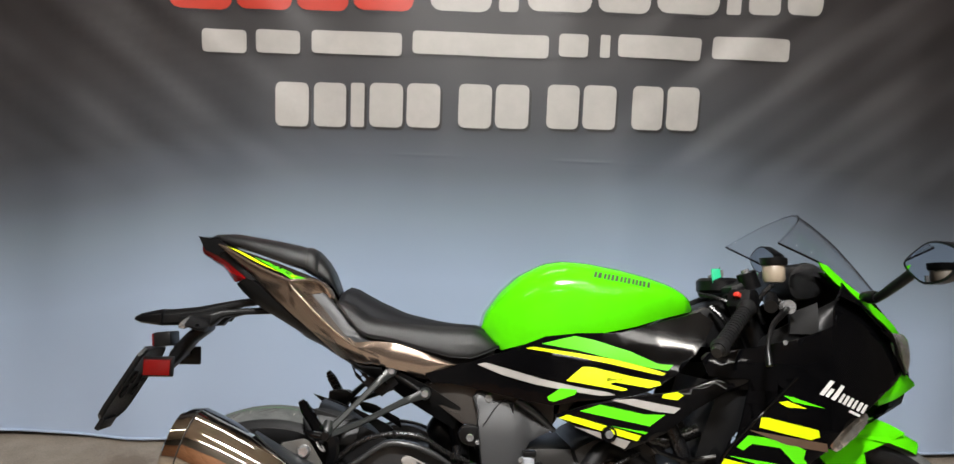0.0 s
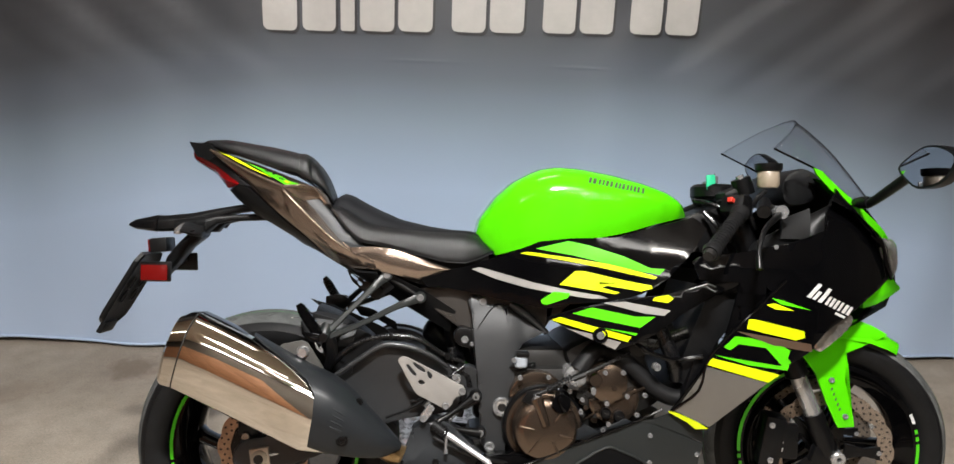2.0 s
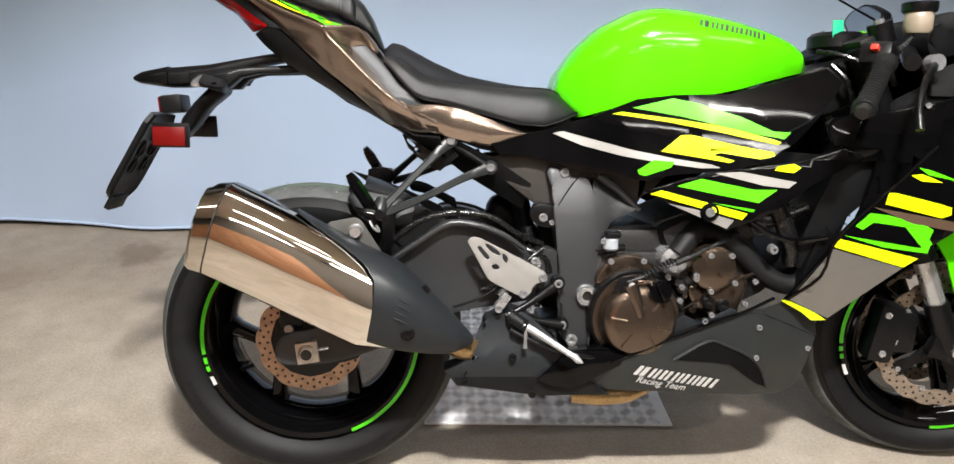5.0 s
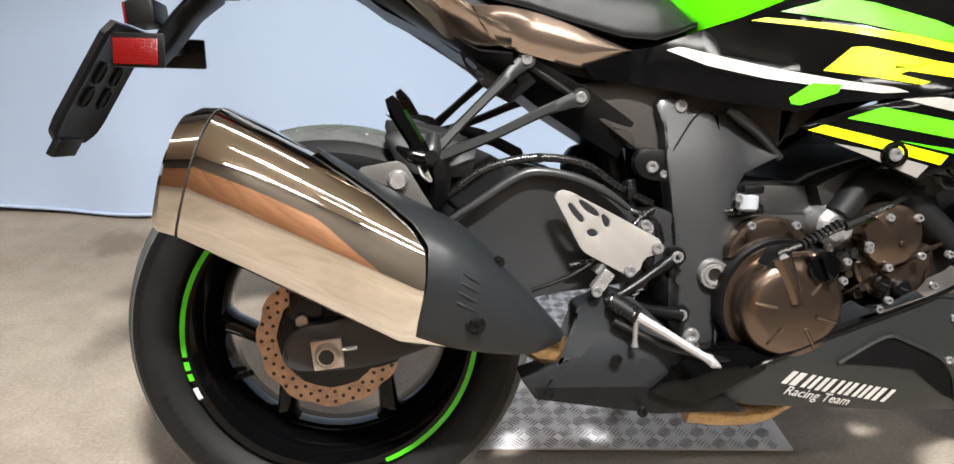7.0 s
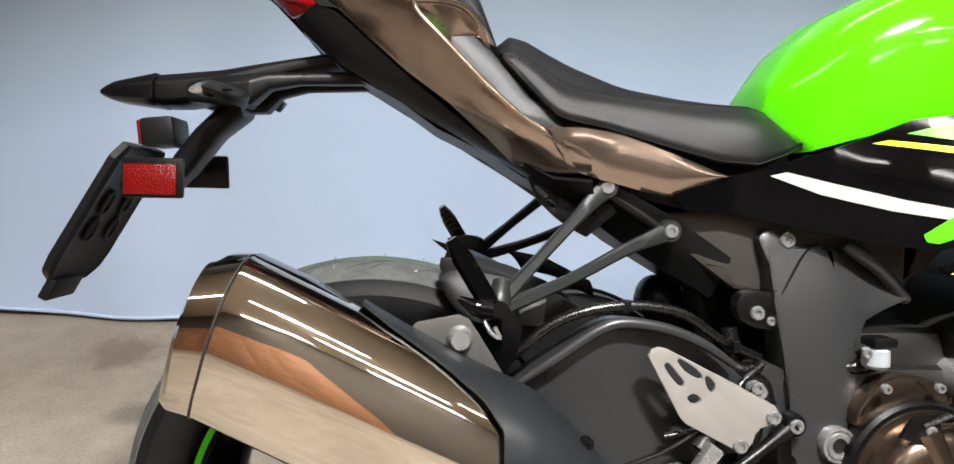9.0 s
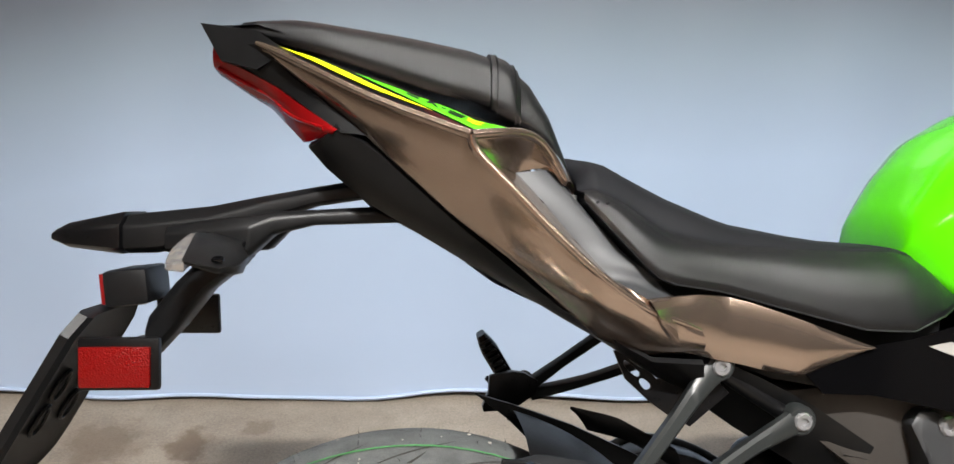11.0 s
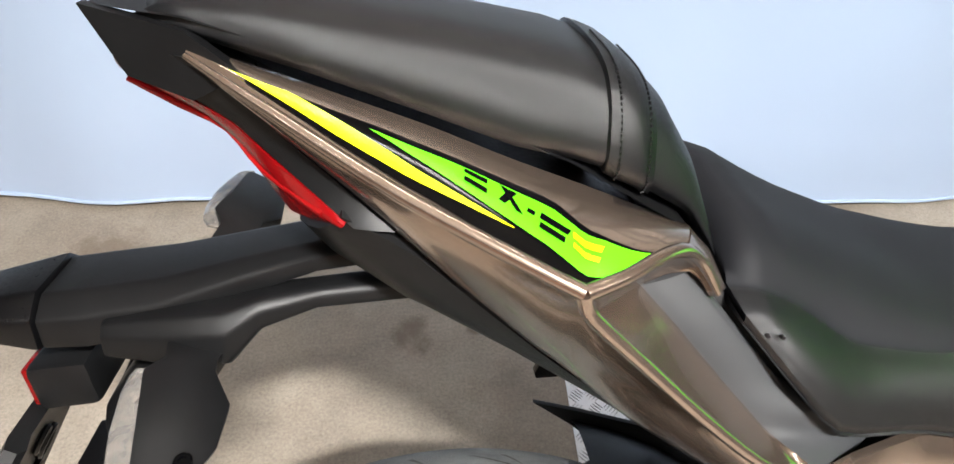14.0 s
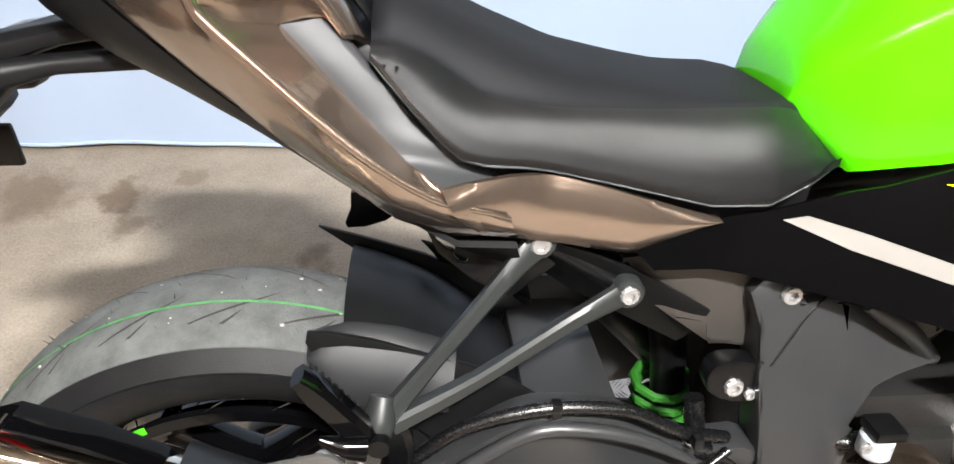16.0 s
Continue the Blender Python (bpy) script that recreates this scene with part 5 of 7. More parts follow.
both("pan_floor", lambda: ribbon([(x, belly_y(x, z) + .002, z) for x, z in ((.56, .250), (.714, .237), (.835, .227), (.980, .218))], [(.56, 0, .215), (.714, 0, .205), (.835, 0, .20), (.98, 0, .20)], 10, 4, 0, .004, (0, 0, -1)), BELLY, BIKE)


def text_on(words, size, x, z, slope, yfun, material, parent, shear=.0):
    """Printed lettering in the built-in font, laid on a side panel."""
    cu = bpy.data.curves.new("lettering", "FONT")
    cu.body, cu.size, cu.extrude, cu.shear = words, size, .0003, shear
    tmp = bpy.data.objects.new("tmp", cu)
    scene.collection.objects.link(tmp)
    me = bpy.data.meshes.new_from_object(tmp.evaluated_get(bpy.context.evaluated_depsgraph_get()))
    bpy.data.objects.remove(tmp)
    for v in me.vertices:
        px, pz = v.co.x, v.co.y
        X, Z = x + px * math.cos(slope) - pz * math.sin(slope), z + px * math.sin(slope) + pz * math.cos(slope)
        v.co = (X, yfun(X, Z) - .0022 - v.co.z, Z)
    me.materials.append(material)
    ob = new("lettering", me)
    ob.parent = parent
    return ob


def bars(spans, x, z, slope, h, lean, yfun, material, parent, off=.0022, name="print_bar"):
    """A row of plain slanted bars on a side panel; spans: start, width."""
    for s, w in spans:
        pts = []
        for a, b in ((s, 0), (s + w, 0), (s + w + lean * h, h), (s + lean * h, h)):
            pts.append((x + a * math.cos(slope) - b * math.sin(slope), z + a * math.sin(slope) + b * math.cos(slope)))
        part(name, sheet(pts, lambda px, pz: yfun(px, pz) - off, .0005, .02), material, parent)


bars([(.0, .008), (.012, .010), (.030, .006), (.041, .006), (.053, .007), (.065, .007), (.080, .006), (.092, .006), (.103, .007), (.117, .006), (.128, .006), (.139, .008), (.152, .008), (.168, .007)], .648, .280, -.215, .023, .35, belly_y, WHITE_D, BEL[0])
text_on("Racing Team", .021, .655, .262, -.215, belly_y, WHITE_D, BEL[0], .25)

# ---- tank ----
def tank_ring(x):
    top = lerp(x, (.498, .506, .543, .587, .647, .693, .754, .831, .909, .971, 1.019, 1.036), (.838, .872, .925, .966, .998, 1.005, 1.001, .990, .972, .952, .925, .892))
    low = lerp(x, (.498, .515, .545, .594, .666, .739, .782, .856, .929, .996, 1.036), (.832, .812, .782, .798, .818, .825, .829, .845, .866, .881, .886))
    w = lerp(x, (.498, .52, .555, .60, .66, .75, .86, .94, 1.0, 1.036), (.055, .078, .104, .130, .150, .160, .155, .132, .098, .045))
    mid, pts = low + (top - low) * .48, []
    for a in np.linspace(0, 180, 25):
        c, s = math.cos(radians(a)), math.sin(radians(a))
        pts.append((x, -w * math.copysign(abs(c) ** .62, c), mid + (top - mid) * abs(s) ** .80))
    for f in np.linspace(0, 1, 6)[1:]:
        pts.append((x, w * (1 - .07 * f * f), mid + (low - mid) * f))
    for f in np.linspace(1, 0, 6)[:-1]:
        pts.append((x, -w * (1 - .07 * f * f), mid + (low - mid) * f))
    return pts


TANK = part("fuel_tank", grid_mesh([tank_ring(x) for x in np.concatenate([np.linspace(.498, .60, 14), np.linspace(.62, .96, 22), np.linspace(.97, 1.036, 9)])], True, True), GREEN, BIKE, "gloss lime green fuel tank", 60)
for v in TANK.data.vertices:
    v.co.z += .003 * math.exp(-((v.co.x - .72) / .09) ** 2) * math.exp(-((abs(v.co.y) - .09) / .03) ** 2)


def tank_side(px, pz):
    ring = [p for p in tank_ring(px) if p[1] < 0]
    ring.sort(key=lambda p: p[2])
    return float(np.interp(pz, [p[2] for p in ring], [p[1] for p in ring]))


bars([(.0, .006), (.010, .008), (.024, .005), (.033, .005), (.042, .006), (.052, .006), (.064, .005), (.073, .005), (.082, .006), (.093, .005), (.102, .005), (.111, .006), (.121, .006), (.133, .006)], .757, .962, -.165, .015, .3, tank_side, INK_S, TANK, .0022)

# ---- seats ----
def seat_ring(x):
    """Flat-topped saddle: a top plane, a crease, and a side that falls outwards to the foot."""
    top = lerp(x, (.150, .165, .185, .21, .25, .31, .38, .43, .49, .515, .541), (.912, .925, .921, .908, .888, .863, .850, .843, .840, .828, .795))
    cy = lerp(x, (.150, .165, .19, .217, .235, .29, .38, .47, .50, .541), (.085, .092, .091, .093, .097, .096, .086, .078, .066, .050))
    cz = min(top - .001, lerp(x, (.150, .165, .19, .217, .235, .29, .38, .47, .50, .52, .541), (.892, .894, .883, .865, .854, .844, .839, .838, .832, .815, .792)))
    by = lerp(x, (.150, .18, .204, .22, .276, .33, .42, .47, .51, .541), (.112, .128, .133, .132, .122, .118, .119, .115, .102, .086))
    low = lerp(x, (.150, .18, .204, .22, .276, .33, .42, .47, .51, .541), (.880, .846, .820, .808, .800, .786, .764, .762, .775, .788))
    low = min(low, cz - .006)
    half = [(0, top), (cy * .45, top - .10 * (top - cz)), (cy * .80, top - .40 * (top - cz)), (cy * .94, cz + .10 * (top - cz) + .0006), (cy, cz - .002), (cy + (by - cy) * .52, cz - .20 * (cz - low)),
            (cy + (by - cy) * .88, cz - .50 * (cz - low)), (cy + (by - cy) * .98, low + .22 * (cz - low)), (by, low + .008), (by * .985, low + .002), (by * .93, low), (by * .3, low)]
    half = smooth([(a, b, 0) for a, b in half], 2)
    return [(x, -p.x, p.y) for p in half] + [(x, p.x, p.y + p.x * lerp(x, (.15, .28, .42), (.20, .14, 0))) for p in half[-1:0:-1]]


SEATO = part("rider_seat", grid_mesh([seat_ring(x) for x in np.concatenate([np.linspace(.150, .20, 8), np.linspace(.215, .47, 16), np.linspace(.48, .541, 9)])], True, True), SEAT, BIKE, "black grained vinyl rider seat", 60)
# the flat top is covered in a smooth matt cloth, the sides in grained vinyl: the seam is the crease
SEATO.data.materials.append(SEAT_TOP)
for face in SEATO.data.polygons:
    ring = seat_ring(min(.541, max(.150, face.center.x)))
    face.material_index = int(face.center.z > ring[8][2] - .001 and abs(face.center.y) < -ring[8][1] + .001)
for dx in (0, .012):
    part("seat_stud", lathe([(0, -.0015), (.0012, -.0015), (.0015, .001)], .160 + dx * .75, .880 - dx * .1, -.1215, 10), BLACK_M, SEATO)


def pillion_ring(x, grow=0.0):
    top = lerp(x, (-.184, -.165, -.115, -.014, .054, .085, .107, .127, .140, .150), (1.040, 1.052, 1.054, 1.039, 1.026, 1.014, .997, .967, .935, .905)) + grow
    low = lerp(x, (-.184, -.155, -.135, -.09, -.028, .019, .06, .084, .123, .150), (1.034, 1.031, 1.025, 1.013, .993, .977, .968, .957, .932, .895)) - grow * .5
    w = lerp(x, (-.184, -.155, -.09, -.028, .019, .06, .084, .123, .150), (.034, .050, .065, .075, .083, .086, .085, .074, .062)) + grow
    half = [(0, top), (w * .5, top - .002), (w * .78, top - .08 * (top - low) - .004), (w * .95, top - (top - low) * .40), (w, low + .22 * (top - low)), (w * .95, low + .003), (w * .85, low), (w * .3, low)]
    half = smooth([(a, b, 0) for a, b in half], 3)
    return [(x, -p.x, p.y) for p in half] + [(x, p.x, p.y) for p in half[-1:0:-1]]


PIL = part("pillion_seat", grid_mesh([pillion_ring(x) for x in np.concatenate([np.linspace(-.184, -.14, 8), np.linspace(-.12, .08, 14), np.linspace(.088, .150, 14)])], True, True), SEAT, BIKE, "black grained vinyl pillion seat with strap", 60)
part("strap", grid_mesh([pillion_ring(x, g) for x, g in ((.0665, .0), (.0675, .0034), (.072, .0040), (.083, .0040), (.0945, .0034), (.0955, .0))]), SEAT, PIL, "stitched grab strap", 60)
bm = bmesh.new()
for x in (.073, .0905):
    ring = [p for p in pillion_ring(x, .0046) if p[1] < .05]
    pts = sample(ring[:20], 96)
    for a, b in zip(pts[::2], pts[1::2]):
        q = tube([a, b], .0007, 5, 0)
        me = bpy.data.meshes.new("tmp")
        q.to_mesh(me)
        q.free()
        bm.from_mesh(me)
        bpy.data.meshes.remove(me)
part("stitching", bm, PLASTIC, PIL)["kind"] = "stuff"

# ---- tail ----
TIP, CORNER, JUNCT = (-.150, -.059, 1.022), (.044, -.154, .933), (.199, -.150, .796)
RIDGE = [TIP, (-.10, -.086, .997), (-.041, -.115, .967), (.02, -.143, .942), CORNER]
SHOULDER = [CORNER, (.066, -.145, .936), (.088, -.130, .938), (.106, -.117, .934)]
PILLAR = [(.049, -.153, .919), (.078, -.155, .890), (.112, -.156, .856), (.152, -.156, .820), (.190, -.152, .793), (.213, -.147, .783), (.235, -.142, .775), (.252, -.138, .768)]
DECK_IN = [(-.147, -.046, 1.024), (-.09, -.060, 1.008), (-.028, -.070, .988), (.019, -.077, .970), (.060, -.080, .955), (.120, -.082, .931)]
LOWER = [(-.118, -.062, .994), (-.064, -.084, .951), (-.016, -.098, .908), (.033, -.106, .865), (.083, -.112, .828), (.127, -.112, .790), (.165, -.112, .757), (.210, -.116, .742), (.258, -.128, .748)]
INS_L = [(.089, -.104, .905), (.113, -.110, .879), (.143, -.116, .844), (.172, -.126, .813), (.199, -.146, .797)]

def tail_side_mesh():
    """The tail's flank, folded along a crease that parts from the lower edge and climbs to the pillar."""
    bm = ribbon(RIDGE + PILLAR, LOWER, 44, 14, .005, .006)
    for v in bm.verts:
        d = v.co.z - lerp(v.co.x, (.05, .098, .14, .183, .22), (.838, .818, .798, .780, .770))
        v.co.y -= .012 * max(0, 1 - abs(d) / .036) * lerp(v.co.x, (.04, .08, .16, .22), (0, 1, .9, 0))
    return bm


both("tail_panel", tail_side_mesh, BROWN, BIKE, "bronze metallic tail side panel", 60)
both("tail_ridge", lambda: tube(RIDGE, [.002, .0036, .0042, .0046, .0046], 10, 3), BROWN, BIKE)
both("shoulder_ridge", lambda: tube(SHOULDER + [(.121, -.108, .920), (.134, -.106, .899)], [.0046, .0042, .0042, .0040, .0034, .0020], 10, 3), BROWN, BIKE)
both("pillar_ridge", lambda: tube([CORNER] + PILLAR, [.0046, .0042, .0040, .0038, .0036, .0034, .0030, .0024, .0012], 10, 3), BROWN, BIKE)
DECK = both("tail_deck", lambda: ribbon(RIDGE + SHOULDER[1:], DECK_IN, 40, 6, .004, .005, (0, -.5, .87)), BROWN, BIKE, "bronze metallic tail deck", 60)
both("tail_shoulder", lambda: ribbon(SHOULDER + [(.121, -.108, .920), (.134, -.106, .899)], [(.049, -.151, .919), (.068, -.128, .911), (.089, -.104, .905), (.106, -.099, .909), (.120, -.097, .909), (.132, -.104, .896)], 18, 5, -.003, .005), BROWN, BIKE, "", 60)
both("seat_pillar", lambda: ribbon(PILLAR[:6], INS_L + [(.206, -.146, .789)], 24, 6, -.004, .006), BROWN, BIKE, "bronze pillar beside the seat", 60)
both("grey_insert", lambda: ribbon(INS_L, [(.120, -.096, .909), (.142, -.104, .884), (.182, -.114, .838), (.205, -.122, .820), (.226, -.117, .800), (.252, -.110, .787)], 24, 6, .002, .012), INSERT, BIKE, "grey moulded plastic insert beside the seat", 60)
both("tail_inner", lambda: ribbon([(.106, -.117, .934), (.121, -.108, .920), (.134, -.106, .899)], [(.120, -.082, .931), (.136, -.080, .914), (.148, -.085, .890)], 10, 4, .003, .006, (.5, -.5, .7)), BROWN, BIKE, "", 60)
part("seat_base", grid_mesh([[(x, y * w, z) for y, z in ((-1, lo + .012), (-.9, lo + .03), (.9, lo + .03), (1, lo + .012), (.9, lo - .05), (-.9, lo - .05))] for x, lo, w in ((.12, .87, .08), (.17, .845, .10), (.24, .80, .108), (.34, .765, .105), (.44, .745, .085), (.53, .76, .07))], True, True), PLASTIC, BIKE, "black seat base")
both("tail_side", lambda: ribbon([(-.149, -.060, 1.021), (-.118, -.064, .993), (-.09, -.075, .971), (-.046, -.093, .936)], [(-.195, -.031, 1.024), (-.160, -.044, .999), (-.134, -.051, .985), (-.068, -.092, .938)], 14, 3, .001, .005), PLASTIC, BIKE, "black tail side under the bronze panel")
both("side_panel", lambda: ribbon([(.199, -.150, .797), (.225, -.139, .798), (.250, -.131, .799), (.282, -.119, .796), (.304, -.118, .791), (.330, -.117, .783), (.360, -.116, .773), (.400, -.111, .759), (.434, -.104, .748)], [(.212, -.148, .772), (.232, -.130, .750), (.258, -.120, .742), (.303, -.114, .732), (.342, -.110, .722), (.360, -.109, .719), (.390, -.107, .729), (.418, -.105, .739), (.434, -.103, .746)], 36, 9, .008, .006), BROWN, BIKE, "bronze metallic side panel under the seat", 60)
both("undertail", lambda: ribbon([(-.074, -.090, .944), (-.04, -.092, .925), (.033, -.102, .861), (.127, -.112, .786), (.21, -.126, .738), (.26, -.125, .735)], [(-.102, -.057, .927), (-.090, -.060, .912), (-.068, -.058, .893), (-.042, -.06, .873), (.076, -.06, .804), (.184, -.065, .745), (.28, -.07, .68)], 18, 4, .006, .006, (0, -.8, -.6)), PLASTIC, BIKE, "satin black undertail")
both("inner_fender", lambda: ribbon([(.20, -.112, .742), (.27, -.110, .742), (.33, -.105, .715), (.38, -.098, .69), (.45, -.090, .645)], [(.19, -.055, .742), (.252, -.06, .706), (.32, -.06, .657), (.39, -.06, .616), (.436, -.06, .590)], 14, 4, .004, .006), PLASTIC, BIKE)
part("undertail_floor", grid_mesh([[(x, y, z) for y in np.linspace(-1, 1, 6) * lerp(x, (-.11, -.04, .1), (.02, .05, .058))] for x, z in ((-.100, .924), (-.042, .870), (.03, .832), (.076, .800), (.143, .769), (.184, .743), (.225, .722), (.252, .706), (.32, .657), (.39, .616), (.436, .590))], closed=False), PLASTIC, BIKE)
part("tail_tip", grid_mesh([[(-.206, y * .6, 1.043) for y in np.linspace(-.05, .05, 6)], [(-.15, y, 1.040) for y in np.linspace(-.055, .055, 6)], [(-.05, y * 1.3, 1.012) for y in np.linspace(-.05, .05, 6)], [(.05, y * 1.7, .97) for y in np.linspace(-.05, .05, 6)], [(.12, y * 1.8, .93) for y in np.linspace(-.05, .05, 6)]], closed=False), PLASTIC, BIKE)
both("tail_tip_side", lambda: sheet([(-.207, 1.044), (-.150, 1.034), (-.120, 1.014), (-.150, .998), (-.186, 1.008)], lambda x, z: lerp(x, (-.21, -.12), (-.036, -.068)), .01, .02), PLASTIC, BIKE)
both("tail_lamp", lambda: ribbon([(-.197, -.030, 1.023), (-.188, -.036, 1.011), (-.160, -.044, .998), (-.134, -.051, .984), (-.112, -.067, .968), (-.072, -.091, .941)], [(-.199, -.020, 1.006), (-.194, -.018, .999), (-.168, -.020, .982), (-.144, -.022, .968), (-.122, -.043, .947), (-.106, -.056, .931), (-.076, -.088, .937)], 20, 4, .003, .008), RED_T, BIKE, "dark red tail lamp lens", 30)
both("lamp_rib", lambda: tube([(-.192, -.029, 1.003), (-.166, -.033, .989), (-.140, -.038, .976), (-.119, -.055, .957), (-.085, -.083, .943)], .0022, 8, 3), RED_T, BIKE)

part("tail_core", grid_mesh([[(x, -w, lo), (x, -w, hi), (x, w, hi), (x, w, lo)] for x, w, lo, hi in ((-.185, .014, 1.0, 1.03), (-.13, .036, .962, 1.02), (-.09, .058, .940, 1.005), (-.04, .066, .905, .985), (.05, .080, .860, .955), (.14, .080, .80, .88))], True, True), BLACK_M, BIKE)

# graphics on the tail deck: black field, yellow wedge, green wedge with bars
DECK_A, DECK_B = sample(RIDGE + SHOULDER[1:], 80), sample(DECK_IN, 80)


def deck_at(s, t, up):
    """A place on the deck: s along it, t across, up off its face."""
    k = min(78, int(s * 79))
    f, o = s * 79 - k, Vector((0, -.5, .87))
    return DECK_A[k].lerp(DECK_A[k + 1], f).lerp(DECK_B[k].lerp(DECK_B[k + 1], f), t) + o * (.004 * 4 * t * (1 - t) + up)


def deck_mark(foot, head, up, material, name="graphic", label=""):
    """A printed mark on the deck between two lines given by shares along and across it."""
    A, B = sample([(*p, 0) for p in foot], 28), sample([(*p, 0) for p in head], 28)
    rows = [[deck_at(*a.lerp(b, v)[:2], up) for a, b in zip(A, B)] for v in np.linspace(0, 1, 6)]
    return part(name, grid_mesh(rows, closed=False), material, DECK[0], label, 60)


deck_mark([(.12, .22), (.304, .12), (.468, .10), (.582, .06), (.696, .03), (.775, .03), (.924, .04)], [(.12, .30), (.203, .48), (.367, .62), (.519, .66), (.696, .66), (.80, .42), (.924, .05)], .0014, BLACK, label="gloss black graphic field")
deck_mark([(.089, .28), (.203, .24), (.304, .19), (.468, .19), (.633, .21)], [(.089, .285), (.203, .48), (.304, .42), (.468, .30), (.633, .22)], .0022, YELLOW, label="yellow wedge")
deck_mark([(.354, .51), (.468, .41), (.582, .30), (.696, .20), (.797, .05), (.905, .05)], [(.354, .52), (.519, .58), (.696, .56), (.80, .37), (.911, .06)], .0022, GREEN_D, label="green wedge")
# model lettering as plain slanted blocks
for a, b, c, d in (((.535, .43), (.578, .40), (.578, .45), (.535, .48)), ((.532, .52), (.576, .50), (.576, .55), (.532, .56)), ((.600, .40), (.612, .39), (.632, .54), (.616, .55)), ((.634, .37), (.646, .36), (.612, .55), (.598, .56)), ((.652, .41), (.666, .40), (.668, .44), (.654, .45)), ((.676, .32), (.722, .28), (.724, .33), (.678, .37)), ((.676, .40), (.728, .36), (.734, .41), (.678, .46)), ((.738, .28), (.785, .18), (.788, .22), (.739, .32)), ((.738, .36), (.790, .26), (.796, .31), (.738, .41))):
    deck_mark([a, b], [d, c], .0030, BLACK if a[0] < .7 else YELLOW, "model_bar")

# ---- number plate hanger ----
def box_loft(rows):
    """A moulded arm: flat-topped sections x, y, half-width, top, foot along x."""
    bm = grid_mesh([[(x, y + a * w, (hi if b > 0 else lo) - (.30 * (hi - lo) * (abs(a) > .8) if b > 0 else -.15 * (hi - lo) * (abs(a) > .8))) for a, b in ((-1, -1), (-1, 1), (-.62, 1), (.62, 1), (1, 1), (1, -1), (.62, -1), (-.62, -1))] for x, y, w, hi, lo in rows], True, True)
    bmesh.ops.recalc_face_normals(bm, faces=bm.faces)
    rim = [e for e in bm.edges if len(e.link_faces) == 2 and e.calc_face_angle(0) > radians(22)]
    bmesh.ops.bevel(bm, geom=rim, offset=.0032, segments=2, affect="EDGES", profile=.6, clamp_overlap=True)
    return bm


HANG = part("plate_hanger", box_loft([(-.278, 0, .040, .861, .823), (-.25, 0, .042, .864, .824), (-.20, 0, .040, .870, .832), (-.15, 0, .034, .881, .856), (-.10, 0, .030, .891, .872), (-.05, 0, .032, .900, .880), (-.01, 0, .038, .900, .862)]), PLASTIC, BIKE, "black plastic number plate hanger", 34)
both("hanger_arm", lambda: box_loft([(-.235, -.036, .016, .851, .826), (-.19, -.040, .020, .858, .822), (-.155, -.042, .022, .862, .824), (-.135, -.036, .016, .866, .844), (-.10, -.030, .012, .868, .853), (-.03, -.026, .012, .873, .856), (.01, -.024, .016, .880, .858)]), PLASTIC, HANG, "", 34)
part("hanger_leg", box_loft([(-.172, 0, .036, .842, .812), (-.205, 0, .034, .824, .785), (-.235, 0, .030, .795, .745), (-.262, 0, .028, .76, .715)]), PLASTIC, HANG)
part("hanger_tip", box_loft([(-.352, 0, .020, .844, .834), (-.335, 0, .030, .852, .828), (-.279, 0, .0425, .864, .822)]), BLACK_M, HANG)
def on_carrier(u, y, t):
    """A place on the carrier: u out of its rear face, y across, t down its length."""
    return Vector((-.300, y - .012, .770)).lerp(Vector((-.398, y - .012, .600)), t) + Vector((.0133, 0, -.0077)) * u


PLT = part("plate_carrier", grid_mesh([[on_carrier(u, y * lerp(t, (0, .06, .8, .92, 1), (.8, 1, 1, .92, .55)), t) for y, u in ((-.072, -.25), (-.072, .3), (-.066, .55), (-.050, .35), (.050, .35), (.066, .55), (.072, .3), (.072, -.25), (.060, -.4), (-.060, -.4))] for t in np.concatenate([np.linspace(0, .8, 9), np.linspace(.84, 1, 6)])], True, True), PLASTIC, BIKE, "black plastic number plate carrier without plate", 24)
for y, t, r in ((-.028, .40, .013), (.028, .40, .013), (-.028, .60, .013), (.028, .60, .013), (0, .24, .010)):
    c = on_carrier(.5, y, t)
    ring = [c + Vector((0, math.cos(a), 0)) * r * .75 + Vector((-.5, 0, -.866)) * r * 1.25 * math.sin(a) for a in np.linspace(0, 2 * math.pi, 17)]
    part("slot_rim", tube(ring, .0022, 6, 0), PLASTIC, PLT)
for y, t in ((-.028, .40), (.028, .40), (-.028, .60), (.028, .60)):
    o = on_carrier(.40, y, t)
    part("plate_slot", block(o, (.002, .016, .026), .0008, (0, 30, 0)), HOLE_SHADE, PLT)
part("carrier_ear", block((-.394, -.03, .592), (.012, .07, .03), .003, (0, 29, 0)), PLASTIC, PLT)
part("plate_lamp", block((-.278, 0, .790), (.042, .066, .036), .006, (0, -6, 0)), PLASTIC, HANG, "black number plate lamp")
part("lamp_lens", block((-.3005, 0, .788), (.004, .058, .030), .001, (0, -6, 0)), RED_L, HANG)


REFLB = both("reflector_bracket", lambda: join(block((-.261, -.086, .729), (.071, .008, .048), .004), block((-.262, -.05, .735), (.02, .08, .012), .002)), BLACK_M, BIKE, mirror=LEFT_TAIL)
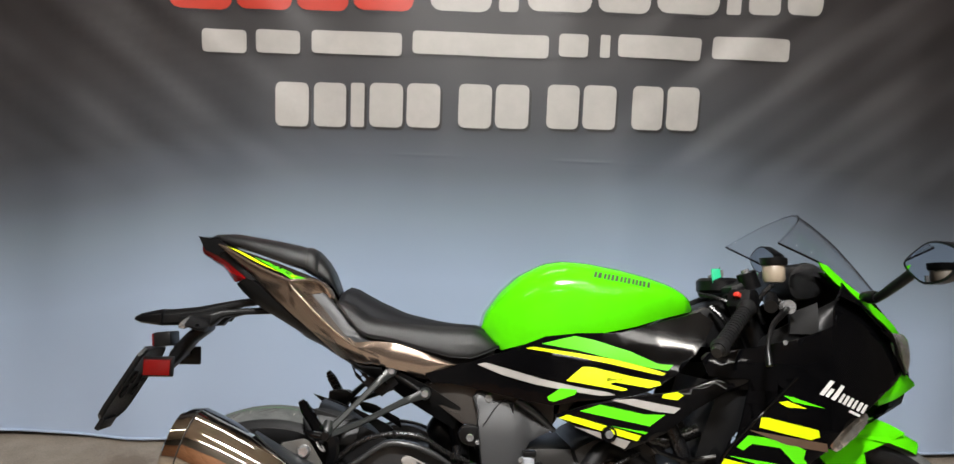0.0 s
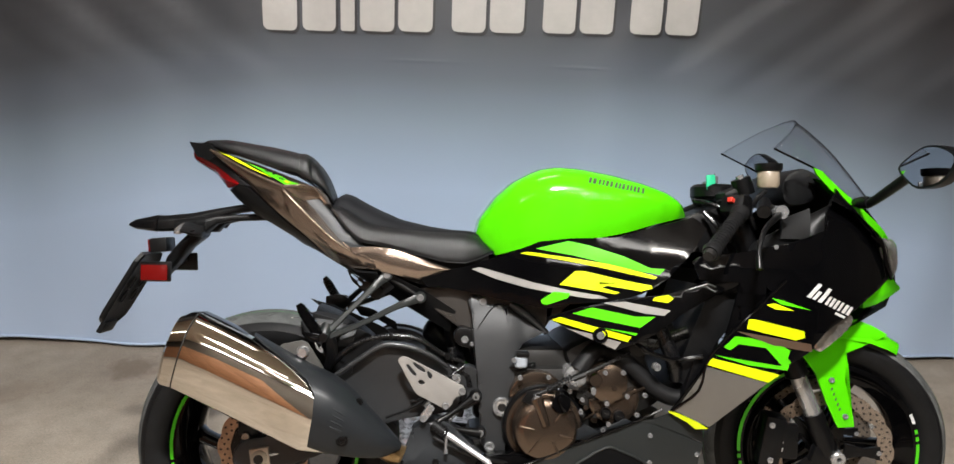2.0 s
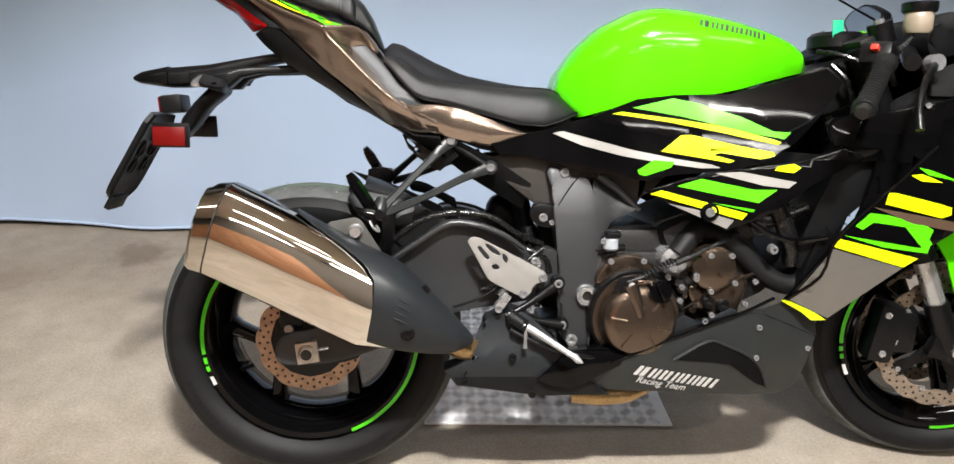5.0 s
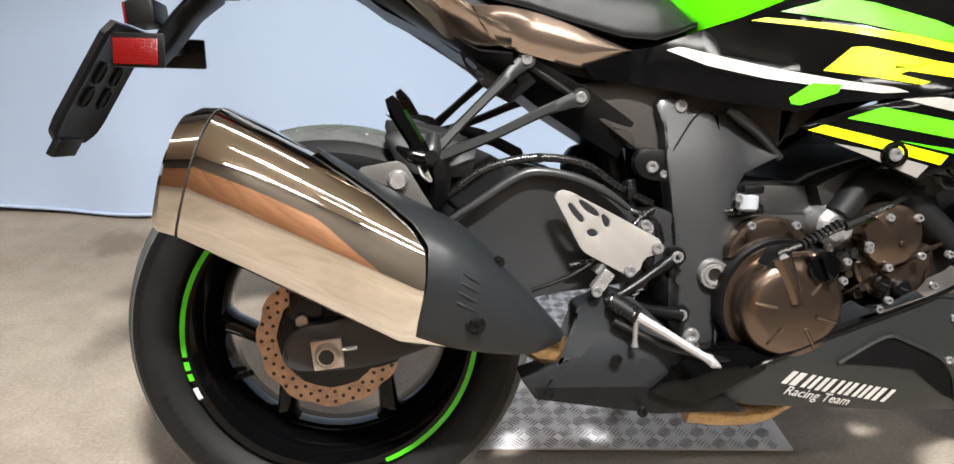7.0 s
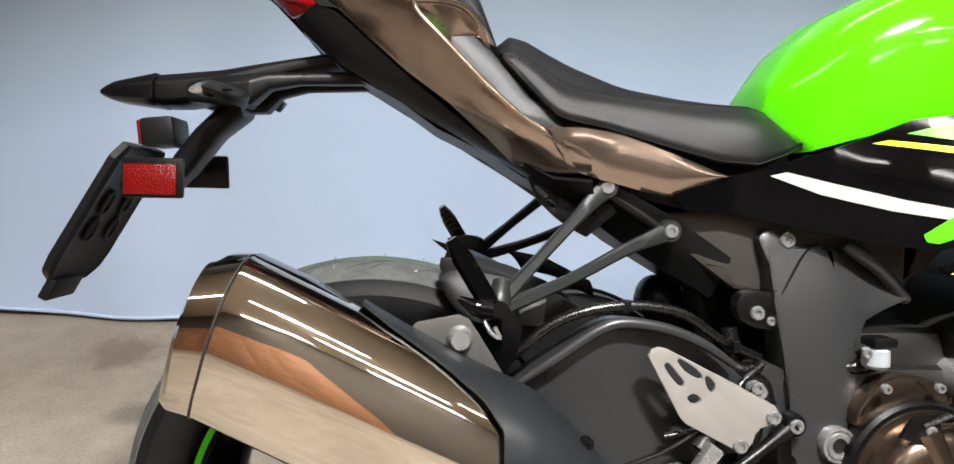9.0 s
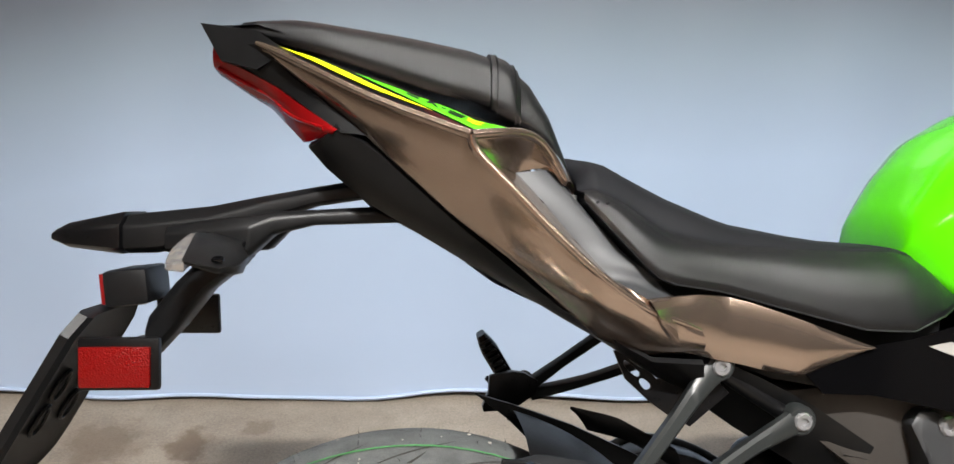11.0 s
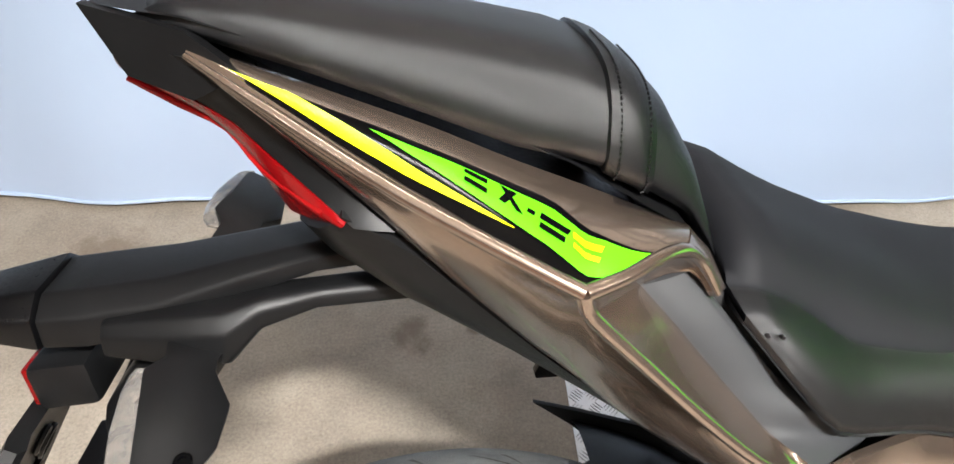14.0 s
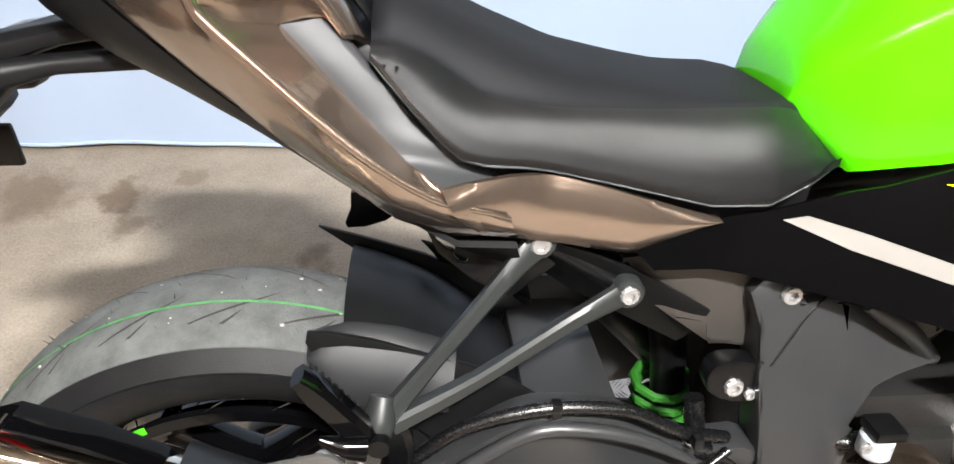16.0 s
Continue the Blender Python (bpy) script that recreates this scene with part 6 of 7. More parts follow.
for ob, side in zip(REFLB, (REST, LEFT_TAIL)):
    bm = block((-.263, -.0915, .727), (.060, .005, .036), .0012)
    bm.transform(side)
    part("reflector", bm, RED_L, ob, "red prismatic side reflector")


def indicator():
    """A slim lamp on a short flat stalk: six-sided from above, sloping down outwards."""
    top = [(-.198, -.030, .846), (-.150, -.030, .842), (-.158, -.070, .838), (-.157, -.080, .838), (-.146, -.098, .827), (-.147, -.128, .822), (-.156, -.154, .821), (-.184, -.166, .828), (-.196, -.088, .848), (-.188, -.074, .846)]
    bm = bmesh.new()
    a = [bm.verts.new(p) for p in top]
    b = [bm.verts.new((x - .002 + (.004 if x < -.18 else -.004), y * .97, z - lerp(-y, (.03, .09, .16), (.022, .018, .004)))) for x, y, z in top]
    k = len(top)
    for ring in ((0, 1, 2, 9), (9, 2, 3, 7, 8), (3, 4, 5, 6, 7)):
        bm.faces.new([a[q] for q in ring])
        bm.faces.new([b[q] for q in ring[::-1]])
    for q in range(k):
        bm.faces.new((a[q], a[(q + 1) % k], b[(q + 1) % k], b[q]))
    bmesh.ops.recalc_face_normals(bm, faces=bm.faces)
    bmesh.ops.triangulate(bm, faces=[f for f in bm.faces if len(f.verts) > 4])
    rim = [e for e in bm.edges if e.calc_face_angle(0) > radians(35)]
    bmesh.ops.bevel(bm, geom=rim, offset=.003, segments=2, affect="EDGES", profile=.6)
    return bm


def indicator_lens():
    """The clear strip along the lamp's rear edge, with its rounded back."""
    rows = []
    for y, x0, z0 in ((-.086, -.1945, .847), (-.10, -.194, .844), (-.125, -.1905, .838), (-.150, -.187, .831), (-.168, -.1835, .826)):
        d = .011 + .004 * math.sin((y + .086) / -.082 * math.pi)
        h = lerp(-y, (.086, .125, .168), (1, .8, .3))
        rows.append([(x0 + .003, y, z0 - .001), (x0 - d * .5, y, z0 - .001), (x0 - d * .9, y, z0 - .001 - .004 * h), (x0 - d, y, z0 - .001 - .010 * h), (x0 - d * .8, y, z0 - .001 - .016 * h), (x0 + .003, y, z0 - .001 - .020 * h)])
    return grid_mesh(rows, True, True)


IND = both("rear_indicator", indicator, PLASTIC, BIKE, "slim dark rear indicator with clear lens", mirror=LEFT_TAIL)
for ob, side in zip(IND, (REST, LEFT_TAIL)):
    bm = indicator_lens()
    bm.transform(side)
    part("lens", bm, CLEAR_L, ob, "clear ribbed lens")
    bm = indicator_lens()
    bmesh.ops.scale(bm, vec=(.96, .93, .90), verts=bm.verts, space=Matrix.Translation((.190, .127, -.828)))
    bm.transform(side)
    part("lamp_reflector", bm, LAMP_GREY, ob)
# the left lamp's rubber stalk is bent upwards a little
for ob in [IND[1]] + list(IND[1].children):
    for v in ob.data.vertices:
        v.co.z += lerp(v.co.y, (.03, .08, .12, .19), (.0, .003, .008, .012))
SCR1 = bolt(-.161, -.143, .8265, .0052, IND[0], BLACK, "lens_screw", h=.3)
SCR1.matrix_basis = Matrix.Translation((-.161, -.143, .8275)) @ pose(0, 0, 0, -72, 0, 0)

# ---- frame covers with their graphics ----
COV = both("frame_cover", lambda: sheet([(.363, .723), (.43, .747), (.470, .754), (.532, .776), (.558, .783), (.593, .798), (.643, .819), (.713, .828), (.815, .832), (.940, .868), (1.0, .884), (1.03, .86), (1.0, .815), (.965, .775), (.933, .742), (.902, .722), (.872, .704), (.822, .688), (.713, .676), (.654, .663), (.594, .672), (.533, .682), (.492, .691), (.43, .702), (.38, .705)], cover_y, .0025, .025, 0, 0), BLACK, BIKE, "gloss black frame cover with green and yellow graphics")
LOWP = both("middle_panel", lambda: sheet([(.655, .643), (.733, .671), (.822, .690), (.932, .706), (1.02, .735), (1.06, .72), (.96, .662), (.90, .615), (.858, .592), (.811, .572), (.736, .607)], lambda x, z: cover_y(x, z) - .006, .006, .025, 0, .002), BLACK, BIKE, "gloss black middle panel with green and yellow graphics")
on_cover, on_mid = (lambda x, z: cover_y(x, z) - .0014), (lambda x, z: cover_y(x, z) - .0072)
for nm, par, f, mt, pts, lab in (
        ("graphic", COV[0], on_cover, SILVER_D, [(.485, .749), (.504, .754), (.556, .741), (.630, .722), (.716, .706), (.777, .698), (.795, .692), (.759, .690), (.687, .698), (.615, .709), (.542, .727)], "silver stripe"),
        ("graphic", COV[0], on_cover, GREEN_D, [(.633, .802), (.708, .822), (.753, .813), (.833, .789), (.892, .763), (.925, .762), (.912, .749), (.86, .757), (.80, .770), (.72, .788)], "green flash"),
        ("graphic", COV[0], on_cover, YELLOW, [(.597, .790), (.615, .794), (.71, .783), (.804, .770), (.893, .748), (.907, .743), (.900, .738), (.842, .749), (.789, .760), (.70, .776)], "yellow line"),
        ("graphic", COV[0], on_cover, YELLOW, [(.686, .720), (.722, .752), (.740, .753), (.832, .734), (.892, .724), (.895, .717), (.868, .710), (.803, .719), (.738, .729), (.739, .7255), (.781, .716), (.821, .706), (.810, .702), (.751, .711)], "yellow hooked flash"),
        ("graphic", COV[0], on_cover, GREEN_D, [(.647, .674), (.644, .682), (.673, .703), (.710, .701), (.701, .694), (.705, .690), (.659, .672)], "green flash"),
        ("graphic", LOWP[0], on_mid, GREEN_D, [(.714, .655), (.757, .671), (.853, .653), (.898, .654), (.864, .628)], "green flash"),
        ("graphic", LOWP[0], on_mid, YELLOW, [(.667, .638), (.687, .646), (.846, .607), (.838, .594)], "yellow flash"),
        ("graphic", LOWP[0], on_mid, GREEN_D, [(.779, .626), (.860, .615), (.854, .610)], "thin green line"),
        ("graphic", LOWP[0], on_mid, SILVER_D, [(.700, .621), (.750, .612), (.823, .593), (.811, .576)], "silver wedge"),
        ("graphic", LOWP[0], on_mid, SILVER_D, [(.782, .682), (.832, .686), (.933, .669), (.918, .657), (.873, .661)], "silver flash"),
        ("graphic", LOWP[0], on_mid, YELLOW, [(.897, .698), (.928, .704), (.940, .696), (.927, .686), (.892, .690)], "yellow flash")):
    part(nm, sheet(pts, (lambda x, z, f=f: f(x, z) - (.0009 if "hooked" in lab or lab == "green flash" else 0)), .0006, .03), mt, par, lab)
part("bolt_cup", lathe([(0, -.003), (.012, -.003), (.0165, -.007), (.018, -.004), (.018, .004)], .776, .607, cover_y(.776, .607) - .006, 28), BLACK, LOWP[0])
bolt(.776, cover_y(.776, .607) - .010, .607, .0095, LOWP[0])

# ---- front fairing ----
FAIR = both("side_fairing", lambda: sheet([(.947, .428), (1.039, .384), (1.060, .424), (1.10, .465), (1.151, .510), (1.261, .575), (1.300, .62), (1.353, .651), (1.451, .696), (1.552, .740), (1.558, .79), (1.545, .84), (1.522, .871), (1.47, .915), (1.414, .940), (1.357, .948), (1.325, .90), (1.312, .860), (1.25, .838), (1.213, .828), (1.113, .807), (1.0, .792), (.985, .78), (1.00, .74), (1.09, .735), (1.195, .742), (1.12, .668), (1.055, .601), (1.021, .550), (1.008, .484), (.985, .455)], fair_y, .006, .03, 0, .002), BLACK, BIKE, "gloss black side fairing with green and yellow graphics")
both("fairing_inner", lambda: sheet([(.965, .50), (1.0, .62), (1.03, .70), (1.08, .745), (1.20, .745), (1.06, .60), (1.03, .545), (1.015, .48)], lambda x, z: fair_y(x, z) + .035, .005, .03), PLASTIC, BIKE, "dark inner fairing behind the vent")
both("vent_blade", lambda: ribbon([(x, fair_y(x, z) + .002, z) for x, z in ((.935, .700), (1.01, .737), (1.09, .742), (1.195, .745))], [(x, fair_y(x, z) + .018, z) for x, z in ((.95, .665), (1.02, .700), (1.09, .712), (1.16, .720))], 12, 3, .004, .004), BLACK, BIKE)
both("vent_strut", lambda: ribbon([(x, -.215, z) for x, z in ((.858, .597), (.90, .572), (.95, .556), (1.02, .566))], [(x, -.212, z) for x, z in ((.862, .585), (.90, .560), (.95, .545), (1.02, .556))], 10, 2, .003, .006), BLACK, BIKE)
both("vent_edge", lambda: tube([(x, fair_y(x, z) - .001, z) for x, z in ((1.196, .743), (1.12, .668), (1.055, .601), (1.021, .550), (1.008, .484), (.953, .432))], .0035, 8, 3), BLACK, BIKE)
for mt, pts, lab in ((GREEN_D, [(1.163, .702), (1.185, .698), (1.262, .674), (1.184, .688)], "green sliver"), (YELLOW, [(1.150, .687), (1.171, .690), (1.215, .674), (1.171, .676)], "yellow sliver"),
                     (YELLOW, [(1.107, .631), (1.111, .653), (1.125, .653), (1.220, .632), (1.244, .626), (1.247, .611), (1.224, .605)], "yellow flash"),
                     (BROWN_D, [(1.085, .625), (1.224, .603), (1.265, .596), (1.269, .577), (1.167, .594)], "dark bronze band"),
                     (GREEN_D, [(1.057, .587), (1.082, .613), (1.117, .610), (1.195, .590), (1.212, .582), (1.190, .580), (1.216, .554), (1.200, .540), (1.154, .587), (1.091, .595), (1.072, .580)], "green angular flash"),
                     (GREEN_D, [(1.039, .568), (1.188, .546), (1.212, .549), (1.208, .535), (1.118, .546)], "green line"),
                     (YELLOW, [(1.018, .546), (1.033, .561), (1.191, .525), (1.165, .506)], "yellow flash"),
                     (GREY_D, [(1.022, .541), (1.163, .505), (1.069, .420), (1.042, .394), (.960, .432), (1.008, .455)], "metallic grey panel"),
                     (YELLOW, [(.943, .430), (.954, .432), (1.014, .406), (1.041, .390), (1.011, .388), (1.001, .398)], "yellow line")):
    part("graphic", sheet(pts, lambda x, z: fair_y(x, z) - .0012, .0006, .03), mt, FAIR[0], lab)
bars([(.0, .011), (.030, .011)], 1.248, .706, -.37, .040, .45, fair_y, WHITE_D, FAIR[0])
bars([(.013, .009), (.047, .008), (.060, .009), (.074, .009), (.089, .008), (.104, .010), (.119, .009)], 1.250, .706, -.37, .023, .45, fair_y, WHITE_D, FAIR[0])
bars([(.080, .034)], 1.250, .694, -.37, .006, .45, fair_y, WHITE_D, FAIR[0])
bolt(1.177, fair_y(1.177, .815) - .004, .818, .0058, FAIR[0])
# upper cowl: green edge, nose, lamp
TOPG = [(1.294, 1.010), (1.321, 1.002), (1.389, .952), (1.452, .912), (1.530, .864), (1.566, .835), (1.530, .838), (1.499, .856), (1.406, .914), (1.344, .960), (1.304, .992)]
COWL = both("upper_cowl", lambda: sheet(TOPG, lambda x, z: fair_y(x, z) - .006, .006, .03, 0, .002), GREEN, BIKE, "gloss lime green upper cowl edge")
both("cowl_side", lambda: ribbon([(1.355, -.176, .962), (1.405, -.168, .918), (1.465, -.148, .868), (1.518, -.113, .826)], [(1.33, -.205, .93), (1.40, -.196, .90), (1.46, -.165, .86), (1.515, -.118, .82)], 10, 3, .004, .006), BLACK, BIKE)
part("nose_liner", grid_mesh([[(x - .012, y * w * .97, z - .02 * abs(y) ** 2 - .010) for y in np.linspace(-1, 1, 11)] for x, z, w in ((1.34, 1.000, .155), (1.42, .945, .140), (1.504, .890, .118), (1.567, .842, .088), (1.597, .80, .06))], closed=False), PLASTIC, BIKE)
part("nose", grid_mesh([[(x, y * w, z - .02 * abs(y) ** 2) for y in np.linspace(-1, 1, 11)] for x, z, w in ((1.34, 1.000, .155), (1.42, .945, .140), (1.504, .890, .118), (1.567, .842, .088), (1.597, .80, .06))], closed=False), GREEN, BIKE, "lime green nose cowl")
HL = both("headlamp", lambda: ribbon([(1.504, -.128, .845), (1.547, -.112, .842), (1.574, -.09, .826), (1.592, -.07, .796)], [(1.516, -.125, .80), (1.539, -.118, .775), (1.557, -.105, .75), (1.574, -.075, .738)], 10, 4, .008, .02), CLEAR_L, BIKE, "headlamp with clear lens")
both("headlamp_bezel", lambda: ribbon([(1.478, -.14, .855), (1.516, -.125, .84), (1.532, -.120, .80), (1.557, -.10, .745)], [(1.453, -.165, .85), (1.504, -.14, .82), (1.516, -.13, .78), (1.547, -.11, .738)], 10, 3, .002, .006), BLACK, BIKE)
both("nose_winglet", lambda: ribbon([(1.459, -.125, .692), (1.536, -.10, .735), (1.574, -.075, .742), (1.597, -.06, .728)], [(1.468, -.120, .668), (1.516, -.105, .678), (1.567, -.085, .698), (1.607, -.06, .712)], 8, 3, .005, .02), GREEN, BIKE, "lime green nose winglet")
part("nose_under", grid_mesh([[(x, y * w, z) for y in np.linspace(-1, 1, 9)] for x, z, w in ((1.597, .79, .05), (1.597, .73, .055), (1.552, .67, .085), (1.453, .63, .12), (1.36, .60, .15))], closed=False), BLACK, BIKE)
part("front_indicator", sheet([(1.297, .585), (1.303, .613), (1.324, .637), (1.353, .654), (1.385, .661), (1.394, .647), (1.378, .624), (1.342, .597), (1.310, .571)], lambda x, z: -.196 - .012 * math.sin(min(1, max(0, (x - 1.29) / .10)) * math.pi) + .003 * noise.noise((x * 90, z * 90, 0)), .05, .010, 2, .003), FOIL, BIKE, "front indicator wrapped in crinkled clear film")
# ---- screen ----
def screen_pt(u, v):
    """u from the right edge to the left, v from the front foot to the raised lip."""
    a = (u - .5) * 2
    mid = Vector((lerp(v, (0, .3, .6, .85, 1), (1.530, 1.462, 1.398, 1.345, 1.318)), 0, lerp(v, (0, .3, .6, .85, 1), (.930, 1.012, 1.082, 1.128, 1.146))))
    edge = Vector((lerp(v, (0, .5, 1), (1.405, 1.315, 1.212)), lerp(v, (0, .5, 1), (.140, .155, .152)), lerp(v, (0, .5, 1), (.948, 1.010, 1.056))))
    k = abs(a) ** 2.3
    return Vector((mid.x + (edge.x - mid.x) * k, math.copysign(edge.y * (1.35 * abs(a) - .35 * abs(a) ** 3), a), mid.z + (edge.z - mid.z) * k + (.020 * k if a > 0 else 0)))


def screen_mesh():
    rows = [[screen_pt(u, v) for u in np.linspace(0, 1, 25)] for v in np.linspace(0, 1, 13)]
    bm = grid_mesh(rows, closed=False)
    r = bmesh.ops.extrude_face_region(bm, geom=bm.faces[:], use_keep_orig=True)
    bmesh.ops.translate(bm, vec=(-.002, 0, -.002), verts=[v for v in r["geom"] if isinstance(v, bmesh.types.BMVert)])
    return bm


SCR = part("windscreen", screen_mesh(), SCREEN, BIKE, "clear acrylic double-bubble windscreen")
SCR.visible_shadow = False
part("screen_lip", tube([screen_pt(u, 1.0) for u in np.linspace(0, 1, 21)], .0022, 6, 0), SCREEN, SCR)
for u in (0, 1):
    part("screen_edge", tube([screen_pt(u, v) for v in np.linspace(0, 1, 9)], .0026, 6, 0), BLACK, SCR)
# ---- mirrors ----
MIRROR_RIM = [(-.318, .994), (-.325, 1.009), (-.379, 1.034), (-.409, 1.039), (-.446, 1.033), (-.486, 1.014), (-.485, .988), (-.446, .957), (-.380, .950), (-.338, .974)]


def mirror_face(x0, x1, grow, s):
    """A plate across the bike, the mirror's outline grown about its middle."""
    cy, cz = sum(p[0] for p in MIRROR_RIM) / len(MIRROR_RIM), sum(p[1] for p in MIRROR_RIM) / len(MIRROR_RIM)
    ring = smooth([(cy + (y - cy) * grow, cz + (z - cz) * grow, 0) for y, z in MIRROR_RIM], 3, True)
    rows = [[(x0, -s * p.x, p.y) for p in ring], [(x0 + (x1 - x0) * .5, -s * p.x, p.y) for p in ring], [(x1, -s * (cy + (p.x - cy) * .72), cz + (p.y - cz) * .72) for p in ring]]
    return grid_mesh(rows, True, True)


for s in (-1, 1):
    lift = Matrix.Translation((.03, 0, .072)) if s > 0 else REST
    ob = part("mirror", mirror_face(1.412, 1.455, 1.0, s), BLACK_M, BIKE, "black wing mirror on a folding stalk")
    ob.matrix_basis = lift
    part("mirror_glass", mirror_face(1.4105, 1.413, .90, s), MIRROR, ob, "reflecting mirror glass")
    part("stalk", tube([(1.415, s * .165, .930), (1.412, s * .215, .925), (1.420, s * .27, .950), (1.430, s * .335, .985)], [.012, .010, .012, .013], 10, 4), BLACK_M, ob)
    part("stalk_base", lathe([(0, -.016), (.013, -.016), (.015, -.008), (.015, .016), (0, .016)], 1.412, .928, s * .205, 20), BLACK_M, ob)
# ---- cockpit ----
part("dashboard", sheet([(1.261, .962), (1.276, 1.000), (1.318, 1.016), (1.355, 1.000), (1.364, .968), (1.341, .930), (1.279, .922)], -.10, .20, .04, 3, .014), PLASTIC, BIKE, "black instrument cluster")
both("inner_panel", lambda: ribbon([(1.18, -.15, .835), (1.24, -.16, .868), (1.31, -.172, .905), (1.345, -.182, .925)], [(1.13, -.205, .808), (1.21, -.215, .822), (1.29, -.205, .815), (1.325, -.200, .88)], 12, 5, -.012, .005), PLASTIC, BIKE, "black inner cockpit panel")
both("panel_pad", lambda: ribbon([(1.225, -.170, .885), (1.29, -.178, .912)], [(1.205, -.205, .838), (1.275, -.205, .838)], 6, 4, .004, .006), PLASTIC, BIKE)
TC = part("top_clamp", join(lathe([(0, -.02), (.05, -.02), (.058, -.012), (.058, .012), (.05, .02), (0, .02)], 0, 0, 0, 36)), BLACK_M, BIKE, "black top fork clamp with ignition lock")
TC.matrix_basis = pose(1.125, 0, .955, 90, 0, 0) @ pose(0, 0, 0, 0, 24, 0)
part("clamp_bridge", block((1.145, 0, .950), (.075, .23, .028), .010, (0, -23, 0)), BLACK_M, BIKE)
for s in (-1, 1):
    part("fork_cap", tube([(1.165, s * .105, .945), (1.150, s * .105, .985)], .024, 18, 0), BLACK_M, BIKE)
    part("fork_adjuster", tube([(1.150, s * .105, .985), (1.147, s * .105, .992)], .010, 12, 0), CHROME, BIKE)
KEY = part("ignition_key", block((1.125, -.01, .988), (.018, .006, .020), .003), CHROME, BIKE)
part("key_tag", block((1.100, -.045, .978), (.024, .004, .040), .003, (0, -4, 0)), RUBBER_T, KEY, "green rubber key tag")
part("key_ring", tube([(1.112, -.035, .997), (1.118, -.025, 1.003), (1.123, -.015, .998)], .0012, 6, 3), CHROME, KEY)
GRIP0, GRIP1 = Vector((1.108, -.20, .897)), Vector((.972, -.355, .803))
H = part("handlebar_grip", tube([GRIP0.lerp(GRIP1, t) for t in (0, .06, .1, .5, .9, .95, 1)], [.022, .022, .0165, .0165, .0175, .021, .017], 16, 0), RUBBER, BIKE, "black ribbed right handlebar grip")
for k in range(14):
    part("grip_ring", tube([GRIP0.lerp(GRIP1, .14 + .055 * k), GRIP0.lerp(GRIP1, .155 + .055 * k)], .0178, 14, 0), RUBBER, H)
part("bar_end", tube([GRIP1, GRIP1.lerp(GRIP0, -.06)], [.014, .011], 14, 0), CAST, H)
part("clip_on", tube([Vector((1.16, -.115, .93)), GRIP0], .016, 12, 0), BLACK_M, BIKE)
SW = part("switch_housing", block((1.110, -.175, .910), (.06, .06, .048), .014, (0, 20, 40)), BLACK_M, BIKE)
part("kill_switch", block((1.088, -.195, .925), (.018, .014, .012), .003, (0, 20, 40)), RED_P, SW, "red kill switch")
LV = part("brake_lever_front", tube([(1.205, -.20, .897), (1.168, -.25, .884), (1.118, -.30, .856), (1.092, -.328, .812), (1.086, -.345, .772)], [.009, .0075, .006, .0055, .0075], 10, 4), BLACK_M, BIKE, "black front brake lever")
part("lever_adjuster", lathe([(0, -.01), (.016, -.01), (.016, .01), (0, .01)], 1.200, .900, -.21, 18), ALLOY, LV)
part("front_master_cylinder", tube([(1.17, -.19, .90), (1.20, -.13, .925)], .016, 12, 0), BLACK_M, BIKE)
RV = part("fluid_reservoir", lathe([(0, -.022), (.022, -.022), (.026, -.015), (.026, .016), (.022, .022), (0, .022)], 0, 0, 0, 28), AMBER, BIKE, "cream brake fluid reservoir with black cap")
RV.matrix_basis = pose(1.197, -.155, .982, 90, 0, 0)
C2 = part("reservoir_lid", lathe([(0, -.010), (.029, -.010), (.032, -.005), (.032, .008), (0, .008)], 0, 0, 0, 32), BLACK_M, RV)
C2.matrix_basis = pose(0, .028, 0)
for pts, r in (([(1.19, -.16, .955), (1.17, -.15, .93), (1.16, -.14, .90), (1.18, -.13, .86)], .006), ([(1.20, -.12, .93), (1.24, -.13, .90), (1.25, -.12, .84), (1.22, -.10, .76)], .0055),
               ([(1.10, -.19, .90), (1.13, -.14, .87), (1.17, -.10, .84), (1.20, -.08, .80)], .007), ([(1.06, -.10, .90), (1.09, -.12, .86), (1.12, -.10, .80)], .006), ([(1.05, -.06, .93), (1.08, -.10, .92), (1.12, -.12, .90), (1.16, -.10, .87)], .005)):
    part("cockpit_cable", tube(pts, r, 8, 5), HOSE, BIKE)
part("steering_stem_cover", block((1.10, 0, .86), (.12, .16, .10), .02, (0, -20, 0)), PLASTIC, BIKE)
# left bar and grip
part("left_grip", tube([(1.16, .115, .93), (1.108, .20, .897), (.972, .355, .803)], .017, 12, 0), RUBBER, BIKE)

# ---- fork, fender, calipers (turned with the front wheel) ----
def turned(bm):
    bm.transform(STEER)
    return bm


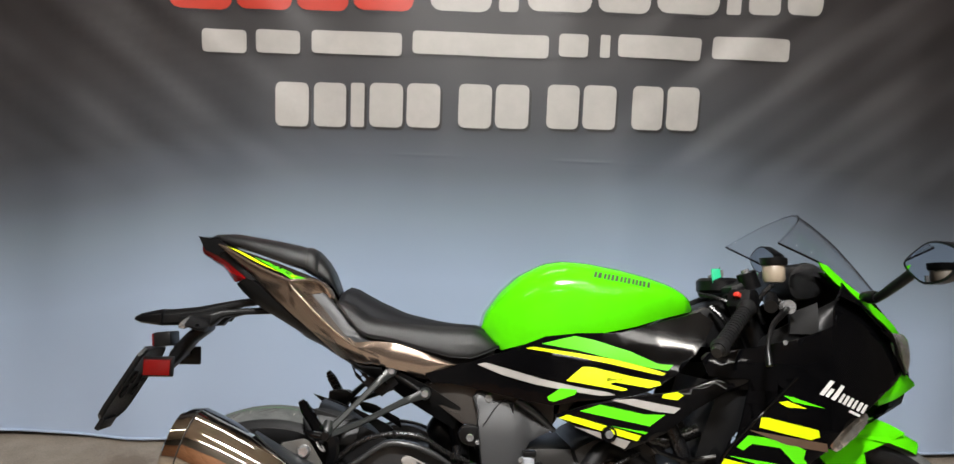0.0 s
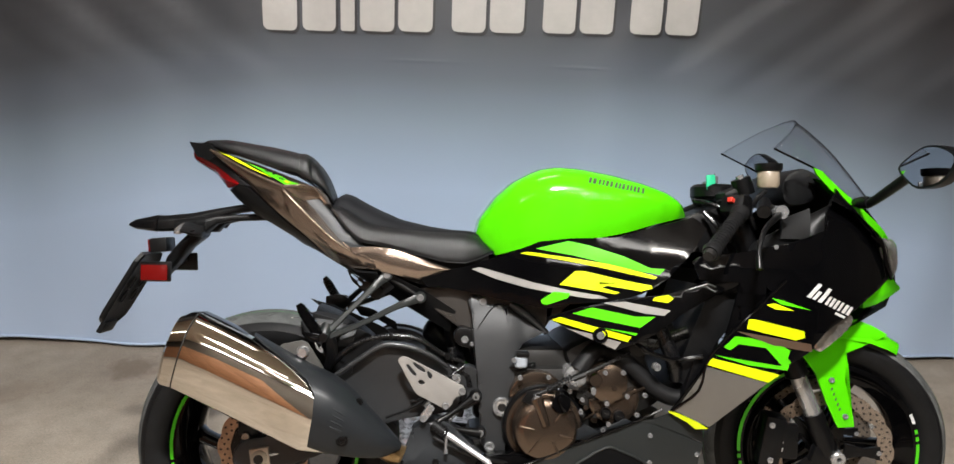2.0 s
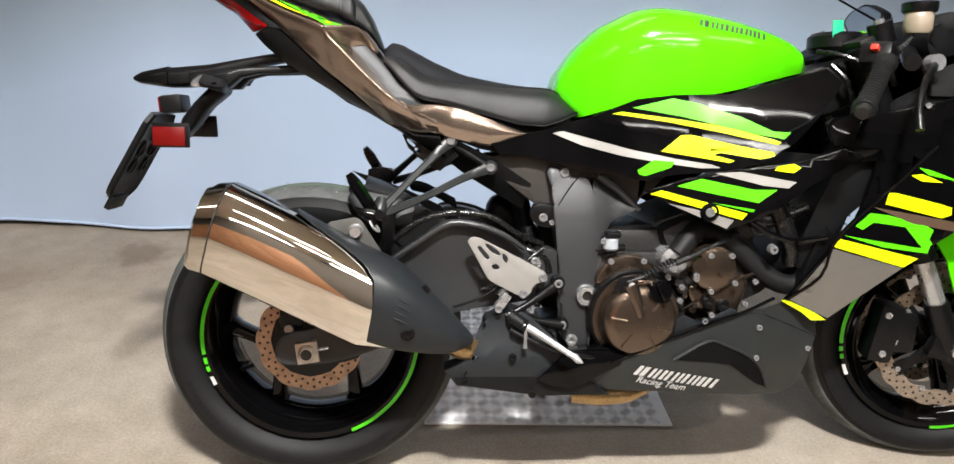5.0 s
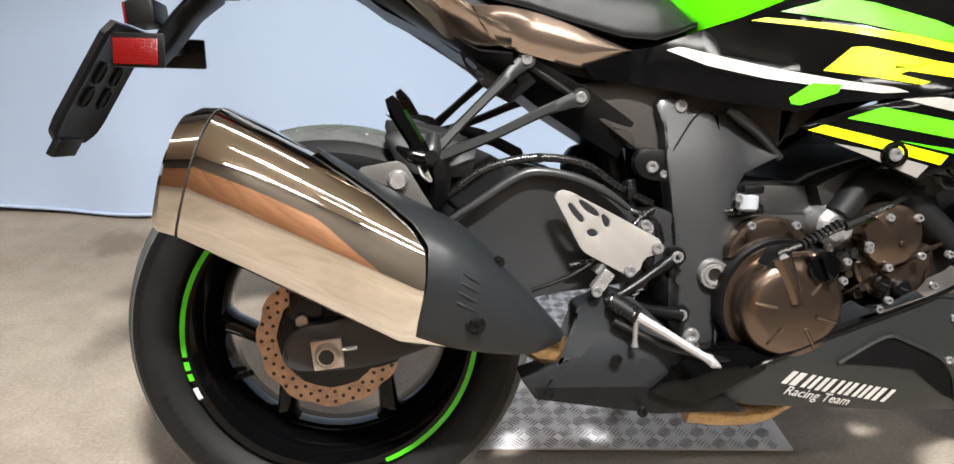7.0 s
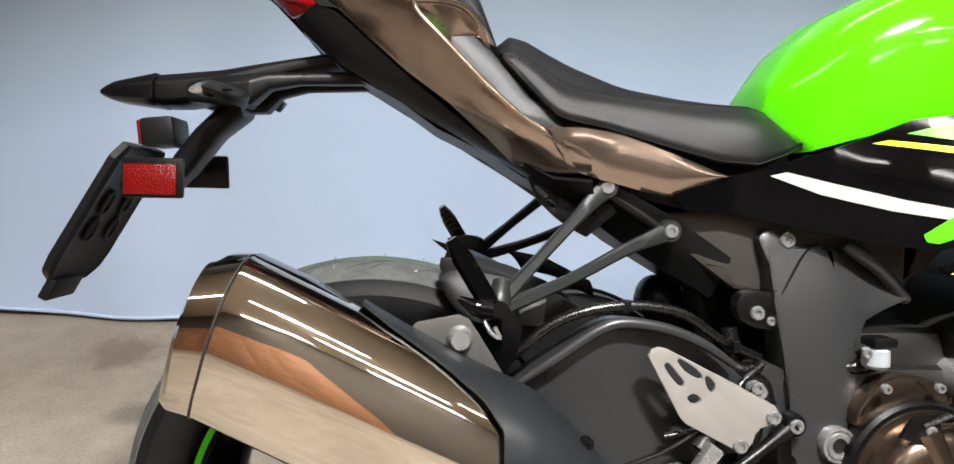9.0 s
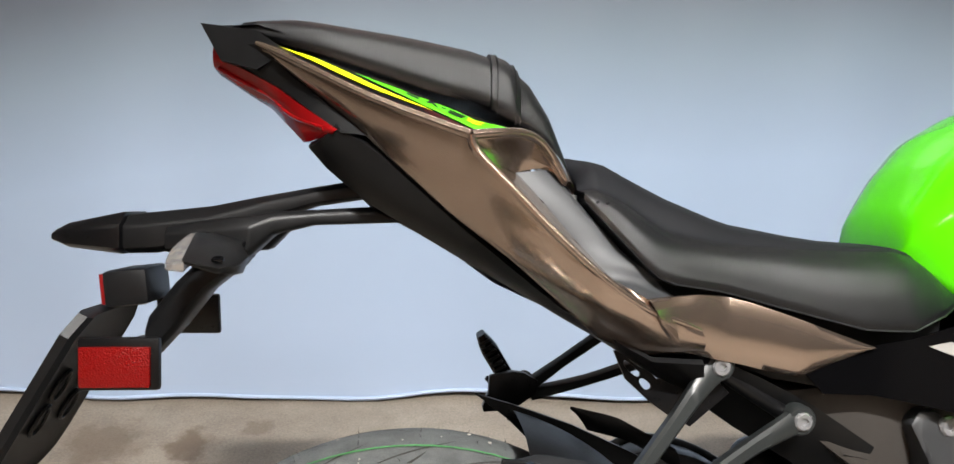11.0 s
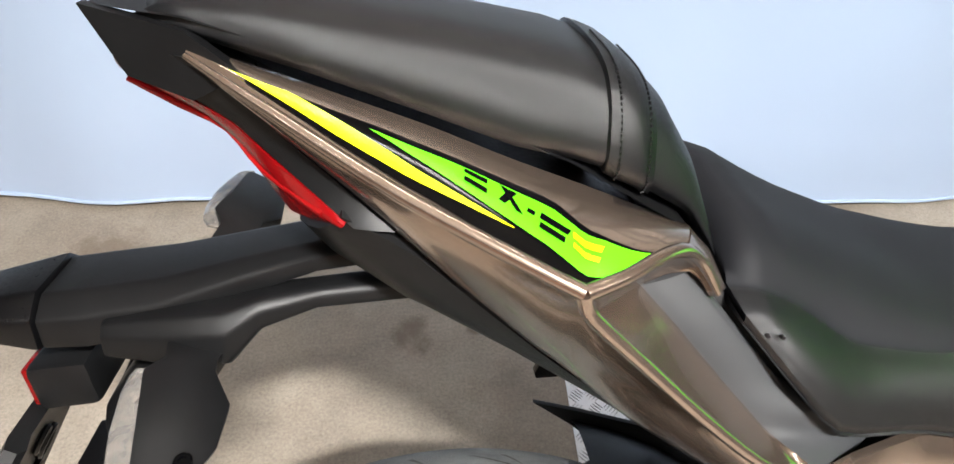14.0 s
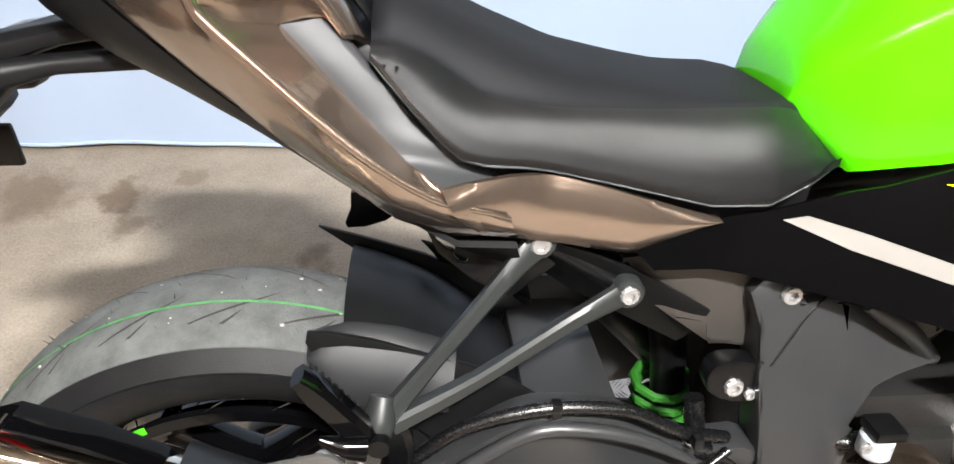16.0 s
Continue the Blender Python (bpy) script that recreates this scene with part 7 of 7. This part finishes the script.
AXD = Vector((-math.sin(radians(23.5)), 0, math.cos(radians(23.5))))
for s in (-1, 1):
    foot = Vector((FX - .012, FY + s * .100, FZ))
    leg = part("fork_leg", turned(tube([foot - AXD * .02, foot + AXD * .05, foot + AXD * .115], [.024, .026, .025], 16, 2)), BLACK_M, BIKE, "black fork leg")
    part("slider", turned(tube([foot + AXD * .10, foot + AXD * .22], .0205, 18, 0)), ALLOY, leg, "bright polished fork tube")
    part("upper_tube", turned(tube([foot + AXD * .22, foot + AXD * .225, foot + AXD * .70], [.030, .028, .028], 18, 0)), BLACK_M, leg)
    part("dust_seal", turned(lathe([(.02, 0), (.0295, 0), (.0295, .012), (.02, .012)], 0, 0, 0, 20, True)), RUBBER, leg).matrix_basis = Matrix.Translation(foot + AXD * .215) @ pose(0, 0, 0, 90 - 0, 0, 0)
    ax = part("axle_end", turned(lathe([(.006, -.012), (.014, -.012), (.018, -.008), (.018, .02), (.006, .02)], FX, FZ, FY + s * .122, 28, True)), ALLOY, leg)
    part("axle_clamp", turned(block((FX - .022, FY + s * .105, FZ - .004), (.075, .028, .046), .008, (0, 15, 0))), BLACK_M, leg)
    cal = part("front_caliper", turned(join(block((FX - .155, FY + s * .090, FZ + .028), (.055, .065, .135), .014, (0, 8, 0)), block((FX - .120, FY + s * .100, FZ + .03), (.06, .03, .09), .01))), BLACK_M, BIKE, "black radial brake caliper")
    for dz in (-.045, .045):
        bolt(FX - .160, FY + s * .124 if s > 0 else FY - .124, FZ + .03 + dz, .008, cal, move=STEER)
    for k in range(3):
        part("caliper_bar", turned(block((FX - .135, FY + s * .1165, FZ + .012 + k * .017), (.012, .001, .011), 0, (0, 15, 0))), SILVER_D, cal)


def fender_row(a, r, w):
    out = []
    for s in np.linspace(-1, 1, 13):
        rr = r - .030 * abs(s) ** 3
        out.append(STEER @ Vector((FX + rr * math.cos(radians(a)), FY + s * w, FZ + rr * math.sin(radians(a)))))
    return out


FEN = part("front_fender", grid_mesh([fender_row(a, .325, w) for a, w in ((58, .046), (64, .066), (74, .078), (88, .084), (102, .086), (116, .084), (128, .078))], closed=False), GREEN, BIKE, "gloss lime green front mudguard")
for s in (-1, 1):
    pts = [(1.310, .552), (1.350, .590), (1.420, .626), (1.466, .637), (1.505, .622), (1.544, .600), (1.470, .570), (1.427, .555), (1.405, .539), (1.430, .45), (1.450, .371), (1.406, .369), (1.376, .43), (1.348, .500)]
    bm = sheet(pts, lambda x, z: -.124 + .020 * max(0, (z - .54) / .08), .006, .03, 0, .002)
    bmesh.ops.scale(bm, vec=(1, -s, 1), verts=bm.verts)
    fs = part("fender_side", bm, GREEN, FEN)
    if s < 0:
        for x, z in ((1.382, .489), (1.420, .398)):
            bolt(x + .004, -.126, z, .0075, fs, h=.6)
        for k in range(5):
            part("print_bar", block((1.388 + k * .0055, -.1250, .466 - k * .0125), (.003, .0012, .008), 0, (0, 25, 0)), INK_S, fs)
# ---- side stand ----
part("side_stand", tube([(.52, .10, .26), (.53, .17, .16), (.55, .245, .065)], [.014, .011, .012], 10, 4), BLACK_M, BIKE, "black side stand propping the bike")
